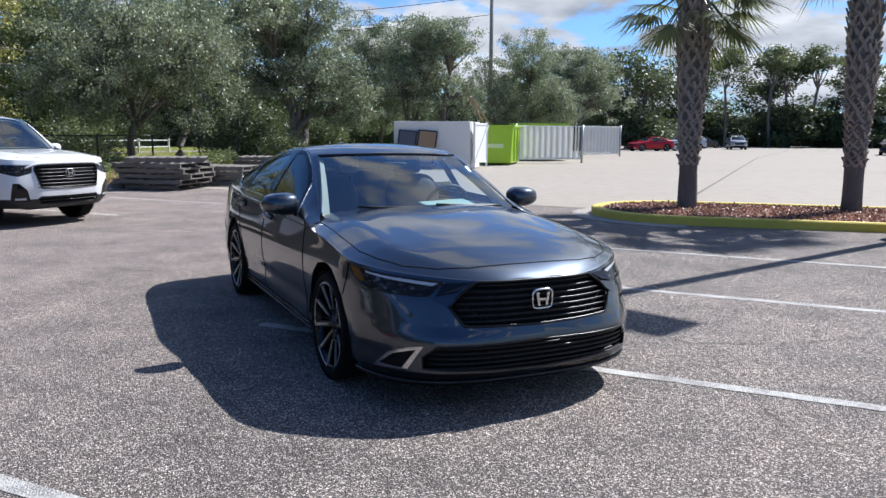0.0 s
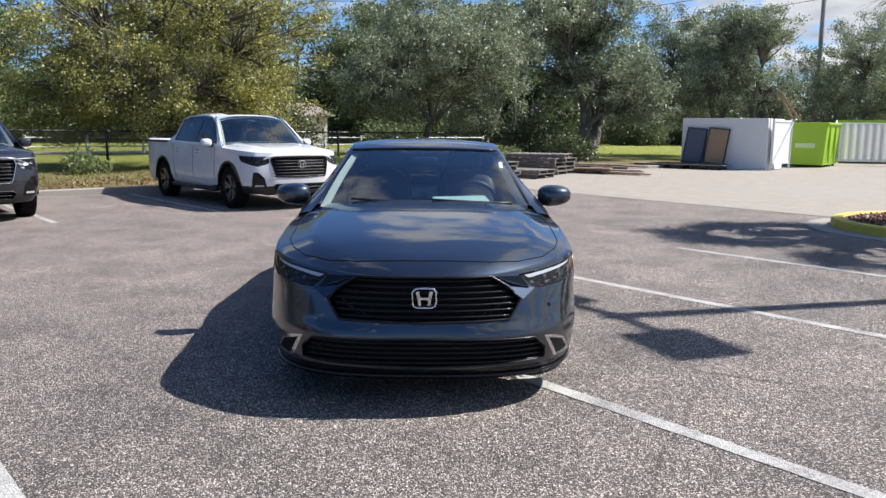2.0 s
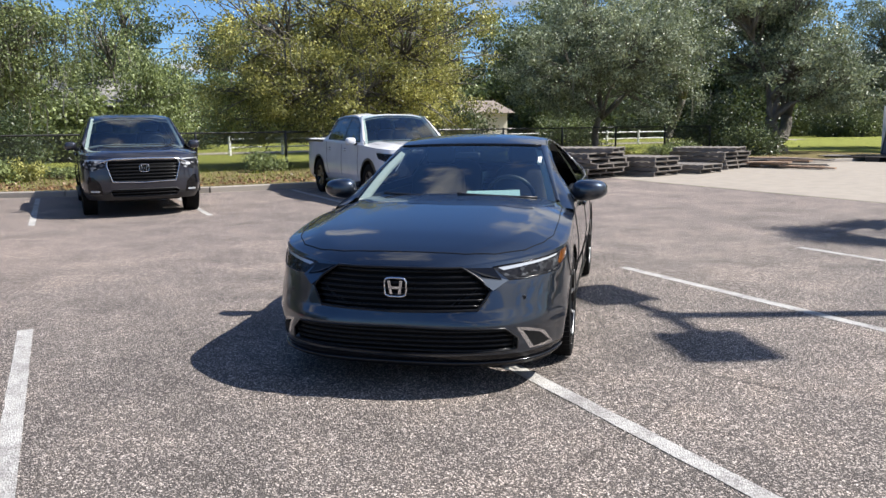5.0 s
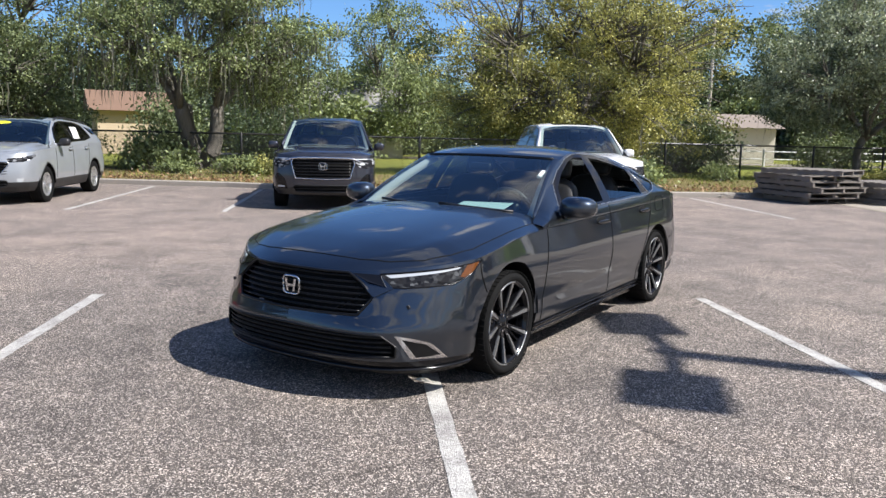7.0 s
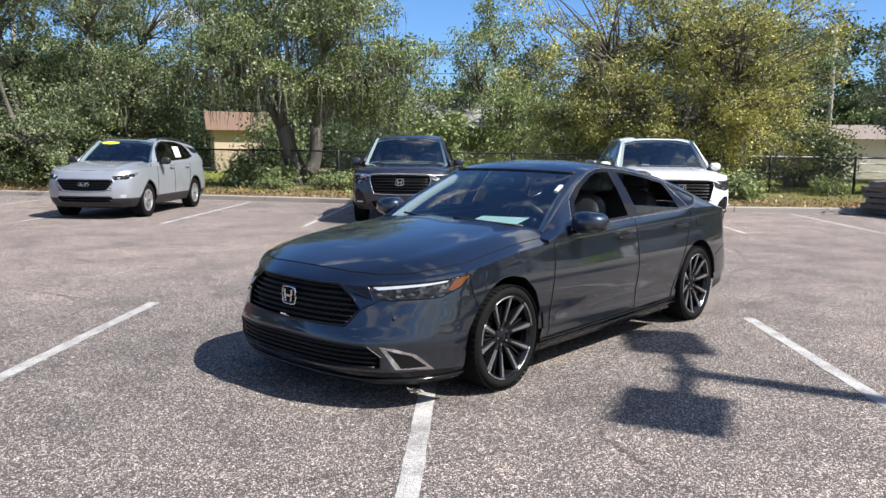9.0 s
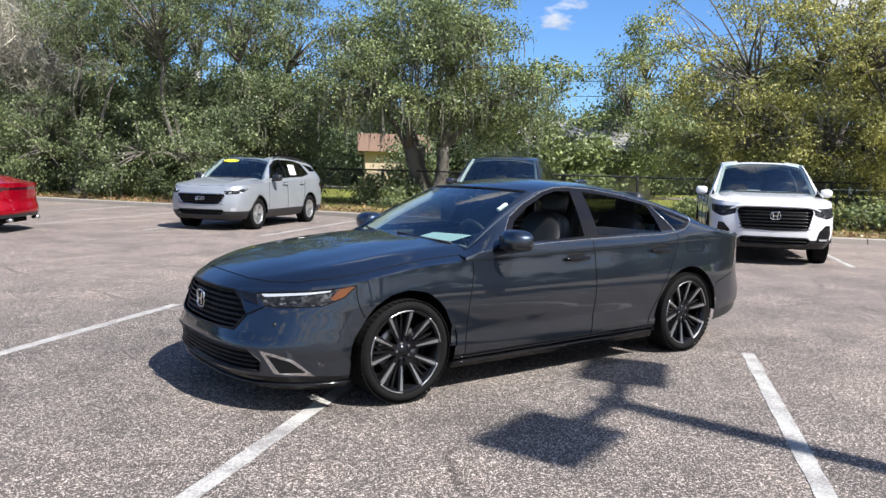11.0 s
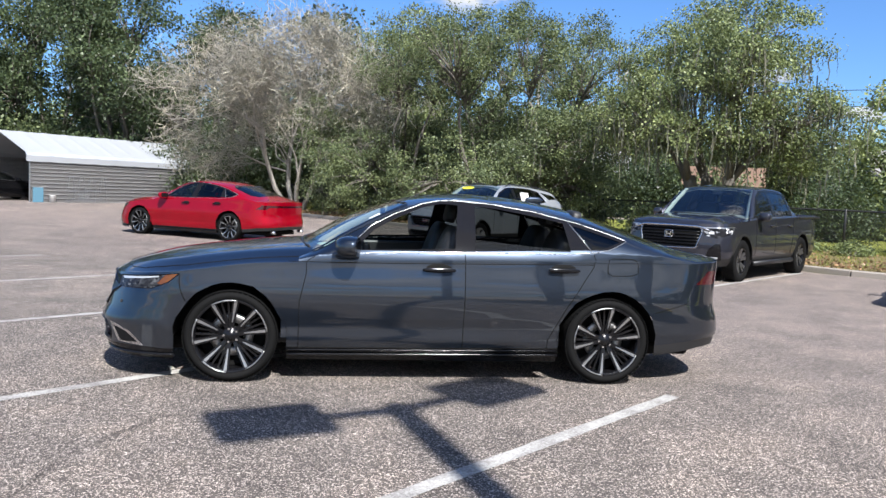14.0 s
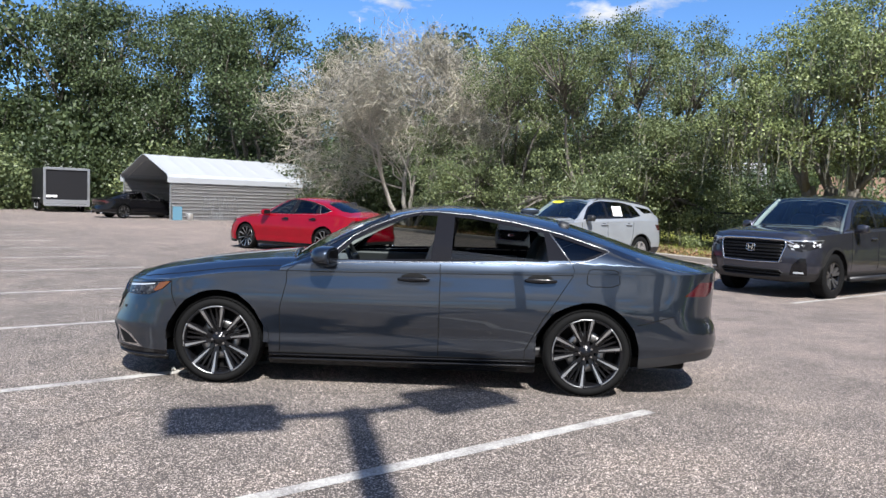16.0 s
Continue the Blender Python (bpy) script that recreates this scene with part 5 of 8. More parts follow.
        for j in range(4):
            bm.faces.new((vs[j], vb[j], vb[(j + 1) % 4], vs[(j + 1) % 4]))
        bmesh.ops.recalc_face_normals(bm, faces=bm.faces)
        part("lamp_bridge", bm, M_GLOSS_BLACK, root, "gloss black strip between grille and lamp")
    # small sensors on the bumper
    for s in (1, -1):
        p = B.at(B.s_of(0.545, v=0.69), 0.545, 0.001)
        part("parking_sensor", tube_bm([(p.x - 0.01, s * p.y, p.z), (p.x + 0.004, s * p.y, p.z)], 0.012, 12), M_SATIN_BLACK, root)

    # hood and wing tops
    hood_c = Curve([(2.375, 0.727), (2.34, 0.752), (2.25, 0.797), (2.1, 0.844), (1.95, 0.880), (1.55, 0.941), (1.1, 0.990), (0.70, 1.019)])

    def hood_P(u, v):
        ve, ze = B.edge(u)
        ve = max(ve, 0.02)
        q = min(1.0, abs(v) / ve)
        zc = hood_c(u)
        crease = 0.010 * math.exp(-((q - 0.74) / 0.10) ** 2) * min(1, max(0, (2.3 - u) * 2))
        return Vector((u, v, ze + (zc - ze) * (1 - q ** 3.0) + crease))

    us = [2.3745, 2.37, 2.362, 2.35, 2.33, 2.305, 2.28, 2.25] + steps(2.22, 0.74, 50 // fine)
    hq = grid(us, lambda u: (0.0, B.edge(u)[0], 26 // fine))
    hood_poly = [(2.262, 0.0), (2.257, 0.2), (2.235, 0.36), (2.17, 0.52), (2.05, 0.675), (1.90, 0.765), (1.74, 0.810), (1.4, 0.815), (0.93, 0.800), (0.88, 0.72), (0.88, 0.0)]
    cowl = [(0.925, 0.0), (0.915, 0.3), (0.88, 0.55), (0.83, 0.70), (0.78, 0.76), (0.6, 0.76), (0.6, 0.0)]
    hcut = cut_regions(hq, [("cowl", cowl), ("hood", hood_poly)], "wing_top")
    panel("hood", hcut.get("hood"), hood_P, body_paint, root, "", joined=True)
    panel("wing_top", hcut.get("wing_top"), hood_P, body_paint, root, joined=False)
    panel("cowl", hcut.get("cowl"), lambda u, v: hood_P(u, v) - Vector((0, 0, 0.05)), M_SATIN_BLACK, root, "black plastic cowl below the windscreen")
    if detail:
        full = [(u, v) for u, v in hood_poly[:9]]
        line = []
        for (a, b) in zip(full, full[1:]):
            for i in range(6):
                u, v = a[0] + (b[0] - a[0]) * i / 6, a[1] + (b[1] - a[1]) * i / 6
                line.append(hood_P(u, v) + Vector((0, 0, 0.0005)))
        line.append(hood_P(*full[-1]))
        seam("shut_line", line, 0.0032, M_DARK, root)

    # upper body: roof, rear glass, boot, and the sides of the cabin
    roof_c = Curve([(0.22, 1.335), (0.10, 1.372), (-0.05, 1.400), (-0.31, 1.420), (-0.70, 1.405), (-1.15, 1.345), (-1.65, 1.205), (-2.05, 1.078), (-2.35, 1.008), (-2.545, 0.977)])
    rail_z = Curve([(0.95, 0.915), (0.83, 0.962), (0.60, 1.085), (0.42, 1.175), (0.25, 1.262), (0.10, 1.325), (-0.05, 1.362), (-0.25, 1.382), (-0.50, 1.368), (-0.86, 1.325), (-1.20, 1.252), (-1.56, 1.145), (-1.9, 1.035), (-2.2, 0.972), (-2.45, 0.966), (-2.545, 0.975)])
    rail_v = Curve([(0.95, 0.805), (0.83, 0.768), (0.60, 0.715), (0.42, 0.672), (0.25, 0.632), (0.10, 0.605), (-0.05, 0.592), (-0.25, 0.590), (-0.50, 0.595), (-0.86, 0.615), (-1.20, 0.655), (-1.56, 0.715), (-1.9, 0.755), (-2.2, 0.735), (-2.4, 0.60), (-2.545, 0.18)])

    def roof_P(u, v):
        ve, ze = rail_v(u), rail_z(u)
        q = abs(v) / ve
        return Vector((u, v, ze + (roof_c(u) - ze) * (1 - q ** 2.4)))

    rus = steps(0.20, -2.54, 62 // fine)
    rq = grid(rus, lambda u: (0.0, rail_v(u), 16 // fine))
    back_glass = [(-1.22, 0.0), (-1.235, 0.35), (-1.28, 0.56), (-1.80, 0.62), (-1.98, 0.50), (-2.0, 0.0)]
    boot = [(-2.0, 0.0), (-1.98, 0.50), (-1.86, 0.655), (-2.35, 0.64), (-2.56, 0.40), (-2.56, 0.0)]
    rc = cut_regions(rq, [("rear_window", back_glass), ("boot_lid", boot)], "roof")
    panel("roof", rc.get("roof"), roof_P, body_paint, root)
    panel("rear_window", rc.get("rear_window"), roof_P, M_GLASS_DARK, root, "tinted rear window")
    panel("boot_lid", rc.get("boot_lid"), roof_P, body_paint, root)
    lin = [f for f in rc.get("roof", []) if max(p[0] for p in f) < 0.15 and min(p[0] for p in f) > -1.25]
    panel("headliner", lin, lambda u, v: roof_P(u, v * 0.98) - Vector((0, 0, 0.035)), M_LINER, root)

    belt_z = Curve([(0.95, 0.925), (0.6, 0.953), (0.5, 0.960), (-0.2, 0.985), (-1.1, 0.996), (-1.3, 1.015), (-2.0, 1.0), (-2.545, 0.972)])

    def side_P(u, z):
        vs_, zs_ = B.edge(u)
        zr, vr = rail_z(u), rail_v(u)
        zb = min(belt_z(u), zs_ + (zr - zs_) * 0.6)
        vb = vs_ - (vs_ - vr) * 0.075 - 0.002
        if z <= zb:
            f = max(0.0, (z - zs_) / max(1e-4, zb - zs_))
            return Vector((u, vs_ + (vb - vs_) * f ** 1.4, z))
        f = (z - zb) / max(1e-4, zr - zb)
        return Vector((u, vb + (vr - vb) * f + 0.016 * math.sin(math.pi * min(1, f)), z))

    sus = steps(0.945, -2.53, 100 // fine)
    sq = grid(sus, lambda u: (B.edge(u)[1], rail_z(u), 18 // fine))
    win1 = [(0.545, 0.985), (-0.205, 1.008), (-0.245, 1.338), (-0.10, 1.338), (0.03, 1.306), (0.23, 1.224), (0.40, 1.128)]
    win2 = [(-0.362, 1.012), (-0.378, 1.332), (-0.55, 1.318), (-0.85, 1.272), (-1.075, 1.228), (-1.105, 1.016)]
    win3 = [(-1.135, 1.212), (-1.27, 1.035), (-1.36, 1.043), (-1.52, 1.100), (-1.20, 1.198)]
    dlo = [(0.64, 0.955), (0.516, 0.960), (-0.2, 0.988), (-1.11, 0.998), (-1.29, 1.014), (-1.42, 1.040), (-1.575, 1.105), (-1.56, 1.116), (-1.204, 1.228), (-0.855, 1.304), (-0.5, 1.352), (-0.23, 1.368), (-0.10, 1.362), (0.035, 1.332), (0.25, 1.248), (0.418, 1.158)]
    names = [("front_side_window", win1), ("rear_side_window", win2), ("quarter_window", win3), ("window_trim", dlo),
             ("front_door_top", [(0.882, 0.80), (0.83, 0.97), (0.6, 1.0), (-0.28, 1.0), (-0.28, 0.8)]), ("rear_door_top", [(-0.28, 0.8), (-0.28, 1.0), (-1.29, 1.02), (-1.30, 0.93), (-1.29, 0.8)])]
    sc = cut_regions(sq, names, "quarter_panel")
    for key, polys in sc.items():
        if key == "window_trim":
            panel(key, polys, side_P, M_PILLAR, root, "gloss black pillar trim", joined=False)
        elif key.endswith("window"):
            for s in (1, -1):
                g = side_glass
                pp = polys
                if lowered and s > 0 and key == "front_side_window":
                    continue
                if lowered and s > 0 and key == "rear_side_window":
                    pp = cut_regions(polys, [("low", [(-0.3, 0.9), (-0.3, 1.085), (-1.2, 1.018), (-1.2, 0.9)])], "up").get("low")
                if key != "front_side_window" and not (lowered and s > 0 and key == "rear_side_window"):
                    g = M_GLASS_DARK
                panel(key, pp, lambda u, z: side_P(u, z) - Vector((0, 0.006, 0)), g, root, "tinted window glass", sides=(s,))
        else:
            panel(key, polys, side_P, body_paint, root, joined=False)
    # chrome round the windows, and the shut lines
    ring = []
    for a, b in zip(dlo, dlo[1:] + dlo[:1]):
        for i in range(4):
            ring.append(side_P(a[0] + (b[0] - a[0]) * i / 4, a[1] + (b[1] - a[1]) * i / 4))
    seam("chrome_strip", ring + ring[:1], 0.0036, M_STRIP, root, label="bright chrome window surround")
    seam("window_post", [side_P(-1.118, 1.235), side_P(-1.20, 1.12), side_P(-1.272, 1.018)], 0.005, M_STRIP, root)
    if detail:
        for items in ([(0.945, 0.26), (0.945, 0.60), (0.905, 0.80), (0.884, 0.885)], [(-0.262, 0.27), (-0.272, 0.6), (-0.28, 0.912)], [(-0.94, 0.275), (-0.95, 0.34), (-1.055, 0.578), (-1.216, 0.812), (-1.285, 0.92)],
                      [(1.775, 0.775), (1.725, 0.585)], [(-1.785, 0.565), (-2.07, 0.64)], [(1.03, 0.256), (0, 0.262), (-1.02, 0.272)]):
            seam("shut_line", B.line(items), 0.0032, M_DARK, root)
        seam("shut_line", [side_P(-0.28, 0.915 + 0.02 * k) for k in range(4)], 0.003, M_DARK, root)
        seam("shut_line", [side_P(-1.288, 0.93), side_P(-1.30, 0.96), side_P(-1.285, 1.0)], 0.003, M_DARK, root)
        seam("shut_line", [side_P(0.884, 0.893), side_P(0.83, 0.93)], 0.003, M_DARK, root)
        # fuel flap
        fl = [(-1.405, 0.93), (-1.40, 0.865), (-1.43, 0.845), (-1.60, 0.848), (-1.635, 0.87), (-1.635, 0.935)]
        seam("fuel_flap_line", B.line(fl), 0.003, M_DARK, root, sides=(1,))
        seam("fuel_flap_line", [side_P(-1.405, 0.938), side_P(-1.41, 0.965), side_P(-1.44, 0.975), side_P(-1.60, 0.975), side_P(-1.632, 0.96), side_P(-1.635, 0.943)], 0.003, M_DARK, root, sides=(1,))
        # crease along the doors, its shade drawn as a dark strip
        seam("body_crease", B.line([(1.0, 0.888), (0.5, 0.889), (-0.5, 0.909), (-1.28, 0.924)], 10, 0.0), 0.0028, M_DARK, root)
    # moulded ledges along the sill
    for z, push, r in ((0.238, 0.006, 0.006), (0.205, 0.016, 0.009)):
        seam("sill_ledge", B.line([(1.02, z), (0.4, z + 0.004), (-0.4, z + 0.010), (-1.02, z + 0.016)], 6, push), r, M_GLOSS_BLACK, root)
    # windscreen
    def ws_P(a, b):
        u0, z0 = 0.985 - 0.155 * b * b, 0.962 - 0.004 * b
        u1, z1 = 0.205 - 0.055 * b * b, 1.342 - 0.012 * b * b
        v = b * (0.758 + (0.572 - 0.758) * a)
        bow = 0.035 * math.sin(math.pi * a) * (1 - 0.5 * b * b)
        return Vector((u0 + (u1 - u0) * a + bow * 0.45, v, z0 + (z1 - z0) * a + bow))
    wq = grid(steps(0, 1, 16), steps(0, 1, 14))
    panel("windscreen", wq, ws_P, M_GLASS_CLEAR, root, "clear windscreen with sky reflections")
    for s in (1, -1):
        bm = bmesh.new()
        rows = []
        for k in range(13):
            u = 0.90 + (0.17 - 0.90) * k / 12
            a = k / 12
            p0 = ws_P(a, 0.985) + Vector((0, 0, 0.003))
            p1 = Vector((u - 0.03, rail_v(u - 0.03) + 0.004, rail_z(u - 0.03) + 0.004))
            rows.append([bm.verts.new((p.x, p.y * s, p.z)) for p in (p0, p0.lerp(p1, 0.5) + Vector((0.004, 0.004, 0.008)), p1)])
        for r0, r1 in zip(rows, rows[1:]):
            for j in range(2):
                bm.faces.new((r0[j], r1[j], r1[j + 1], r0[j + 1]))
        bmesh.ops.recalc_face_normals(bm, faces=bm.faces)
        part("windscreen_pillar", bm, body_paint, root, smooth=True)
        bm = bmesh.new()
        rows = [[bm.verts.new((p.x, p.y * s, p.z)) for p in (ws_P(k / 10, 0.985) + Vector((-0.012, 0, -0.014)), ws_P(k / 10, 0.915) + Vector((-0.03, 0, -0.03)), ws_P(k / 10, 0.93) + Vector((-0.09, 0, -0.05)))] for k in range(11)]
        for r0, r1 in zip(rows, rows[1:]):
            for j in range(2):
                bm.faces.new((r0[j], r1[j], r1[j + 1], r0[j + 1]))
        bmesh.ops.recalc_face_normals(bm, faces=bm.faces)
        part("pillar_lining", bm, M_LINER, root, "pale grey inner pillar lining", True)
    part("header_band", tube_bm([ws_P(0.995, b) for b in [1 - k / 8 for k in range(9)]] + [Vector((p.x, -p.y, p.z)) for p in [ws_P(0.995, k / 8) for k in range(1, 9)]], 0.012, 6), M_GLOSS_BLACK, root, smooth=True)
    # wipers
    for v0, v1 in ((0.62, 0.05), (0.02, -0.52)):
        pts = [ws_P(0.015 + 0.05 * k / 6, abs(v0 + (v1 - v0) * k / 6) / 0.75) for k in range(7)]
        pts = [Vector((p.x + 0.01, v0 + (v1 - v0) * k / 6, p.z + 0.014)) for k, p in enumerate(pts)]
        part("wiper", tube_bm(pts, 0.009, 6), M_SATIN_BLACK, root, smooth=True)
    # mirrors
    for s in (1, -1):
        mm = Matrix.Translation((0.585, s * 0.975, 1.012)) @ Matrix.Rotation(s * radians(-12), 4, "Z")
        bm = rounded_bm((0, 0, 0), (0.22, 0.25, 0.155), 2.6, 28, 16)
        for v in bm.verts:
            out = v.co.y * s / 0.125
            v.co.z *= 1.0 - 0.18 * out * (1 if v.co.z < 0 else 0.5)
            v.co.x = max(v.co.x - 0.03 * max(0.0, out), -0.062)
        bmesh.ops.transform(bm, matrix=mm, verts=bm.verts)
        mr = part("door_mirror", bm, body_paint, root, smooth=True)
        part("mirror_base", tube_bm([(0.60, s * 0.845, 0.935), (0.60, s * 0.88, 0.962), (0.585, s * 0.93, 0.975)], [0.035, 0.028, 0.03], 8), M_GLOSS_BLACK, mr, smooth=True)
        gm = Matrix.Translation((0.515, s * 0.975, 1.012)) @ Matrix.Rotation(s * radians(-12), 4, "Z")
        part("mirror_glass", rounded_bm((0.008, 0, 0), (0.012, 0.19, 0.105), 5, 20, 10, gm), M_GLOSS_BLACK, mr, smooth=True)
    # door handles
    for s in (1, -1):
        for u in (-0.083, -1.045):
            z = 0.852 + (0.022 if u < -0.5 else 0)
            p = B.at(B.s_of(z, u=u), z, 0.0)
            hm = Matrix.Translation((u, s * (p.y + 0.022), z + 0.003))
            hd = part("door_handle", rounded_bm((0, 0, 0), (0.25, 0.034, 0.034), 3.0, 20, 10, hm), M_GLOSS_BLACK, root, smooth=True)
            part("handle_cup", rounded_bm((u, s * (p.y - 0.008), z + 0.005), (0.21, 0.03, 0.085), 2.2), M_DARK, hd, smooth=True)
    # wheels, wells, underside
    for u in (1.415, -1.415):
        for s in (1, -1):
            make_wheel(root, u, s * 0.80, 0.333, 0.333, 0.235, 0.266, style, s)
            bm = bmesh.new()
            rows = []
            for k in range(19):
                a = math.pi * k / 18
                rows.append([bm.verts.new((u + 0.402 * math.cos(a), s * y, 0.325 + 0.402 * math.sin(a))) for y in (0.60, 0.905)])
            for r0, r1 in zip(rows, rows[1:]):
                bm.faces.new((r0[0], r0[1], r1[1], r1[0]))
            back = [r[0] for r in rows]
            bm.faces.new(back)
            part("wheel_well", bm, M_DARK, root)
    part("underbody", box_bm((0, 0, 0.22), (4.5, 1.15, 0.10), 0.03), M_DARK, root)
    part("underbody_centre", box_bm((0, 0, 0.22), (1.95, 1.66, 0.12), 0.03), M_DARK, root)
    cabin(root, 0.80, 0.02, -0.88, 0.58, 0.80, 1.36)
    if detail:
        # sheet of paper and a tray on the dashboard
        pm = Matrix.Translation((0.70, 0.27, 0.985)) @ Matrix.Rotation(radians(9), 4, "Y") @ Matrix.Rotation(radians(8), 4, "Z")
        part("dashboard_paper", box_bm((0, 0, 0), (0.22, 0.40, 0.004), 0.001, pm), M_PAPER, root, "pale printed sheet on the dashboard")
        part("windscreen_sticker", box_bm((0, 0, 0), (0.02, 0.028, 0.09), 0.002, Matrix.Translation((0.39, 0.585, 1.22)) @ Matrix.Rotation(radians(-62), 4, "Y")), M_WHITE_PANEL, root)
        part("roof_fin", rounded_bm((-1.02, 0, 1.39), (0.16, 0.035, 0.06), 2.5), body_paint, root, smooth=True)
    for s in () if detail else (1, -1):
        part("exhaust_tip", tube_bm([(-2.36, s * 0.55, 0.26), (-2.5, s * 0.55, 0.25)], 0.04, 12), M_CHROME, root, smooth=True)
    return root


CAR_POSE = Matrix.Translation((-0.505, 6.328, 0)) @ Matrix.Rotation(math.atan2(-0.9005, 0.435), 4, "Z")
build_saloon("car", CAR_POSE, "dark blue-grey saloon car parked across a bay line", (M_PAINT_BLUE, M_GLASS_TINT), lowered=True)

# ---- pickups and the silver crossover ----


def contour(front, side, rear):
    return front + side + rear


def wide_levels(uf, ur, w, wheel_u, zs, tuck):
    """Contours of a square-shouldered vehicle: nose uf, tail ur, half width w at the heights zs, pulled in by tuck at each."""
    out = []
    for z, (df, ds) in zip(zs, tuck):
        f, s, r = uf - df, w - ds, ur + df * 0.6
        out.append((z, [(f, 0), (f - 0.01, 0.25), (f - 0.035, 0.5), (f - 0.09, 0.66), (f - 0.18, s - 0.135), (f - 0.30, s - 0.06), (f - 0.44, s - 0.022), (f - 0.62, s - 0.004),
                        (wheel_u, s), (wheel_u - 0.45, s), (0.5, s), (-0.5, s), (-wheel_u + 0.35, s), (-wheel_u, s), (r + 0.62, s - 0.004), (r + 0.40, s - 0.015), (r + 0.18, s - 0.05), (r + 0.06, s - 0.16), (r + 0.012, 0.4), (r, 0)]))
    return out


def build_utility(name, m, label, category, k):
    """A pickup or crossover from the numbers in k."""
    root = thing(name, m, label, category)
    w, wu, uf, ur, wr = k["w"], k["wheel_u"], k["uf"], k["ur"], k["wheel_r"]
    levels = wide_levels(uf, ur, w, wu, k["zs"][:-1], k["tuck"][:-1])
    topc = wide_levels(uf, ur, w, wu, k["zs"][-1:], k["tuck"][-1:])[0][1]
    tz = Curve(k["top_z"])
    B = Body(levels, [(u, v, tz(u)) for u, v in topc], k["zs"][0])
    zl = k["zs"][0]
    body = k["paint"]
    V = lambda v, z: (("v", v), z)
    ss = steps(0, 8, 40)[:-1] + steps(8, 13, 40)[:-1] + steps(13, 19, 22)
    arch_r = k["arch_r"]
    regions = []
    for c in (wu, -wu):
        regions.append((None, [(B.s_of(max(zl + 0.01, z), u=u), z) for u, z in circle(c, wr, arch_r, 28)]))
        regions.append((None, B.pts((c + arch_r, zl - 0.05), (c + arch_r, wr), (c - arch_r, wr), (c - arch_r, zl - 0.05))))
        regions.append(("arch_trim", [(B.s_of(max(zl + 0.01, z), u=u), z) for u, z in circle(c, wr, arch_r + k["arch_w"], 28)]))
    g = k["grille"]
    regions.append(("grille_hole", B.pts(*[V(v, z) for v, z in g])))
    regions.append(("intake_hole", B.pts(*[V(v, z) for v, z in k["intake"]])))
    regions.append(("fog_lamp", B.pts(*[V(v, z) for v, z in k["fog"]])))
    if "vent" in k:
        regions.append(("bumper_vent", B.pts(*[V(v, z) for v, z in k["vent"]])))
    hl = k["headlight"]
    regions.append(("light_guide", B.pts(*hl[:2], (hl[1][0], hl[1][1] - 0.012), (hl[0][0], hl[0][1] - 0.014))))
    regions.append(("headlight", B.pts(*hl)))
    regions.append(("tail_lamp", B.pts(*k["tail"])))
    zc = k["clad"]
    regions.append(("lower_cladding", [(0, zl - 0.1), (0, zc + k["clad_front"]), (B.s_of(zc, u=wu + 0.1), zc + k["clad_front"] * 0.6), (B.s_of(zc, u=wu - 0.3), zc), (19.0, zc), (19.0, zl - 0.1)]))
    (a0, a1, a2) = k["door_u"]
    regions.append(("front_door", B.pts((a0, zc), (a0 - 0.04, 1.4), (a1, 1.4), (a1, zc))))
    regions.append(("rear_door", B.pts((a1, zc), (a1, 1.4), (a2 - 0.05, 1.4), (a2, 0.75), (a2 + 0.1, zc))))
    cut = cut_regions(grid(ss, lambda s: (zl, B.zt(s), 16)), regions, "fender")
    looks = {"arch_trim": (k["trim"], ""), "bumper_vent": (M_GLOSS_BLACK, "black corner vent"), "fog_lamp": (M_DRL, "clear fog lamp"), "light_guide": (M_SATIN_CHROME, ""), "headlight": (k["lamp"], "clear headlight lens"), "tail_lamp": (M_TAIL, "red tail lamp"), "lower_cladding": (k["trim"], "black lower cladding")}
    for f in cut.pop("fender", []):
        cut.setdefault("front_fender" if f[0][0] < 10.5 else "rear_fender", []).append(f)
    trim = cut.pop("lower_cladding", [])
    sf, sr = B.s_of(zl + 0.05, u=wu), B.s_of(zl + 0.05, u=-wu)
    for nm, lo, hi in (("front_bumper_cladding", -1, sf), ("sill_cladding", sf, sr), ("rear_bumper_cladding", sr, 99)):
        some = [f for f in trim if lo <= sum(p[0] for p in f) / len(f) < hi]
        panel(nm, some, B.P, k["trim"], root, "black lower cladding", joined=nm != "sill_cladding")
    for f in cut.pop("arch_trim", []):
        cut.setdefault("arch_trim_front" if f[0][0] < 10.5 else "arch_trim_rear", []).append(f)
    looks["arch_trim_front"] = looks["arch_trim_rear"] = looks.pop("arch_trim")
    for key, polys in cut.items():
        if key.endswith("_hole"):
            panel(key.replace("_hole", "_backing"), polys, lambda s, z: B.at(s, z, -0.05), M_DARK, root)
        else:
            mat, lab = looks.get(key, (body, ""))
            panel("arch_trim" if key.startswith("arch_trim") else key, polys, B.P, mat, root, lab, joined=False)
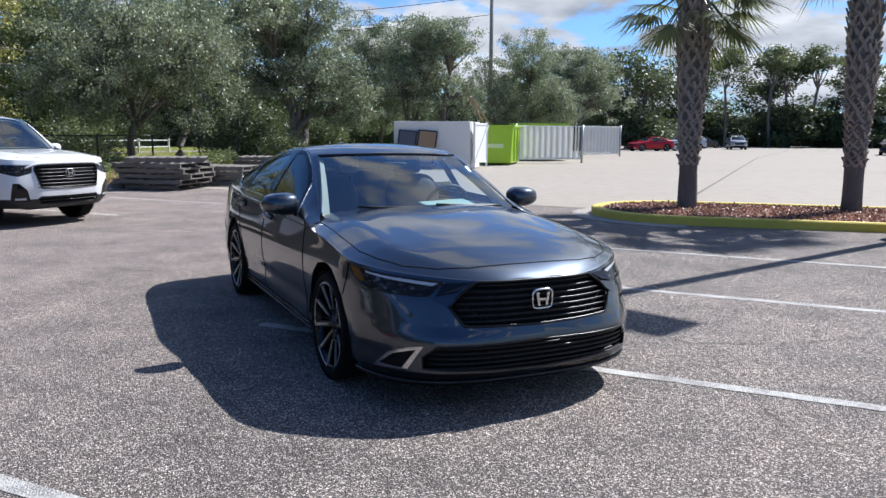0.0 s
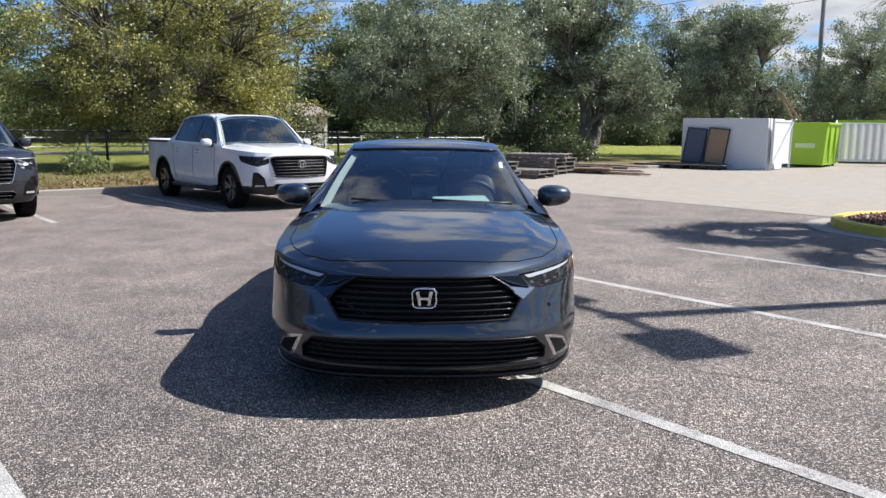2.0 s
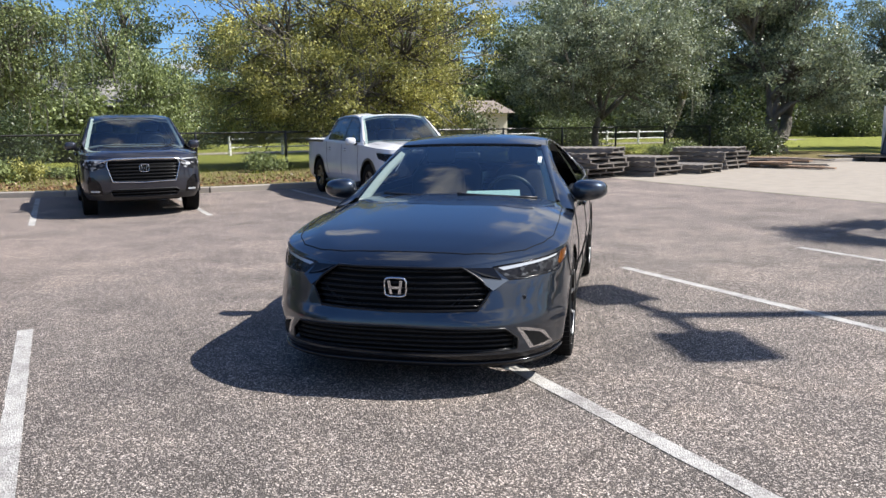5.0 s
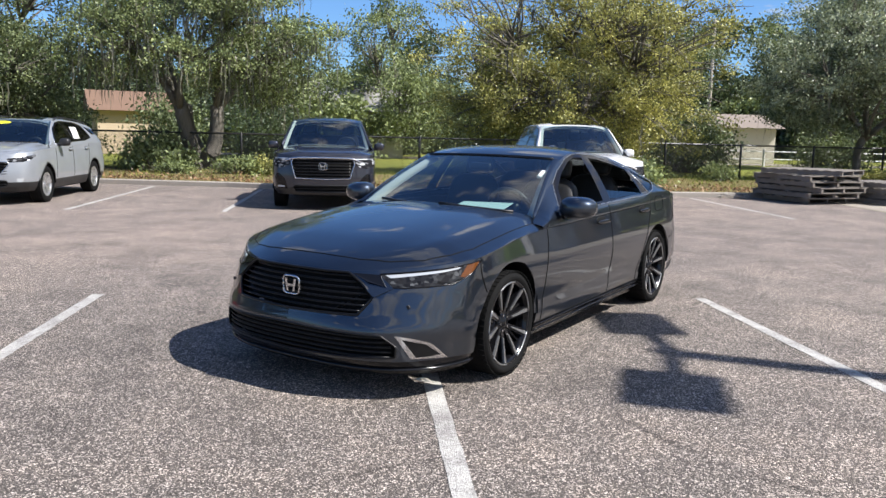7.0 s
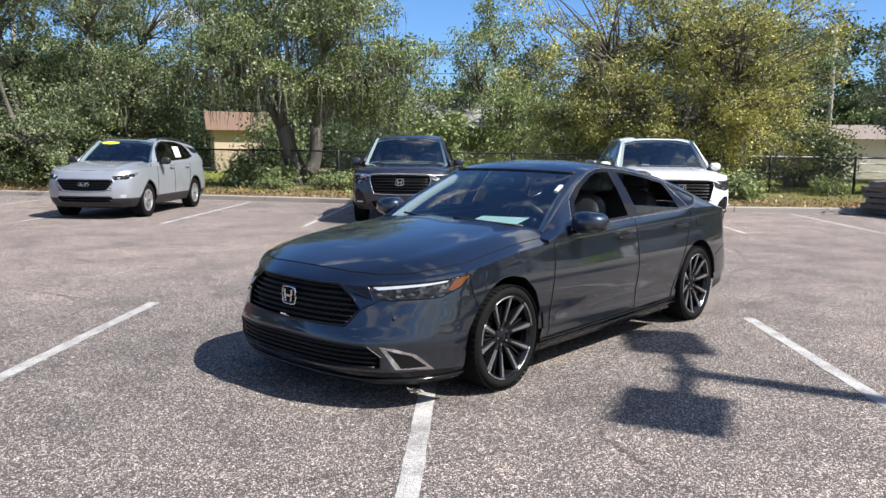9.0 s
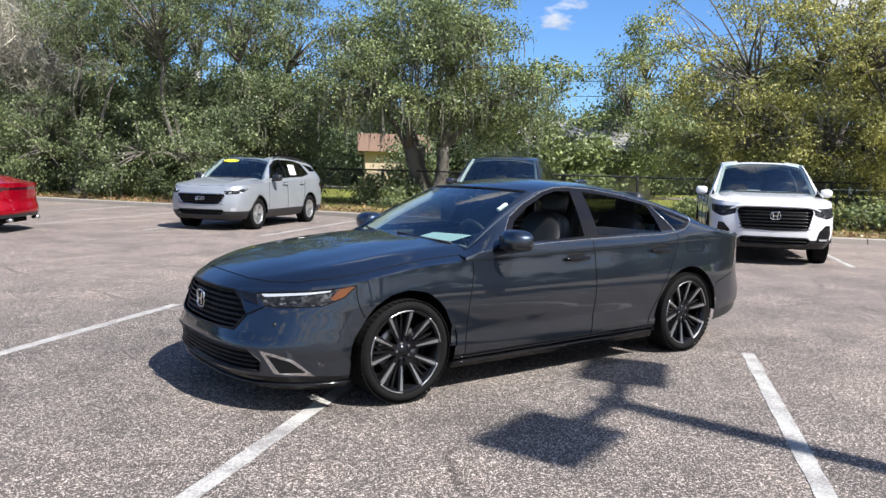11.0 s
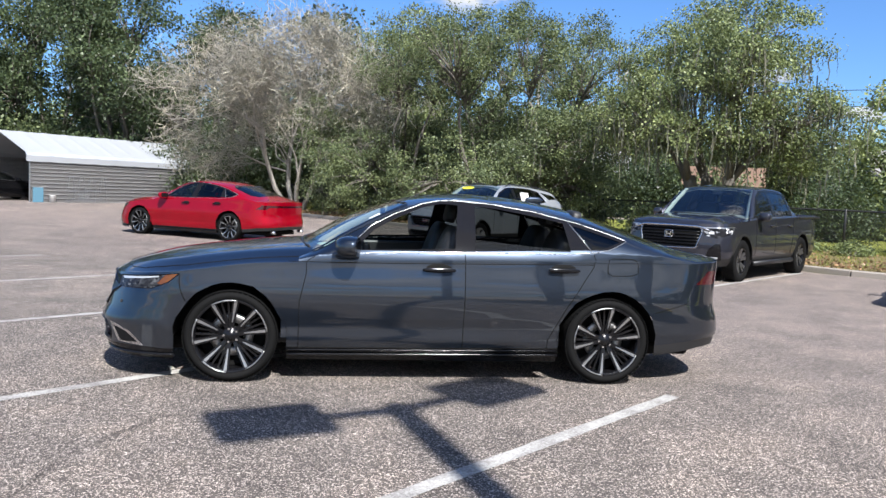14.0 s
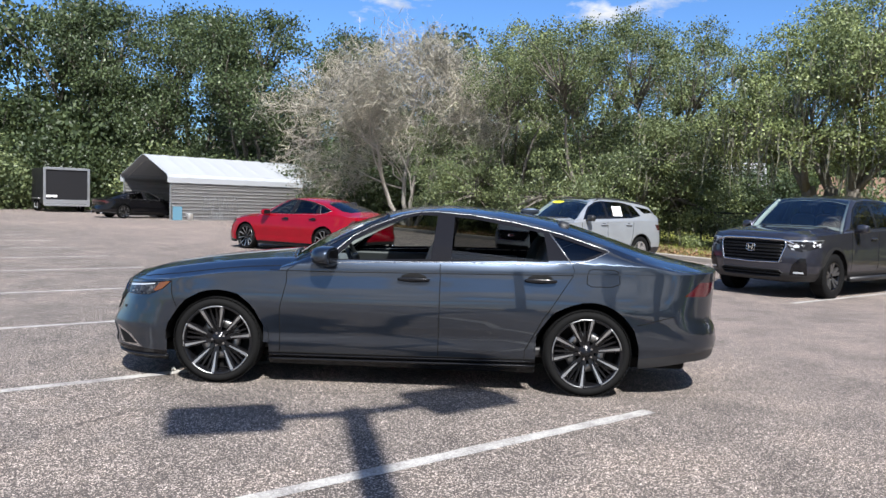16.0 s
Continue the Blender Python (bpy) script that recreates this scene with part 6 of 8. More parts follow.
    for poly, cnt, nm in ((g, k["bars"], "grille_bar"), (k["intake"], 3, "intake_bar")):
        z0, z1 = min(p[1] for p in poly), max(p[1] for p in poly)
        for i in range(cnt):
            z = z0 + (z1 - z0) * (i + 0.5) / cnt
            half = max(p[0] for p in poly) - 0.03
            pts = [B.at(B.s_of(z, v=half * j / 8), z, -0.008) for j in range(9)]
            pts = pts[::-1] + [Vector((p.x, -p.y, p.z)) for p in pts[1:]]
            part(nm, tube_bm(pts, 0.012 if nm == "grille_bar" else 0.009, 5), M_GRILLE if k["dark_grille"] else M_SATIN_CHROME, root, smooth=True)
        pl_ = B.line([V(v, z) for v, z in poly], 5, 0.003)
        both = pl_[::-1] + [Vector((p.x, -p.y, p.z)) for p in pl_[1:]]
        bm = bmesh.new()
        add_tube(bm, both, 0.010, 6, False)
        part(nm.replace("bar", "surround"), bm, k["surround"] if nm == "grille_bar" else M_SATIN_BLACK, root, smooth=True)
    if "wing" in k:
        pl_ = B.line([V(v, z) for v, z in k["wing"]], 6, 0.010)
        both = pl_[::-1] + [Vector((p.x, -p.y, p.z)) for p in pl_[1:]]
        n_pt = len(both)
        bm = bmesh.new()
        add_tube(bm, both, [0.010 + 0.012 * math.sin(math.pi * i / (n_pt - 1)) ** 0.4 for i in range(n_pt)], 6)
        part("grille_wing", bm, k["wing_mat"], root, "bar over the grille", True)
    zb = k["badge_z"]
    emblem(root, B.at(0, zb, 0.012).x, zb, k["badge"][0], k["badge"][1])
    # hood
    hood_c = Curve(k["hood"])

    def hood_P(u, v):
        ve, ze = B.edge(u)
        q = min(1.0, abs(v) / max(ve, 0.02))
        return Vector((u, v, ze + (hood_c(u) - ze) * (1 - q ** 3.4) + 0.02 * math.exp(-((q - 0.62) / 0.12) ** 2) * min(1, max(0, (uf - 0.2 - u) * 2))))
    ut = topc[0][0]
    us = [ut - 0.001, ut - 0.008, ut - 0.02, ut - 0.04, ut - 0.08, ut - 0.13] + steps(ut - 0.2, k["cowl"] - 0.12, 22)
    hq = grid(us, lambda u: (0.0, B.edge(u)[0], 14))
    hc = cut_regions(hq, [("hood", [(ut - 0.06, 0), (ut - 0.10, 0.45), (ut - 0.22, w * 0.72), (k["cowl"], w * 0.80), (k["cowl"], 0)])], "wing_top")
    panel("hood", hc.get("hood"), hood_P, body, root)
    panel("wing_top", hc.get("wing_top"), hood_P, body, root, joined=False)
    ln = [hood_P(u, v) for u, v in [(ut - 0.06, 0), (ut - 0.10, 0.45), (ut - 0.22, w * 0.72), (k["cowl"] + 0.3, w * 0.78), (k["cowl"], w * 0.80)]]
    # cabin
    roof_c, rail_z, rail_v, belt = Curve(k["roof"]), Curve(k["rail_z"]), Curve(k["rail_v"]), Curve(k["belt"])
    r0, r1 = k["roof_span"]

    def roof_P(u, v):
        ve, ze = rail_v(u), rail_z(u)
        q = abs(v) / ve
        return Vector((u, v, ze + (roof_c(u) - ze) * (1 - q ** 3.0)))
    rq = grid(steps(r0, r1, 30), lambda u: (0.0, rail_v(u), 10))
    rcut = cut_regions(rq, [("sunroof", [(r0 - 0.12, 0), (r0 - 0.12, 0.42), (r0 - 0.62, 0.42), (r0 - 0.62, 0)])], "roof")
    panel("roof", rcut.get("roof"), roof_P, body, root)
    panel("sunroof", rcut.get("sunroof"), roof_P, M_GLASS_DARK, root, "dark glass sunroof")
    panel("headliner", [f for f in rq], lambda u, v: roof_P(u, v * 0.97) - Vector((0, 0, 0.04)), M_LINER, root)

    def side_P(u, z):
        vs_, zs_ = B.edge(u)
        zr, vr = rail_z(u), rail_v(u)
        zb_ = min(belt(u), zs_ + (zr - zs_) * 0.6)
        vb = vs_ - 0.025
        if z <= zb_:
            return Vector((u, vs_ + (vb - vs_) * max(0.0, (z - zs_) / max(1e-4, zb_ - zs_)), z))
        f = (z - zb_) / max(1e-4, zr - zb_)
        return Vector((u, vb + (vr - vb) * f + 0.014 * math.sin(math.pi * min(1, f)), z))
    s0, s1 = k["side_span"]
    sq = grid(steps(s0, s1, 70), lambda u: (B.edge(u)[1], max(rail_z(u), B.edge(u)[1] + 0.002), 14))
    regs = [("side_window", p) for p in k["windows"]] + [("window_trim", k["dlo"])]
    sc = cut_regions(sq, regs, "cabin_side")
    panel("cabin_side", sc.get("cabin_side"), side_P, body, root, joined=False)
    panel("window_trim", sc.get("window_trim"), side_P, M_GLOSS_BLACK, root, joined=False)
    for p in k["windows"]:
        one = cut_regions(sq, [("w", p)], "x").get("w")
        panel("side_window", one, lambda u, z: side_P(u, z) - Vector((0, 0.006, 0)), k["glass"], root, "tinted window glass", joined=False)
    ring = [side_P(a[0] + (b[0] - a[0]) * i / 3, a[1] + (b[1] - a[1]) * i / 3) for a, b in zip(k["dlo"], k["dlo"][1:] + k["dlo"][:1]) for i in range(3)]
    seam("window_strip", ring + ring[:1], 0.006, k["strip"], root)
    # windscreen
    (wu0, wz0, wv0), (wu1, wz1, wv1) = k["ws"]

    def ws_P(a, b):
        bow = 0.04 * math.sin(math.pi * a) * (1 - 0.5 * b * b)
        return Vector((wu0 - 0.16 * b * b + (wu1 - 0.05 * b * b - wu0 + 0.16 * b * b) * a + bow * 0.5, b * (wv0 + (wv1 - wv0) * a), wz0 + (wz1 - wz0) * a + bow - 0.012 * b * b))
    panel("windscreen", grid(steps(0, 1, 10), steps(0, 1, 10)), ws_P, k["ws_glass"], root, "windscreen glass")
    for s in (1, -1):
        bm = bmesh.new()
        rows = []
        for i in range(11):
            a = i / 10
            p0 = ws_P(a, 0.985) + Vector((0, 0, 0.004))
            u = (wu0 - 0.16) + ((wu1 - 0.05) - (wu0 - 0.16)) * a - 0.05
            p1 = Vector((u, rail_v(u) + 0.006, rail_z(u) + 0.006))
            rows.append([bm.verts.new((p.x, p.y * s, p.z)) for p in (p0, p0.lerp(p1, 0.5) + Vector((0.008, 0.004, 0.012)), p1)])
        for q0, q1 in zip(rows, rows[1:]):
            for j in range(2):
                bm.faces.new((q0[j], q1[j], q1[j + 1], q0[j + 1]))
        bmesh.ops.recalc_face_normals(bm, faces=bm.faces)
        part("windscreen_pillar", bm, body, root, smooth=True)
        bm = bmesh.new()
        rows = [[bm.verts.new((p.x, p.y * s, p.z)) for p in (ws_P(i / 8, 0.98) + Vector((-0.012, 0, -0.016)), ws_P(i / 8, 0.91) + Vector((-0.03, 0, -0.03)), ws_P(i / 8, 0.93) + Vector((-0.10, 0, -0.05)))] for i in range(9)]
        for q0, q1 in zip(rows, rows[1:]):
            for j in range(2):
                bm.faces.new((q0[j], q1[j], q1[j + 1], q0[j + 1]))
        bmesh.ops.recalc_face_normals(bm, faces=bm.faces)
        part("pillar_lining", bm, M_LINER, root, "pale inner pillar lining", True)
    for v0, v1 in ((0.66, 0.05), (0.02, -0.55)):
        pts = [Vector((wu0 + 0.02 - 0.1 * abs(v0 + (v1 - v0) * i / 5) ** 2, v0 + (v1 - v0) * i / 5, wz0 + 0.03)) for i in range(6)]
        part("wiper", tube_bm(pts, 0.01, 5), M_SATIN_BLACK, root)
    # back of the cabin: a rear window over the bed, or a tailgate with glass
    bk = k["back"]
    pr = [roof_P(r1, rail_v(r1) * q) for q in steps(0, 1, 8)]

    def back_P(a, b):
        q = b * rail_v(r1)
        t = roof_P(r1, q)
        e = Vector((bk[0] + 0.06 * b * b, b * bk[2], bk[1]))
        return t.lerp(e, a) + Vector((-0.03 * math.sin(math.pi * a), 0, 0))
    bc = cut_regions(grid(steps(0, 1, 12), steps(0, 1, 10)), [("rear_window", [(0.14, 0), (0.14, 0.80), (0.66, 0.86), (0.66, 0)])], "cabin_back")
    panel("cabin_back", bc.get("cabin_back"), back_P, body, root)
    panel("rear_window", bc.get("rear_window"), back_P, M_GLASS_DARK, root, "dark rear window")
    if k["bed"]:
        zr = tz(-wu)
        part("bed_floor", box_bm((ur / 2 + s1 / 2, 0, zr - 0.42), (s1 - ur - 0.16, w * 1.7, 0.05), 0.01), M_SATIN_BLACK, root)
        for s in (1, -1):
            part("bed_rail", box_bm((ur / 2 + s1 / 2 + 0.02, s * (w - 0.085), zr - 0.012), (s1 - ur - 0.1, 0.15, 0.05), 0.018), M_SATIN_BLACK, root)
            part("bed_wall", box_bm((ur / 2 + s1 / 2, s * (w - 0.15), zr - 0.22), (s1 - ur - 0.14, 0.03, 0.42), 0.005), M_SATIN_BLACK, root)
        part("tailgate", box_bm((ur + 0.07, 0, zr - 0.19), (0.10, w * 1.78, 0.44), 0.03), body, root)
    else:
        for s in (1, -1):
            pts = [Vector((u, s * (rail_v(u) - 0.05), rail_z(u) + 0.05 if 0.15 < (r0 - u) / (r0 - r1) < 0.92 else rail_z(u) + 0.0)) for u in steps(r0 - 0.12, r1 + 0.1, 14)]
            part("roof_rail", tube_bm(pts, 0.016, 6), M_SATIN_BLACK, root, smooth=True)
    # shut lines
    for items in ([(a0, zc + 0.02), (a0 - 0.03, tz(a0) - 0.01)], [(a1, zc + 0.02), (a1, tz(a1) - 0.01)], [(a2 + 0.1, zc + 0.02), (a2, 0.75), (a2 - 0.05, tz(a2) - 0.01)]):
        seam("shut_line", B.line(items), 0.005, M_DARK, root)
    seam("shut_line", ln, 0.005, M_DARK, root)
    for s in (1, -1):
        mm = Matrix.Translation((k["mirror"][0], s * (w + 0.09), k["mirror"][1]))
        mr = part("door_mirror", rounded_bm((0, 0, 0), (0.16, 0.21, 0.155), 3.0, 18, 12, mm), k["mirror_paint"], root, smooth=True)
        part("mirror_arm", tube_bm([(k["mirror"][0] + 0.02, s * (w - 0.05), k["mirror"][1] - 0.06), (k["mirror"][0], s * (w + 0.06), k["mirror"][1] - 0.04)], 0.03, 7), M_SATIN_BLACK, mr)
        for u in k["handles"]:
            z = k["handle_z"]
            p = B.at(B.s_of(z, u=u), z, 0.02)
            hd = part("door_handle", rounded_bm((u, s * p.y, z), (0.24, 0.035, 0.04), 3.5, 16, 8), body, root, smooth=True)
            part("handle_cup", rounded_bm((u, s * (p.y - 0.025), z), (0.18, 0.03, 0.07), 2.4, 14, 8), M_DARK, hd, smooth=True)
        for u in (wu, -wu):
            make_wheel(root, u, s * (w - 0.135), wr, wr, 0.24, k["rim_r"], k["wheel_style"], s)
            bm = bmesh.new()
            rows = []
            for i in range(15):
                a = math.pi * i / 14
                rows.append([bm.verts.new((u + (arch_r + 0.004) * math.cos(a), s * y, wr + (arch_r + 0.004) * math.sin(a))) for y in (w - 0.34, w - 0.01)])
            for q0, q1 in zip(rows, rows[1:]):
                bm.faces.new((q0[0], q0[1], q1[1], q1[0]))
            bm.faces.new([r[0] for r in rows])
            part("wheel_well", bm, M_DARK, root)
        if k["bed"]:
            part("step_bar", tube_bm([(wu - arch_r - 0.1, s * (w - 0.02), zl + 0.02), (-wu + arch_r + 0.1, s * (w - 0.02), zl + 0.02)], 0.045, 8), M_SATIN_BLACK, root, smooth=True)
    part("underbody", box_bm(((uf + ur) / 2, 0, zl + 0.03), (uf - ur - 0.5, w * 1.2, 0.12), 0.03), M_DARK, root)
    part("underbody_centre", box_bm((0, 0, zl + 0.03), (2 * (wu - arch_r) - 0.08, w * 1.8, 0.1), 0.03), M_DARK, root)
    cabin(root, *k["cabin"])
    return root


PICKUP = dict(
    arch_w=0.045, lamp=M_LAMP_GREY,
    w=0.995, wheel_u=1.59, uf=2.58, ur=-2.74, wheel_r=0.385, arch_r=0.455, rim_r=0.24, zs=[0.30, 0.42, 0.62, 0.85, 1.06], tuck=[(0.10, 0.09), (0.02, 0.03), (0.0, 0.0), (0.02, 0.005), (0.075, 0.03)],
    top_z=[(2.58, 1.03), (2.3, 1.06), (1.6, 1.10), (1.0, 1.13), (0.0, 1.15), (-1.0, 1.19), (-2.74, 1.21)],
    grille=[(0, 0.985), (0.555, 0.975), (0.585, 0.90), (0.50, 0.615), (0, 0.60)], intake=[(0, 0.485), (0.50, 0.485), (0.56, 0.44), (0.50, 0.36), (0, 0.35)], fog=[(0.72, 0.470), (0.85, 0.470), (0.85, 0.440), (0.72, 0.440)],
    vent=[(0.70, 0.60), (0.80, 0.70), (0.88, 0.70), (0.88, 0.41), (0.66, 0.41)],
    headlight=[((("v"), 0.60), 0.985), (1.98, 1.005), (2.08, 0.885), ((("v"), 0.80), 0.800), ((("v"), 0.62), 0.86)], tail=[(-2.45, 1.15), (-2.60, 1.15), (-2.60, 0.80), (-2.52, 0.80)],
    clad=0.45, clad_front=0.0, door_u=(1.02, 0.02, -0.98), bars=7, dark_grille=True, badge_z=0.84, badge=(0.15, 0.125),
    hood=[(2.51, 1.04), (2.40, 1.10), (2.2, 1.135), (1.8, 1.165), (1.3, 1.185), (1.1, 1.19)], cowl=1.28,
    roof=[(0.62, 1.715), (0.45, 1.752), (0.0, 1.785), (-0.5, 1.780), (-0.95, 1.745)],
    rail_z=[(1.32, 1.13), (1.15, 1.215), (0.9, 1.40), (0.62, 1.60), (0.42, 1.69), (0.1, 1.735), (-0.4, 1.73), (-0.85, 1.69), (-1.0, 1.64), (-1.12, 1.42), (-1.3, 1.21)],
    rail_v=[(1.32, 0.95), (1.15, 0.90), (0.9, 0.83), (0.62, 0.755), (0.42, 0.715), (0.1, 0.70), (-0.4, 0.70), (-0.95, 0.715), (-1.3, 0.93)],
    belt=[(1.3, 1.15), (0.0, 1.185), (-1.3, 1.215)], roof_span=(0.60, -0.95), side_span=(1.30, -1.29),
    windows=[[(0.95, 1.21), (0.06, 1.225), (0.06, 1.675), (0.40, 1.645), (0.62, 1.53)], [(-0.04, 1.225), (-0.04, 1.675), (-0.60, 1.665), (-0.86, 1.62), (-0.92, 1.24)]],
    dlo=[(1.04, 1.185), (-1.0, 1.22), (-0.93, 1.64), (-0.62, 1.695), (0.06, 1.705), (0.42, 1.67), (0.66, 1.555)], strip=M_GLOSS_BLACK, ws=((1.30, 1.175, 0.88), (0.60, 1.725, 0.70)), back=(-1.06, 1.20, 0.92), bed=True,
    mirror=(0.88, 1.20), handles=(0.20, -0.80), handle_z=1.02, wheel_style="six", cabin=(0.98, 0.30, -0.62, 0.85, 0.92, 1.72), trim=M_SATIN_BLACK, glass=M_GLASS_DARK, ws_glass=M_GLASS_CLEAR)

CROSSOVER = dict(
    arch_w=0.02, lamp=M_LAMP_GREY,
    w=0.92, wheel_u=1.3625, uf=2.30, ur=-2.34, wheel_r=0.35, arch_r=0.41, rim_r=0.225, zs=[0.25, 0.36, 0.55, 0.78, 0.98], tuck=[(0.10, 0.08), (0.02, 0.03), (0.0, 0.0), (0.02, 0.005), (0.10, 0.03)],
    top_z=[(2.30, 0.90), (2.05, 0.965), (1.36, 1.03), (0.6, 1.05), (-0.5, 1.08), (-1.4, 1.10), (-2.34, 1.10)],
    grille=[(0, 0.80), (0.54, 0.80), (0.57, 0.76), (0.42, 0.575), (0, 0.56)], intake=[(0, 0.46), (0.52, 0.46), (0.56, 0.41), (0.48, 0.34), (0, 0.33)], fog=[(0.68, 0.50), (0.78, 0.50), (0.76, 0.44), (0.68, 0.44)],
    headlight=[((("v"), 0.52), 0.875), (1.72, 0.955), (1.84, 0.875), ((("v"), 0.78), 0.800), ((("v"), 0.56), 0.790)], tail=[(-1.95, 1.0), (-2.26, 1.02), (-2.28, 0.86), (-2.05, 0.86)],
    clad=0.43, clad_front=0.0, door_u=(0.88, -0.10, -1.02), bars=5, dark_grille=True, badge_z=0.70, badge=(0.20, 0.07),
    hood=[(2.20, 0.915), (2.12, 0.975), (1.9, 1.035), (1.5, 1.095), (1.1, 1.135), (0.9, 1.15)], cowl=1.05,
    roof=[(0.35, 1.575), (0.15, 1.615), (-0.3, 1.65), (-0.8, 1.64), (-1.4, 1.595), (-1.9, 1.52)],
    rail_z=[(1.12, 1.085), (0.95, 1.14), (0.7, 1.27), (0.42, 1.455), (0.2, 1.545), (-0.2, 1.595), (-0.8, 1.575), (-1.4, 1.525), (-1.88, 1.45), (-2.10, 1.27), (-2.3, 1.10)],
    rail_v=[(1.12, 0.86), (0.95, 0.82), (0.7, 0.745), (0.42, 0.675), (0.2, 0.64), (-0.2, 0.625), (-0.8, 0.63), (-1.5, 0.65), (-1.95, 0.67), (-2.3, 0.80)],
    belt=[(1.1, 1.09), (0.0, 1.125), (-1.4, 1.175), (-2.3, 1.14)], roof_span=(0.36, -1.90), side_span=(1.11, -2.28),
    windows=[[(0.70, 1.14), (-0.06, 1.155), (-0.06, 1.545), (0.14, 1.515), (0.42, 1.40)], [(-0.16, 1.155), (-0.16, 1.545), (-0.70, 1.535), (-0.90, 1.50), (-0.98, 1.195)], [(-1.08, 1.205), (-1.00, 1.49), (-1.16, 1.46), (-1.34, 1.25)], [(-1.56, 1.29), (-1.30, 1.47), (-1.80, 1.40), (-1.98, 1.30)]],
    dlo=[(0.78, 1.115), (-0.98, 1.165), (-1.38, 1.225), (-1.20, 1.475), (-0.95, 1.53), (-0.72, 1.555), (-0.06, 1.57), (0.18, 1.54), (0.46, 1.42)], strip=M_CHROME, ws=((1.10, 1.115, 0.80), (0.34, 1.59, 0.635)), back=(-2.27, 1.10, 0.80), bed=False,
    mirror=(0.66, 1.15), handles=(0.06, -0.88), handle_z=1.0, wheel_style="five", cabin=(0.80, 0.12, -0.75, 0.70, 0.82, 1.58), trim=M_SATIN_BLACK, glass=M_GLASS_DARK, ws_glass=M_GLASS_CLEAR)

LOT_TURN = Matrix.Rotation(math.atan2(-0.425, 0.905), 4, "Z")


def bay(front_left, front_right, wheel_u):
    """Pose of a vehicle whose front axle lies between two points on the ground, nose along the bay lines."""
    c = (Vector((*front_left, 0)) + Vector((*front_right, 0))) / 2 - D * wheel_u
    return Matrix.Translation(c) @ LOT_TURN


WING = [(0, 1.000), (0.48, 0.994), (0.60, 0.972), (0.70, 0.930)]
white = dict(PICKUP, wheel_style="black", lamp=M_LAMP, wing=WING, wing_mat=M_PAINT_WHITE, clad_front=0.13, paint=M_PAINT_WHITE, surround=M_GLOSS_BLACK, mirror_paint=M_PAINT_WHITE)
grey = dict(PICKUP, wheel_style="black", wing=WING, wing_mat=M_CHROME, paint=M_PAINT_GREY, surround=M_CHROME, mirror_paint=M_PAINT_GREY)
silver = dict(CROSSOVER, paint=M_PAINT_SILVER, surround=M_CHROME, mirror_paint=M_SATIN_BLACK)
build_utility("pickup_truck", bay((-6.53, 13.85), (-7.27, 12.11), 1.59), "white crew cab pickup truck parked in a bay by the fence", "pickup truck", white)
build_utility("pickup_truck", bay((-9.40, 9.55), (-10.15, 7.80), 1.59), "dark grey crew cab pickup truck with a chrome-edged grille", "pickup truck", grey)
suv = build_utility("crossover", bay((-12.15, 3.90), (-12.95, 2.25), 1.3625), "silver crossover with a yellow tag on the windscreen", "crossover", silver)
part("windscreen_tag", rounded_bm((0, 0, 0), (0.11, 0.40, 0.008), 2.0, 20, 6, Matrix.Translation((0.500, -0.26, 1.518)) @ Matrix.Rotation(radians(33), 4, "Y")), simple("yellow_tag", (0.75, 0.68, 0.03), 0.5), suv, "yellow price tag")
part("window_sheet", box_bm((0, 0, 0), (0.34, 0.006, 0.26), 0.001, Matrix.Translation((-0.50, 0.80, 1.33)) @ Matrix.Rotation(radians(20), 4, "X")), M_WHITE_PANEL, suv, "white paper sheet in the window")
# the red saloon at rest behind, and a black one half inside the shelter
red_car = build_saloon("car", Matrix.Translation((-11.4, -3.05, 0)) @ Matrix.Rotation(radians(-97.6), 4, "Z"), "bright red saloon car on the open lot", (M_PAINT_RED, M_GLASS_TINT), detail=False, style="twin")
black_car = build_saloon("car", Matrix.Translation((-24.25, -23.75, 0)) @ Matrix.Rotation(math.atan2(0.27, -0.962), 4, "Z"), "black saloon car backed half out of the metal shelter", (M_PAINT_BLACK, M_GLASS_DARK), detail=False, style="twin")

# ---- palms on the island ----


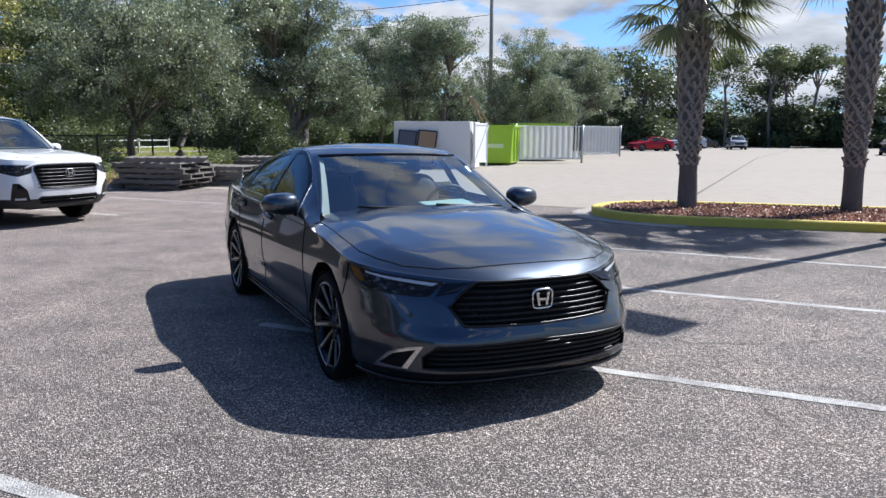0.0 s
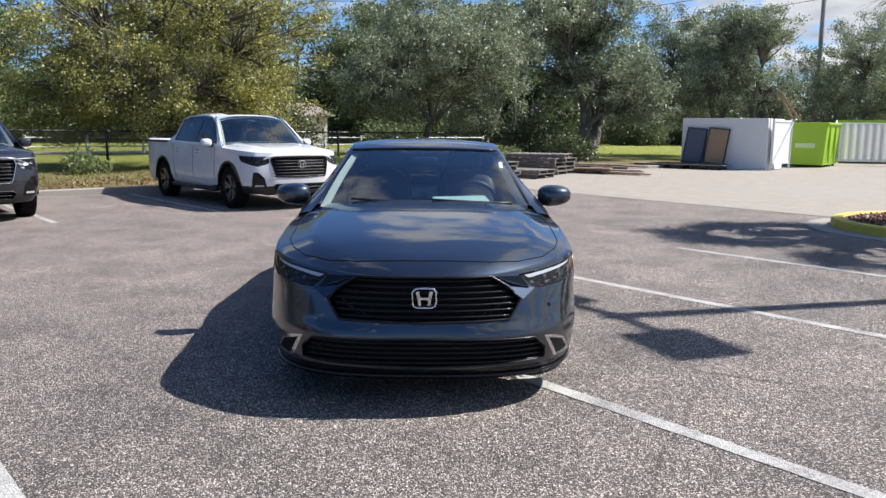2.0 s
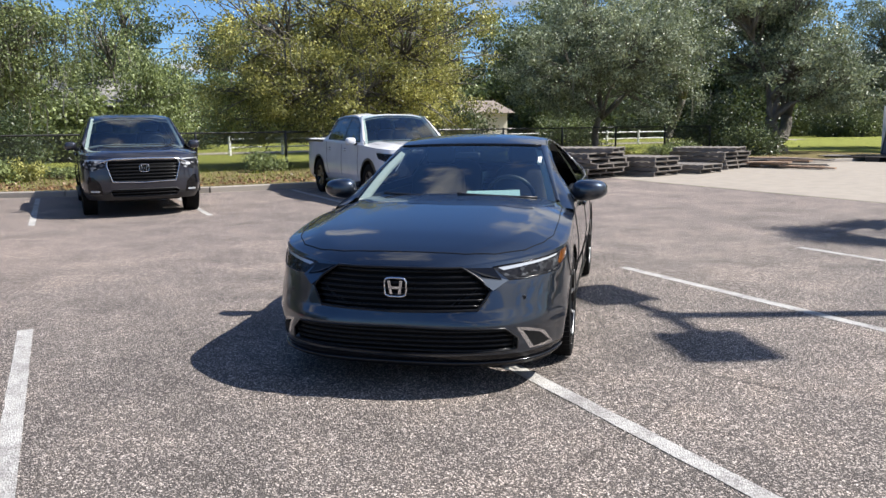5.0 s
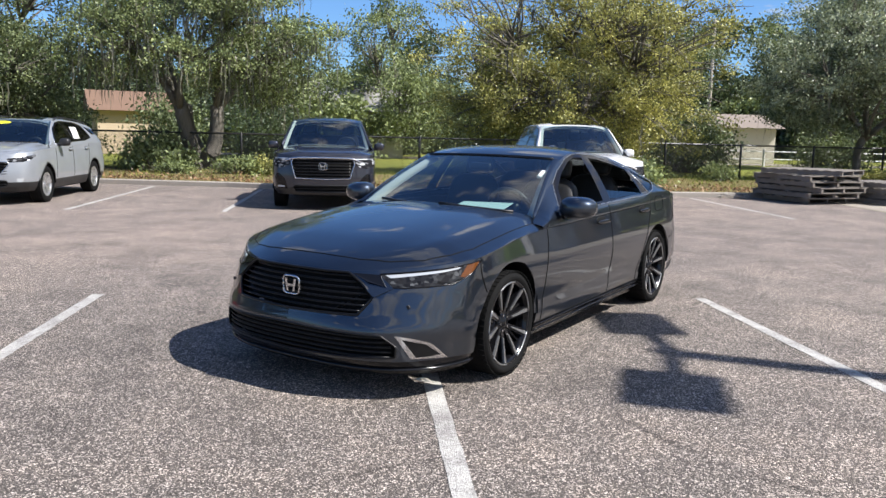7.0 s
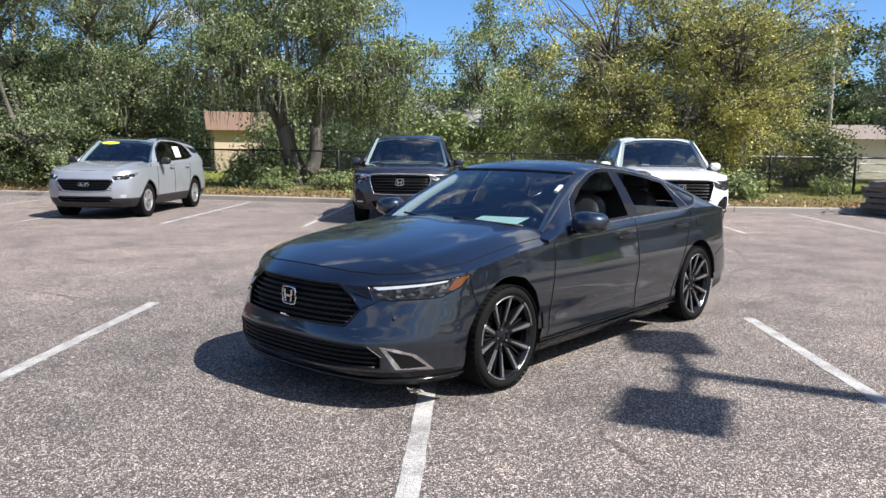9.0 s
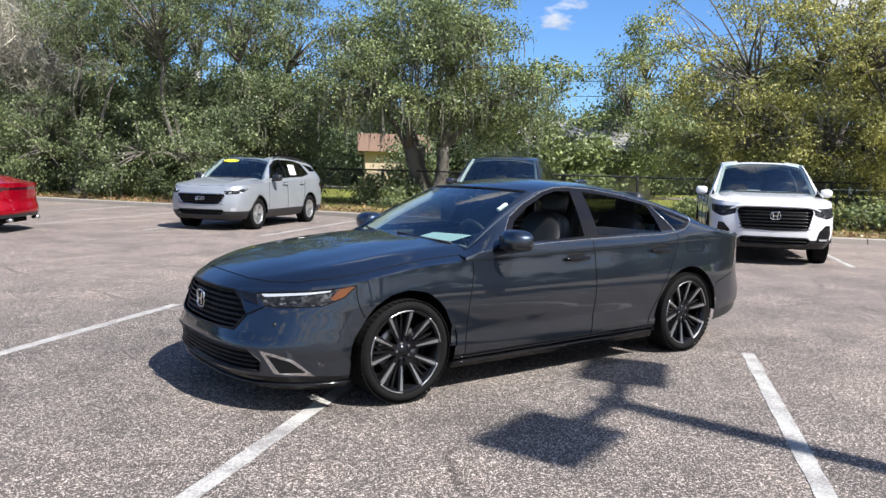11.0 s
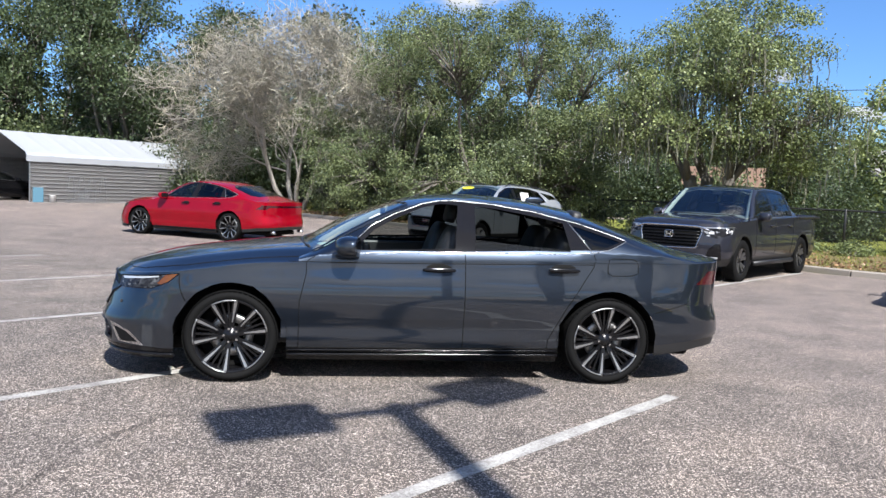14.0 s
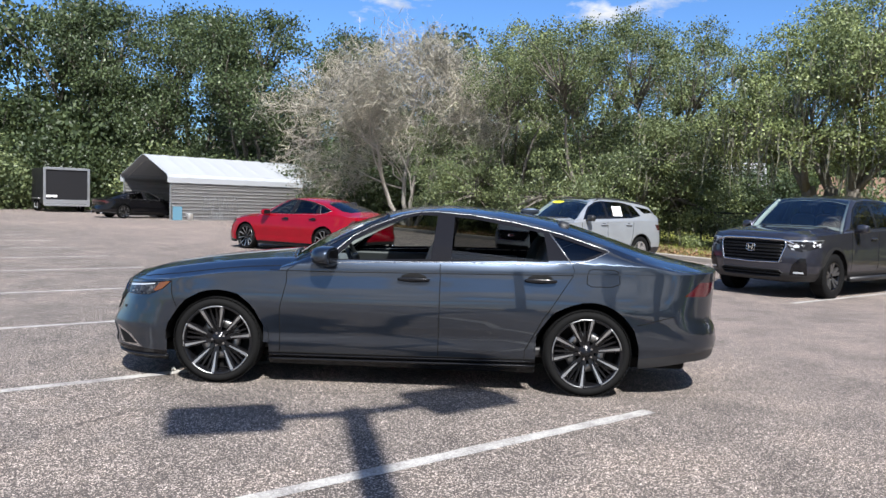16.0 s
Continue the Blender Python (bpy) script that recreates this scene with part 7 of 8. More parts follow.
def make_palm(seed, x, y, trunk_h, r, label):
    rng = random.Random(seed)
    root = thing("palm_tree", Matrix.Translation((x, y, 0.1)), label, "palm tree", "palms on the island")
    bm = bmesh.new()
    lean = Vector((rng.uniform(-0.03, 0.03), rng.uniform(-0.02, 0.02), 0))
    zs = steps(-0.1, trunk_h, 16)
    girth = Curve([(-0.2, r * 1.18), (0.2, r * 1.06), (0.9, r * 1.02), (1.9, r * 1.22), (2.6, r * 1.40), (trunk_h - 0.7, r * 1.44), (trunk_h + 0.2, r * 0.95)])
    add_tube(bm, [lean * z + Vector((0, 0, z)) for z in zs], [girth(z) * rng.uniform(0.96, 1.04) for z in zs], 18)
    part("trunk", bm, M_BARK_PALM_SHADE_GREY, root, smooth=True)
    # crossed leaf-boot stubs on the upper trunk
    bm = bmesh.new()
    z = 0.85
    k = 0
    while z < trunk_h:
        ring = 8
        for j in range(ring):
            a = 2 * math.pi * (j + 0.5 * (k % 2)) / ring + rng.uniform(-0.1, 0.1)
            c, s = math.cos(a), math.sin(a)
            rr = girth(z)
            for sg in (-1, 1):
                o, t = Vector((-s, c, 0)), Vector((c, s, 0))
                grow = (0.35 + 0.85 * min(1, z / trunk_h)) * rng.uniform(0.7, 1.2)
                base = lean * z + t * rr * 0.95 + Vector((0, 0, z)) + o * 0.075 * sg
                tip = base + t * (0.10 * grow) + Vector((0, 0, 0.33 * grow)) - o * 0.15 * sg
                w = o * 0.036 * min(1.0, 0.5 + grow * 0.6) + Vector((0, 0, 0.01))
                vs = [bm.verts.new(p) for p in (base - w, base + w, tip + w * 0.7, tip - w * 0.7, base - w - t * 0.03, base + w - t * 0.03, tip + w * 0.6 - t * 0.035, tip - w * 0.6 - t * 0.035)]
                for f in ((0, 1, 2, 3), (4, 7, 6, 5), (0, 3, 7, 4), (1, 5, 6, 2), (2, 6, 7, 3), (0, 4, 5, 1)):
                    bm.faces.new([vs[i] for i in f])
        z += 0.16
        k += 1
    bmesh.ops.recalc_face_normals(bm, faces=bm.faces)
    tagged(part("leaf_boot", bm, M_BARK_PALM, root, "crossed grey-brown leaf stubs"), kind="stuff")
    # fan fronds: a stalk and many narrow blades
    top = lean * trunk_h + Vector((0, 0, trunk_h + 0.1))
    for i in range(30):
        a = i * 2.39996
        el = radians(rng.uniform(-20, 75) if i % 3 else rng.uniform(-40, 0))
        d = Vector((math.cos(a) * math.cos(el), math.sin(a) * math.cos(el), math.sin(el)))
        ln = rng.uniform(0.75, 1.15)
        hub = top + d * ln + Vector((0, 0, -0.15))
        fr = bmesh.new()
        add_tube(fr, [top, top + d * ln * 0.5 + Vector((0, 0, 0.04)), hub], [0.03, 0.02, 0.012], 5)
        stalk = part("frond", fr, M_PALM, root)
        vs, fs = [], []
        side = d.cross(Vector((0, 0, 1))).normalized()
        for j in range(34):
            b = radians(-105 + 210 * j / 33)
            q = (d * math.cos(b) + side * math.sin(b)).normalized()
            bl = rng.uniform(0.75, 1.05) * (1.0 - 0.25 * abs(b) / 2)
            w = Vector((0, 0, 1)).cross(q).normalized() * 0.02
            droop = Vector((0, 0, -1))
            p1, p2 = hub + q * bl * 0.55 + droop * 0.05, hub + q * bl + droop * rng.uniform(0.12, 0.35)
            n0 = len(vs)
            vs.extend((hub - w * 0.4, hub + w * 0.4, p1 + w, p1 - w, p2))
            fs.extend(((n0, n0 + 1, n0 + 2, n0 + 3), (n0 + 3, n0 + 2, n0 + 4)))
        bl = mesh_object("blade_fan", vs, fs, M_PALM)
        bl.parent = stalk
    return root


make_palm(3, 4.8, 15.3, 3.95, 0.175, "cabbage palm with a rough cross-hatched trunk on the mulch bed")
make_palm(4, 7.75, 14.75, 5.3, 0.175, "taller cabbage palm with a rough cross-hatched trunk")

# ---- lot lamp whose shadow falls beside the car ----


def build_lot_lamp():
    base = Vector((7.15, 11.66, 0))
    root = thing("lot_lamp", Matrix.Translation(base), "tall square parking lot lamp with two box heads", "street lamp")
    H = 9.1
    part("concrete_foot", lathe_bm([(0.30, 0.0), (0.30, 0.6), (0.27, 0.64), (0.0, 0.64)], 20, "Z"), M_CURB, root)
    part("pole", box_bm((0, 0, H / 2 + 0.3), (0.15, 0.15, H - 0.6), 0.015), M_IRON, root)
    for f in ((0.698, -0.718), (-0.88, 0.48)):
        turn = Matrix.Rotation(math.atan2(f[1], f[0]), 4, "Z")
        arm = part("arm", box_bm((0.30, 0, H - 0.12), (0.50, 0.09, 0.10), 0.01, turn), M_IRON, root)
        part("lamp_head", box_bm((0.86, 0, H - 0.10), (0.74, 0.56, 0.18), 0.04, turn), M_IRON, arm)


build_lot_lamp()

# ---- pallets ----


def make_pallet():
    root = new("pallet")
    rng = random.Random(9)
    slat = box_bm((0, 0, 0), (0.10, 1.0, 0.02), 0.002)
    first = part("slat", slat, M_WOOD_GREY, root)
    spots = [(-0.55 + 1.10 * i / 7, 0.128) for i in range(8)] + [(-0.54, 0.012), (0, 0.012), (0.54, 0.012)]
    for i, (x, z) in enumerate(spots):
        o = first if i == 0 else first.copy()
        if i:
            scene.collection.objects.link(o)
        o.matrix_basis = Matrix.Translation((x + rng.uniform(-0.01, 0.01), rng.uniform(-0.01, 0.01), z)) @ Matrix.Rotation(rng.uniform(-0.01, 0.01), 4, "Z")
    st = part("stringer", box_bm((0, 0, 0.07), (1.2, 0.04, 0.09), 0.003), M_WOOD_GREY, root)
    st.matrix_basis = Matrix.Translation((0, 0, 0))
    for y in (-0.46, 0.46):
        o = st.copy()
        scene.collection.objects.link(o)
        o.matrix_basis = Matrix.Translation((0, y, 0))
    return root


def build_pallets():
    rng = random.Random(4)
    base = make_pallet()
    lab = "weathered grey wooden pallet on the pallet stack"
    n = 0
    for (x, y, count, sc) in ((-7.45, 20.95, 6, 1.28), (-6.30, 22.55, 4, 1.06), (-5.60, 24.30, 2, 1.0), (-5.95, 26.90, 5, 1.30)):
        for i in range(count):
            turn = -0.17 + rng.uniform(-0.07, 0.07) + (0.35 if i == count - 1 and count > 4 else 0.0)
            mtx = Matrix.Translation((x + rng.uniform(-0.08, 0.08), y + rng.uniform(-0.08, 0.08), i * 0.141)) @ Matrix.Rotation(turn, 4, "Z") @ Matrix.Diagonal((sc, sc, 1, 1))
            if n == 0:
                ob = base
                ob.matrix_world = mtx
            else:
                ob = copy_thing(base, mtx)
            tagged(ob, lab, "pallet", "stacked pallets")
            n += 1
    brown = simple("brown_board", (0.30, 0.20, 0.13), 0.85, grain=0.4, scale=6, bump=0.4)
    kinds = [from_bm("plank", box_bm((0, 0, 0.02), (2.2, 0.15, 0.035), 0.004), M_WOOD_GREY), from_bm("plank", box_bm((0, 0, 0.02), (1.7, 0.22, 0.045), 0.004), brown)]
    fresh = [True, True]
    for i in range(30):
        layer = i // 5
        x, y = -4.5 + rng.uniform(-1.5, 1.7) * (1 - 0.07 * layer), 28.3 + rng.uniform(-0.9, 0.9) * (1 - 0.08 * layer)
        mtx = Matrix.Translation((x, y, 0.006 + 0.052 * layer)) @ Matrix.Rotation(rng.uniform(-0.4, 0.7), 4, "Z") @ Matrix.Rotation(rng.uniform(-0.02, 0.02), 4, "Y")
        k = i % 2
        ob = kinds[k] if fresh[k] else copy_thing(kinds[k], mtx)
        fresh[k] = False
        ob.matrix_world = mtx
        tagged(ob, ("loose weathered plank on the heap of boards", "loose brown board on the heap of boards")[k], "plank", "loose planks")
    # dry sticks by the kerb
    for i in range(8):
        p = Vector((-8.9 + rng.uniform(-0.6, 0.6), 20.2 + rng.uniform(-0.5, 0.5), 0.03))
        d = Vector((rng.gauss(0, 1), rng.gauss(0, 1), 0)).normalized() * rng.uniform(0.5, 1.1)
        ob = from_bm("branch", tube_bm([p, p + d * 0.5 + Vector((0, 0, 0.08)), p + d], [0.02, 0.016, 0.006], 5), M_BARK_GREY)
        tagged(ob, "dry fallen branch beside the pallets", "branch", "fallen branches")


build_pallets()

# ---- refuse enclosure ----


def wall_between(name, a, b, h, t, mat, parent, z0=0.0, label=""):
    a, b = Vector((*a, 0)), Vector((*b, 0))
    mid, dr = (a + b) / 2, (b - a)
    m = Matrix.Translation(mid + Vector((0, 0, z0 + h / 2))) @ Matrix.Rotation(math.atan2(dr.y, dr.x), 4, "Z")
    return part(name, box_bm((0, 0, 0), (dr.length, t, h), 0.012, m), mat, parent, label)


def build_enclosure():
    root = thing("refuse_enclosure", Matrix(), "white walled refuse enclosure with open gates", "enclosure")
    stucco = simple("white_stucco", (0.70, 0.69, 0.66), 0.85, grain=0.08, scale=5, bump=0.2)
    a, b = Vector((-2.2, 34.9)), Vector((1.15, 34.25))
    back = Vector((0.42, 2.4))
    wall_between("front_wall", a, b, 2.05, 0.2, stucco, root)
    wall_between("side_wall", b + Vector((-0.05, 0.12)), b + back, 2.05, 0.2, stucco, root)
    wall_between("side_wall", a + Vector((0.1, 0.12)), a + back, 2.05, 0.2, stucco, root)
    wall_between("back_wall", a + back, b + back, 2.05, 0.2, stucco, root)
    # open gate leaf with a brace
    g0, g1 = Vector((1.32, 34.25)), Vector((1.95, 35.75))
    gate = part("gate", box_bm((0, 0, 0), (0.01, 0.01, 0.01)), M_WHITE_PANEL, root)
    for z in (0.25, 1.9):
        wall_between("gate_rail", g0, g1, 0.09, 0.06, M_WHITE_PANEL, gate, z)
    for p in (g0, g1):
        part("gate_post", box_bm((p.x, p.y, 1.05), (0.09, 0.09, 2.0), 0.01), M_WHITE_PANEL, gate)
    wall_between("gate_panel", g0, g1, 1.6, 0.02, M_WHITE_PANEL, gate, 0.3)
    part("gate_brace", tube_bm([(g0.x + 0.06, g0.y, 0.3), (g1.x + 0.06, g1.y, 1.9)], 0.035, 6), M_WHITE_PANEL, gate)
    # corrugated gates beyond
    corr = thing("corrugated_gate", Matrix(), "pale grey corrugated metal gate with posts", "gate", "corrugated gates")
    for (p, q, h) in (((3.75, 41.0), (7.5, 42.6), 1.95), ((9.4, 53.5), (12.6, 56.2), 2.1)):
        p, q = Vector(p), Vector(q)
        n = 46
        bm = bmesh.new()
        dr = (q - p) / n
        s = Vector((-dr.y, dr.x)).normalized()
        cols = []
        for i in range(n + 1):
            o = p + dr * i + s * (0.035 if i % 4 in (1, 2) else -0.0)
            cols.append([bm.verts.new((o.x, o.y, 0.2)), bm.verts.new((o.x, o.y, h))])
        for c0, c1 in zip(cols, cols[1:]):
            bm.faces.new((c0[0], c1[0], c1[1], c0[1]))
        r = bmesh.ops.solidify(bm, geom=bm.faces[:], thickness=0.01)
        part("sheet", bm, M_WHITE_PANEL, corr)
        for e in (p, q):
            part("post", tube_bm([(e.x, e.y, 0), (e.x, e.y, h + 0.1)], 0.06, 10), M_STEEL, corr, smooth=True)
        for z in (0.25, h - 0.03):
            wall_between("rail", p, q, 0.06, 0.05, M_WHITE_PANEL, corr, z)
    for i in range(3):
        part("black_strip", box_bm((7.0 + 0.18 * i, 42.28 + 0.08 * i, 1.3), (0.06, 0.06, 1.3), 0.01), M_SATIN_BLACK, corr)
    # green skip
    green = simple("lime_green_paint", (0.30, 0.48, 0.015), 0.45, grain=0.15, scale=4)
    skip = thing("dumpster", Matrix.Translation((2.9, 40.2, 0)) @ Matrix.Rotation(radians(-12), 4, "Z"), "lime green steel dumpster behind the white wall", "dumpster")
    bm = bmesh.new()
    add_box(bm, (0, 0, 1.0), (1.7, 3.6, 1.8), 0.03)
    for v in bm.verts:
        if v.co.z < 0.4:
            v.co.x *= 0.9
    part("bin", bm, green, skip)
    part("rim", box_bm((0, 0, 1.9), (1.84, 3.74, 0.10), 0.02), green, skip)
    for y in (-1.2, 0, 1.2):
        part("rib", box_bm((-0.86, y, 1.0), (0.08, 0.1, 1.6), 0.01), green, skip)
        part("rib", box_bm((0.86, y, 1.0), (0.08, 0.1, 1.6), 0.01), green, skip)
    part("sign_bar", box_bm((0, -1.83, 0.95), (0.8, 0.02, 0.2), 0.004), simple("pale_green_sign", (0.55, 0.68, 0.35), 0.5), skip, "pale sign panel with unreadable writing")
    for x0, an in ((-0.3, 0.5), (-0.1, 0.62)):
        part("board", box_bm((0, 0, 0), (0.10, 0.04, 2.0), 0.004, Matrix.Translation((x0 - 0.7, -1.0, 2.5)) @ Matrix.Rotation(-an, 4, "Y")), simple("raw_timber", (0.30, 0.20, 0.12), 0.8, grain=0.2), skip, "brown board sticking out")
    bin2 = thing("dumpster", Matrix.Translation((5.6, 46.5, 0)), "second lime green dumpster behind the gates", "dumpster")
    part("bin", box_bm((0, 0, 1.1), (3.2, 1.8, 2.0), 0.04), green, bin2)
    part("rim", box_bm((0, 0, 2.1), (3.34, 1.94, 0.1), 0.02), green, bin2)
    # panels leaning on the wall
    wd, wn = Vector((0.982, -0.19, 0)), Vector((-0.19, -0.982, 0))
    corner = Vector((a.x, a.y, 0))
    turn = Matrix.Rotation(math.atan2(-0.65, 3.35), 4, "Z")
    for (x, w, mat, lab) in ((0.62, 0.84, simple("grey_board", (0.10, 0.105, 0.125), 0.6), "dark grey panel leaning on the white wall"), (1.52, 0.86, simple("fibre_board", (0.36, 0.23, 0.13), 0.7, grain=0.15, scale=3), "brown fibre board panel in a dark frame leaning on the wall")):
        m = Matrix.Translation(corner + wd * x + wn * 0.34 + Vector((0, 0, 0.93))) @ turn @ Matrix.Rotation(radians(-11), 4, "X") @ Matrix.Rotation(radians(5), 4, "Y")
        th = thing("leaning_panel", m, lab, "panel", "leaning panels")
        part("board", box_bm((0, 0, 0), (w - 0.1, 0.03, 1.42), 0.003), mat, th)
        for sx in (-1, 1):
            part("edge", box_bm((sx * (w / 2 - 0.03), 0, 0), (0.05, 0.05, 1.48), 0.004), M_SATIN_BLACK, th)
            part("edge", box_bm((0, 0, sx * 0.715), (w - 0.11, 0.05, 0.05), 0.004), M_SATIN_BLACK, th)
    low = thing("low_platform", Matrix.Translation(corner + wd * 0.25 + wn * 0.95) @ turn, "low timber platform of flat boards on dark bearers", "platform")
    for i in range(6):
        part("board", box_bm((0, -0.5 + 0.2 * i, 0.185), (3.9, 0.185, 0.03), 0.004), M_WOOD_GREY, low)
    for x in (-1.5, 0.0, 1.5):
        part("bearer", box_bm((x, 0, 0.085), (0.5, 1.05, 0.17), 0.01), M_SATIN_BLACK, low)
    part("dark_panel", box_bm((0.5, -0.05, 0.225), (2.6, 0.85, 0.04), 0.006), M_SATIN_BLACK, low)

build_enclosure()

# ---- metal shelter, trailer, far vehicles ----


def build_carport():
    a, w = Vector((-0.962, 0.27, 0)), Vector((-0.27, -0.962, 0))
    o = Vector((-23.4, -20.75, 0))
    L, W, e, r = 11.0, 5.2, 2.12, 3.35
    root = thing("metal_shelter", Matrix(), "grey corrugated metal carport with a pale roof", "carport")
    wallm = simple("grey_ribbed_steel", (0.34, 0.335, 0.33), 0.5, 0.3, grain=0.08, scale=3)
    roofm = simple("pale_roof_steel", (0.46, 0.48, 0.51), 0.45, 0.3, grain=0.06, scale=3)

    def ribbed(p, q, z0, z1, name):
        bm = bmesh.new()
        n = 12
        s = (q - p).cross(Vector((0, 0, 1))).normalized()
        rows = []
        for i in range(n * 4 + 1):
            z = z0 + (z1 - z0) * i / (n * 4)
            off = s * (0.03 if i % 4 == 0 else 0.0)
            rows.append([bm.verts.new(p + off + Vector((0, 0, z))), bm.verts.new(q + off + Vector((0, 0, z)))])
        for r0, r1 in zip(rows, rows[1:]):
            bm.faces.new((r0[0], r0[1], r1[1], r1[0]))
        bmesh.ops.solidify(bm, geom=bm.faces[:], thickness=0.02)
        part(name, bm, wallm, root)
    ribbed(o, o + a * L, 0, e, "side_wall")
    ribbed(o + w * W, o + w * W + a * L, 0, e, "side_wall")
    ribbed(o + a * L, o + a * L + w * W, 0, e, "back_wall")
    for sg in (0, 1):
        bm = bmesh.new()
        prof = [(0 if not sg else W, e - 0.22), (0 if not sg else W, e + 0.05), (0.10 if not sg else W - 0.1, e + 0.2), (W / 2, r)]
        rows = []
        n = 40
        for i in range(n + 1):
            up = 0.02 if i % 4 == 0 else 0
            rows.append([bm.verts.new(o - w * 0.06 * (1 if not sg else -1) + a * (L + 0.5) * i / n - a * 0.25 + w * p + Vector((0, 0, z + up))) for p, z in prof])
        for r0, r1 in zip(rows, rows[1:]):
            for j in range(3):
                bm.faces.new((r0[j], r0[j + 1], r1[j + 1], r1[j]))
        bmesh.ops.recalc_face_normals(bm, faces=bm.faces)
        bmesh.ops.solidify(bm, geom=bm.faces[:], thickness=0.02)
        part("roof_sheet", bm, roofm, root)
    for p in (o, o + w * W, o + w * (W / 2)):
        h = e if p != o + w * (W / 2) else r
        if h == e:
            part("post", tube_bm([p - a * 0.05, p - a * 0.05 + Vector((0, 0, h))], 0.04, 8), M_STEEL, root)
    for i in range(4):
        q = o + a * (0.1 + i * 3.0)
        part("rafter", tube_bm([q + Vector((0, 0, e)), q + w * (W / 2) + Vector((0, 0, r - 0.04)), q + w * W + Vector((0, 0, e))], 0.03, 6), M_STEEL, root)
    # gable above the back wall
    bm = bmesh.new()
    bm.faces.new([bm.verts.new(p) for p in (o + a * L + Vector((0, 0, e)), o + a * L + w * W + Vector((0, 0, e)), o + a * L + w * (W / 2) + Vector((0, 0, r)))])
    bmesh.ops.solidify(bm, geom=bm.faces[:], thickness=0.02)
    part("gable", bm, wallm, root)
    # blue post cover, bucket and a rack of carts by the wall
    front = -w
    cover = from_bm("blue_board", box_bm((0, 0, 0.35), (0.5, 0.05, 0.7), 0.006), simple("blue_board_paint", (0.10, 0.22, 0.30), 0.6))
    cover.matrix_world = Matrix.Translation(o + a * 0.3 + front * 0.08) @ Matrix.Rotation(math.atan2(a.y, a.x), 4, "Z")
    tagged(cover, "faded blue board against the shelter wall", "board")
    bucket = from_bm("bucket", lathe_bm([(0.0, 0.0), (0.13, 0.0), (0.16, 0.34), (0.17, 0.35), (0.15, 0.35), (0.12, 0.02), (0.0, 0.02)], 20, "Z"), M_WHITE_PANEL, True)
    bucket.matrix_world = Matrix.Translation(o + a * 0.85 + front * 0.35)
    tagged(bucket, "white plastic bucket by the shelter wall", "bucket")
    rack = thing("cart_rack", Matrix.Translation(o + a * 1.6 + front * 0.5) @ Matrix.Rotation(math.atan2(a.y, a.x), 4, "Z"), "pale metal rack of tubes beside the shelter", "rack")
    for x in (-0.1, 0.45, 1.0, 1.6):
        part("upright", tube_bm([(x, 0, 0), (x, 0, 0.62), (x + 0.12, 0.05, 1.25), (x + 0.30, 0.05, 1.27), (x + 0.36, 0.0, 0.62), (x + 0.36, 0, 0)], 0.016, 6), M_STEEL, rack)
        part("foot", tube_bm([(x, -0.3, 0.03), (x, 0.3, 0.03)], 0.022, 6), M_STEEL, rack)
    for z in (0.14, 0.58):
        part("cross_tube", tube_bm([(-0.15, 0, z), (1.7, 0, z)], 0.018, 6), M_STEEL, rack)
    for i in range(14):
        part("wire", tube_bm([(0.45 + 0.045 * i, 0, 0.1), (0.45 + 0.045 * i, 0, 0.5)], 0.008, 4), M_STEEL, rack)


build_carport()


def build_trailer():
    m = Matrix.Translation((-26.0, -32.2, 0)) @ Matrix.Rotation(radians(154), 4, "Z")
    root = thing("cargo_trailer", m, "dark enclosed cargo trailer with a silver frame", "trailer")
    part("box", box_bm((0, 2.0, 1.55), (2.5, 4.2, 2.15), 0.04), simple("trailer_skin", (0.014, 0.014, 0.016), 0.5, grain=0.1, scale=2, spec=0.2), root)
    for x in (-1.22, 1.22):
        part("corner_post", box_bm((x, -0.13, 1.55), (0.14, 0.08, 2.2), 0.01), M_STEEL, root)
    for z, h in ((0.62, 0.24), (2.6, 0.14)):
        part("frame_rail", box_bm((0, -0.13, z), (2.34, 0.08, h), 0.01), M_STEEL, root)
    part("bumper", box_bm((0, -0.2, 0.42), (2.5, 0.12, 0.12), 0.01), M_STEEL, root)
    for x in (-0.75, -0.5):
        part("sticker", box_bm((x - 0.2, -0.112, 0.95), (0.35, 0.012, 0.14), 0.001), M_WHITE_PANEL, root, "white sticker with unreadable writing")
    for x in (-1.22, 1.22):
        for y in (1.7, 2.6):
            wh = make_wheel(root, x, y, 0.34, 0.34, 0.2, 0.2, "silver", 1)
            wh.matrix_basis = Matrix.Translation((x, y, 0.34)) @ Matrix.Rotation(math.pi / 2 * (-1 if x > 0 else 1), 4, "Z")
    part("fender", box_bm((-1.3, 2.1, 0.78), (0.16, 1.9, 0.05), 0.01), M_STEEL, root)


build_trailer()
for src, x, y, a, lab in ((red_car, 20.3, 77.5, 200, "dark red saloon parked far across the yard"), (black_car, 33.0, 100.0, 30, "black saloon parked far across the yard"), (suv, 33.9, 91.0, -102, "pale crossover parked far across the yard"),
                          (black_car, 29.5, 97.0, 10, "black saloon parked far across the yard"), (black_car, 38.8, 68.0, 60, "black car at the edge of the yard"), (red_car, -23.2, -40.5, 100, "dark red car parked beyond the trailer"), (suv, 24.5, 80.5, 195, "silver crossover parked behind the red car")):
    c = copy_thing(src, Matrix.Translation((x, y, 0)) @ Matrix.Rotation(radians(a), 4, "Z"))
    tagged(c, lab, "car", "far parked cars")

# ---- houses, road and rails beyond the lawn ----


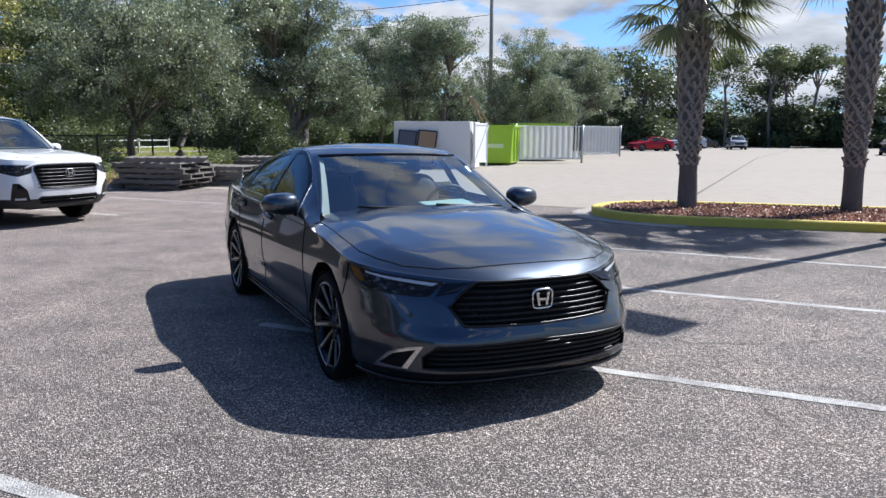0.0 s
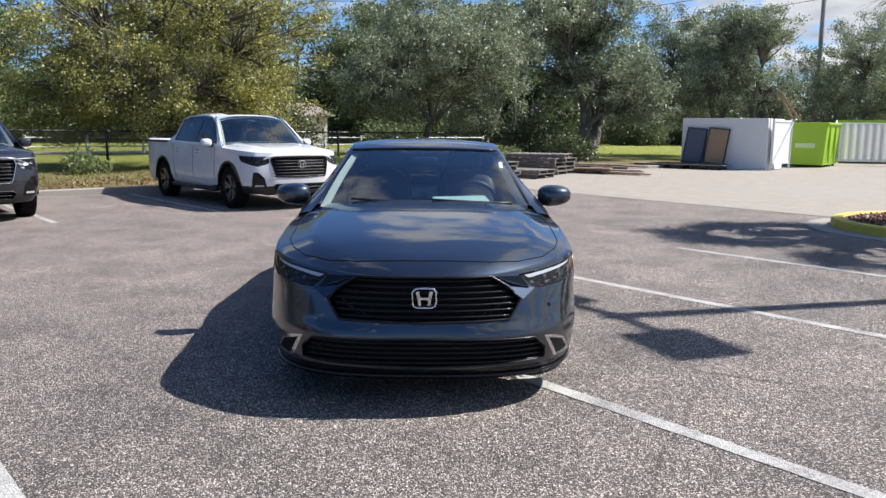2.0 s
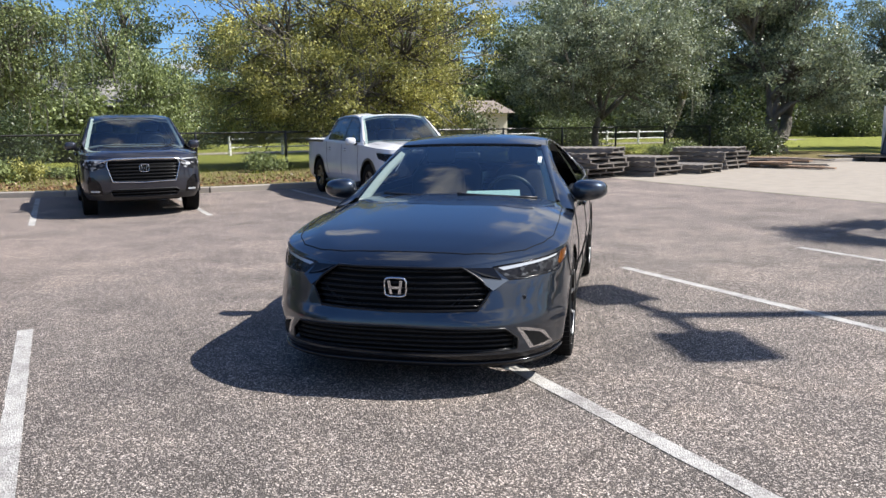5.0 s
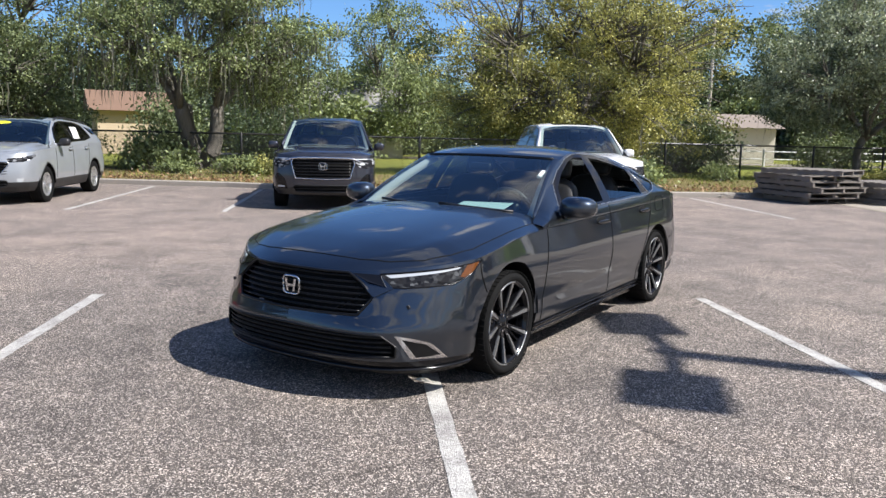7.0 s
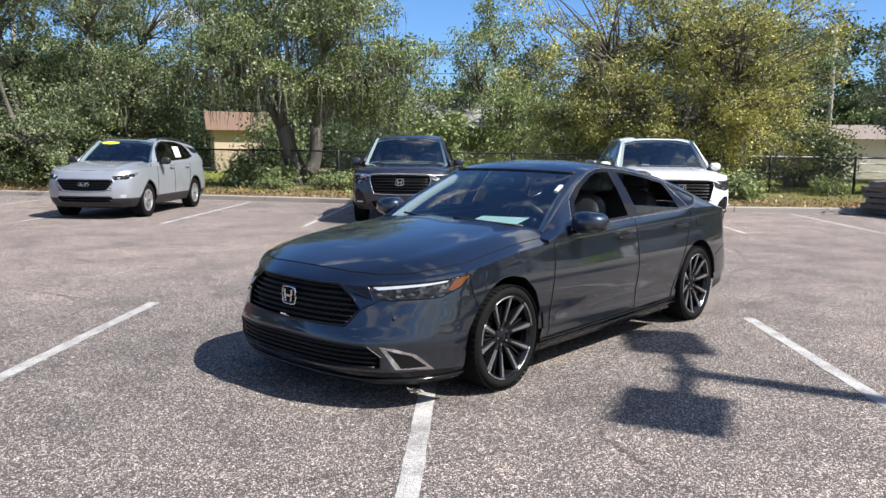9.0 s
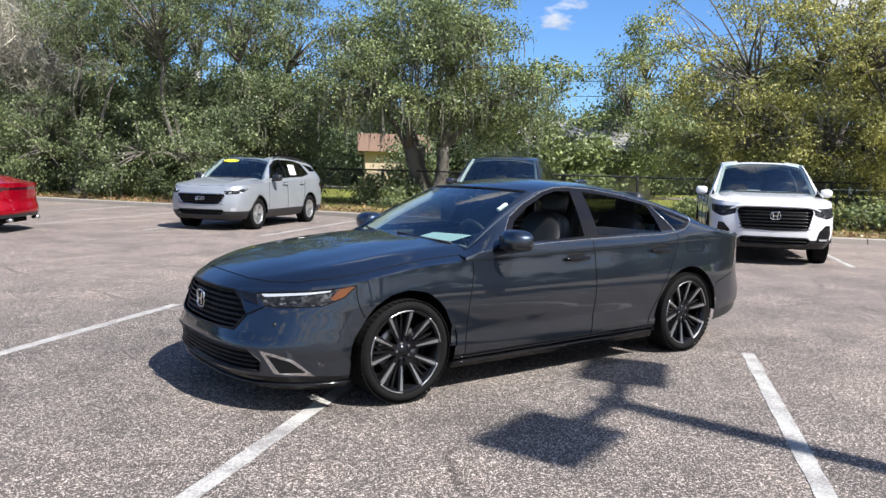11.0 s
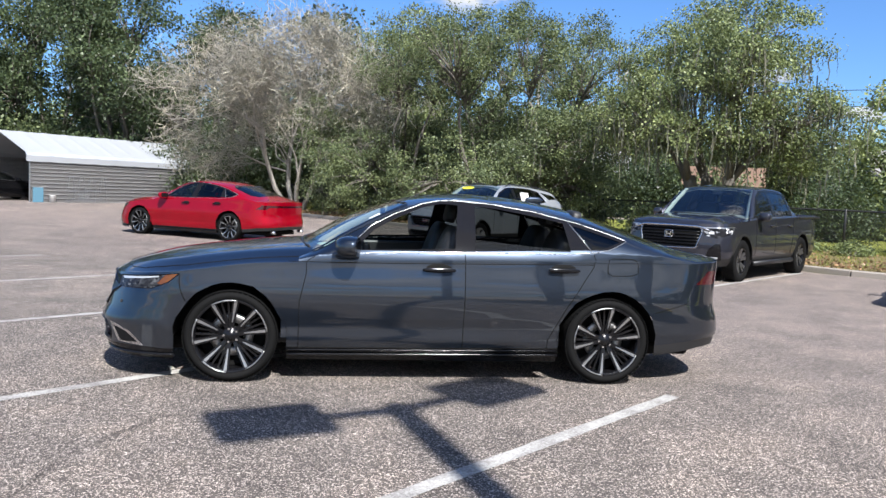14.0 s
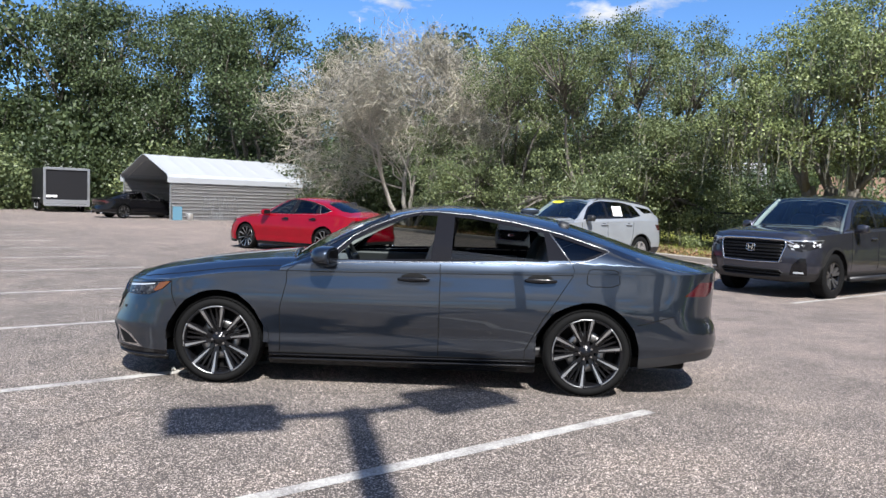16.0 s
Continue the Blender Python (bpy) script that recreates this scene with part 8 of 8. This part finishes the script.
def build_house(x, y, turn, w, d, h, roof_h, wall_c, roof_c, label):
    m = Matrix.Translation((x, y, -0.02)) @ Matrix.Rotation(turn, 4, "Z")
    root = thing("house", m, label, "house", "houses beyond the lawn")
    wm = simple("house_wall", wall_c, 0.85, grain=0.06, scale=6)
    rm = simple("shingle_roof", roof_c, 0.9, grain=0.3, scale=12, bump=0.4)
    part("wall", box_bm((0, 0, h / 2), (w, d, h), 0.01), wm, root)
    bm = bmesh.new()
    o = 0.45
    pts = [(-w / 2 - o, -d / 2 - o, h), (w / 2 + o, -d / 2 - o, h), (w / 2 + o, d / 2 + o, h), (-w / 2 - o, d / 2 + o, h), (-w / 2 - o, 0, h + roof_h), (w / 2 + o, 0, h + roof_h)]
    v = [bm.verts.new(p) for p in pts]
    for f in ((0, 1, 5, 4), (2, 3, 4, 5), (1, 2, 5), (3, 0, 4), (3, 2, 1, 0)):
        bm.faces.new([v[i] for i in f])
    part("roof", bm, rm, root)
    part("fascia", box_bm((0, -d / 2 - o, h - 0.06), (w + 2 * o, 0.05, 0.18), 0.01), M_WHITE_PANEL, root)
    for i in range(3 if w > 5 else 2):
        wx = -w * 0.3 + w * 0.3 * i
        win = part("window", box_bm((wx, -d / 2 - 0.02, h * 0.55), (1.1, 0.06, 1.1), 0.01), M_WHITE_PANEL, root, "white window frame")
        for sx in (-0.25, 0.25):
            part("pane", box_bm((wx + sx, -d / 2 - 0.055, h * 0.55), (0.42, 0.03, 0.95), 0.004), M_GLASS_DARK, win)
    part("door", box_bm((w * 0.42 if w > 6 else w / 2 - 0.62, -d / 2 - 0.03, 1.0), (0.95, 0.07, 2.0), 0.01), simple("house_door", (0.16, 0.09, 0.06), 0.6), root)


def toward(x, y):
    """Turn that faces a house front to the lot."""
    return math.atan2(y - 8, x + 2) - math.pi / 2 + math.pi


for hx, hy, w, d, h, rh, wc, rc_, lab in (
        (-43.4, 10.6, 3.6, 4.2, 2.35, 1.15, (0.50, 0.40, 0.28), (0.17, 0.105, 0.07), "low tan house with an orange-brown shingle roof"),
        (-60.0, 0.5, 6.0, 7.0, 3.2, 2.0, (0.72, 0.72, 0.70), (0.30, 0.30, 0.31), "white house with a grey roof behind the trees"),
        (-40.5, 22.2, 7.5, 6.5, 2.7, 1.9, (0.55, 0.53, 0.47), (0.28, 0.27, 0.26), "pale gabled house with a grey roof"),
        (-33.5, 49.0, 5.5, 6.0, 2.4, 1.0, (0.58, 0.54, 0.45), (0.22, 0.18, 0.15), "cream bungalow behind the oak")):
    build_house(hx, hy, toward(hx, hy) + (radians(25) if lab.startswith("cream") else 0.0), w, d, h, rh, wc, rc_, lab)


def build_rail_fence():
    root = thing("rail_fence", Matrix(), "white two-rail fence along the far lane", "fence")
    pts = [nd(n, -41 - 0.05 * n) for n in range(44, 10, -3)]
    for p in pts:
        part("post", box_bm((p.x, p.y, 0.5), (0.12, 0.12, 1.05), 0.01), M_WHITE_PANEL, root)
    for a, b in zip(pts, pts[1:]):
        for z in (0.42, 0.88):
            part("rail", tube_bm([a + Vector((0, 0, z)), b + Vector((0, 0, z))], 0.035, 4), M_WHITE_PANEL, root)


build_rail_fence()
lane = mesh_object("lane", [nd(n, d, 0.0) for n, d in ((60, -43.5), (60, -47), (-30, -47), (-30, -43.5))], [(0, 1, 2, 3)], M_CONCRETE)
bmesh_flip(lane)
tagged(lane, "pale lane beyond the lawn", "road", kind="structure")


def build_pavilion():
    root = thing("pavilion", Matrix.Translation((62.0, 118.0, 0)) @ Matrix.Rotation(radians(-25), 4, "Z"), "far white-roofed open building behind the yard", "building")
    part("roof", box_bm((0, 0, 4.0), (12, 8, 1.1), 0.2), M_WHITE_PANEL, root)
    part("wall", box_bm((0, 1.5, 1.7), (11, 4, 3.4), 0.05), simple("dark_front", (0.12, 0.12, 0.12), 0.6), root)
    for x in (-5.5, -1.8, 1.8, 5.5):
        part("column", box_bm((x, -3.6, 1.8), (0.3, 0.3, 3.6), 0.02), M_WHITE_PANEL, root)


build_pavilion()


def build_pole(x, y, h, r, mat, label, cat, arm=0.0):
    root = thing("utility_pole" if cat == "utility pole" else "street_lamp", Matrix.Translation((x, y, 0)), label, cat)
    part("pole", tube_bm([(0, 0, -0.2), (0, 0, h * 0.5), (0, 0, h)], [r, r * 0.85, r * 0.7], 10), mat, root, smooth=True)
    if arm:
        part("arm", box_bm((0, 0, h - 0.2), (arm * 2, 0.1, 0.1), 0.01), mat, root)
        for s in (-1, 1):
            part("lamp_head", box_bm((s * arm, 0, h - 0.2), (0.7, 0.35, 0.16), 0.03), M_IRON, root)
    return root


build_pole(3.0, 51.5, 12.5, 0.16, M_BARK_GREY, "tall grey wooden utility pole behind the enclosure", "utility pole")
build_pole(-32.0, 46.0, 9.5, 0.15, M_BARK_GREY, "grey wooden utility pole behind the trees", "utility pole")
build_pole(-50.0, -2.0, 9.5, 0.15, M_BARK_GREY, "grey wooden utility pole behind the trees", "utility pole")
for x, y, h in ((27.0, 115.0, 9.5), (56.5, 112.0, 9.0), (47, 92, 9.0)):
    build_pole(x, y, h, 0.1, M_STEEL, "far double-headed yard lamp on a thin pole", "street lamp", 1.2)
for k in range(3):
    a, b, c = Vector((3.0, 51.5, 11.5 - k * 1.2)), Vector((-32, 46, 8.8 - k * 0.9)), Vector((-50, -2, 8.8 - k * 0.9))
    bm = bmesh.new()
    for p, q in ((a, b), (b, c)):
        add_tube(bm, [p.lerp(q, i / 12) - Vector((0, 0, 4 * 0.9 * (i / 12) * (1 - i / 12))) for i in range(13)], 0.018, 4)
    tagged(from_bm("power_line", bm, M_IRON), "thin black overhead cable between poles", "cable", "overhead cables")

# ---- shrubs ----


def make_shrub(seed, r, h, mat, per=60, clumps=26, leaf=0.13):
    rng = random.Random(seed)
    root = new("shrub")
    pts = []
    bm = bmesh.new()
    for i in range(clumps):
        a, q = rng.uniform(0, 6.283), r * math.sqrt(rng.random())
        z = h * (0.12 + 0.85 * rng.random() * (1 - 0.5 * (q / r) ** 2))
        p = Vector((q * math.cos(a), q * math.sin(a), z))
        pts.append(p)
        add_tube(bm, [(p.x * 0.15, p.y * 0.15, -0.05), (p.x * 0.6, p.y * 0.6, z * 0.6), p], [0.022, 0.014, 0.005], 4)
    tagged(part("stem", bm, M_BARK, root), kind="stuff")
    me = leaves_mesh("foliage", pts, per, (r * 0.22, r * 0.22, h * 0.14), leaf, leaf * 0.3, mat, rng, 0.0)
    o = new("foliage", me)
    o.parent = root
    return root


def build_shrubs():
    rng = random.Random(21)
    protos = [make_shrub(51, 0.8, 0.9, M_LEAF_MID), make_shrub(52, 0.7, 0.75, M_LEAF_YELLOW), make_shrub(53, 1.3, 2.2, M_LEAF_DARK, 90, 50), make_shrub(54, 1.9, 3.4, M_LEAF_DEEP, 120, 80, 0.17), make_shrub(55, 1.8, 3.2, M_LEAF_DARK, 120, 80, 0.17)]
    used = set()

    def put(i, x, y, s, sz, lab, z=0.0):
        m = Matrix.Translation((x, y, z)) @ Matrix.Rotation(rng.uniform(0, 6.28), 4, "Z") @ Matrix.Diagonal((s, s, sz, 1))
        if i in used:
            o = copy_thing(protos[i], Matrix())
        else:
            o = protos[i]
            used.add(i)
        o.matrix_basis = m
        tagged(o, lab, "shrub", "shrubs")
    n = 26.0
    while n > -30:
        d = fence_d(n)
        if rng.random() < (0.42 if n < -4 else 0.26):
            p = nd(n + rng.uniform(-0.5, 0.5), d + rng.uniform(0.5, 2.4))
            put(rng.choice((0, 0, 1)), p.x, p.y, rng.uniform(0.5, 1.0), rng.uniform(0.35, 0.75), "low leafy shrub on the verge by the fence", 0.1)
        if (n < -10 and rng.random() < 0.32) or rng.random() < 0.05:
            p = nd(n, d - rng.uniform(0.8, 5.0))
            put(rng.choice((2, 2, 0)), p.x, p.y, rng.uniform(0.8, 1.3), rng.uniform(0.6, 1.1), "dark leafy shrub behind the fence", 0.0)
        n -= 1.05
    # thicket on the far side of the lawn and under the woods
    # shade under the woods is put into the deep leaf colour of shrub 3
    for k in range(120):
        a = radians(-2 + 152 * (k + rng.random()) / 120)
        r = (rng.uniform(50, 58) if k % 2 else rng.uniform(72, 84)) * (1.55 if k < 48 and k % 2 else 1.2 if k < 48 else 1.0)
        if k % 2 and (73 < math.degrees(a) < 83):
            continue
        x, y = 2 - r * math.sin(a), 6 + r * math.cos(a)
        s = rng.uniform(1.0, 1.7) * (1.0 if k % 2 else 1.8)
        put(rng.choice((3, 4, 3)), x, y, s, s * rng.uniform(0.8, 1.15), "dense dark undergrowth below the far trees", -0.1)
    for k in range(26):
        x = 12 + k * 4.6
        put(rng.choice((3, 4)), x, 128 + rng.uniform(-6, 6), rng.uniform(1.6, 2.6), rng.uniform(1.4, 2.4), "dense dark undergrowth behind the yard", -0.1)
    # single bushes that stand out
    for i, x, y, s, sz, lab in ((3, -30.0, 14.5, 0.8, 0.75, "round dark bush on the lawn"), (4, -20.5, 31.0, 1.0, 0.95, "round green bush on the lawn"), (3, -10.5, 41.0, 1.0, 0.8, "dark bush on the lawn"), (2, -16.5, 36.0, 1.2, 1.0, "dark bush on the lawn"),
                                (2, -7.3, 35.4, 0.9, 0.7, "small dark bush under the oak"), (3, -37.0, 20.0, 0.9, 0.9, "round dark bush on the lawn"), (1, -13.6, 18.6, 1.2, 1.1, "bright green feathery bush by the kerb"), (0, -12.6, 19.6, 1.2, 1.0, "low bush by the kerb"),
                                (2, -29.6, 10.0, 1.15, 1.45, "dark leafy bush on the lawn"), (0, -21.3, 7.75, 1.25, 1.35, "bright green bush by the fence")):
        put(i, x, y, s, sz, lab)


build_shrubs()


def build_litter():
    """Fallen leaves on the verge and grass tufts along the fence."""
    rng = random.Random(8)
    vs, fs = [], []
    for i in range(6500):
        n = rng.uniform(-30, 26)
        e = rng.expovariate(0.9)
        p = nd(n, curb_d(n) - 0.2 - e, 0.15 + rng.uniform(0, 0.03))
        add_quad(vs, fs, p, rng, 0.09, 0.03)
    tagged(mesh_object("leaf_litter", vs, fs, leaf_material("dead_leaf", (0.10, 0.05, 0.03), (0.40, 0.26, 0.15), (0.3, 0.2, 0.1))), "brown fallen leaves on the verge", "leaf litter", kind="stuff")
    vs, fs = [], []
    for i in range(26000):
        n = rng.uniform(-30, 27)
        d = curb_d(n) - rng.uniform(0.6, 11)
        p = nd(n, d, 0.08 if d > curb_d(n) - 7 else -0.02)
        h = rng.uniform(0.06, 0.2)
        add_quad(vs, fs, p, rng, h, 0.008, Vector((rng.gauss(0, 0.3), rng.gauss(0, 0.3), 1)))
    tagged(mesh_object("grass_tufts", vs, fs, leaf_material("grass_blade", (0.09, 0.13, 0.02), (0.30, 0.32, 0.07), (0.4, 0.45, 0.08))), "long grass blades along the fence", "grass", kind="stuff")
    # pale scraps and leaves near the car
    vs, fs = [], []
    for (u, v) in ((1.85, 0.62),):
        p = CAR_POSE @ Vector((u, v, 0.012))
        for _ in range(2):
            add_quad(vs, fs, p + Vector((rng.gauss(0, 0.02), rng.gauss(0, 0.02), 0.004)), rng, 0.10, 0.012, Vector((rng.gauss(0, 1), rng.gauss(0, 1), 0.1)))
    tagged(mesh_object("leaf_scraps", vs, fs, leaf_material("pale_scrap", (0.45, 0.43, 0.40), (0.62, 0.60, 0.57), (0.5, 0.5, 0.48))), "pale dry leaf scraps on the asphalt", "leaf litter", kind="stuff")


build_litter()
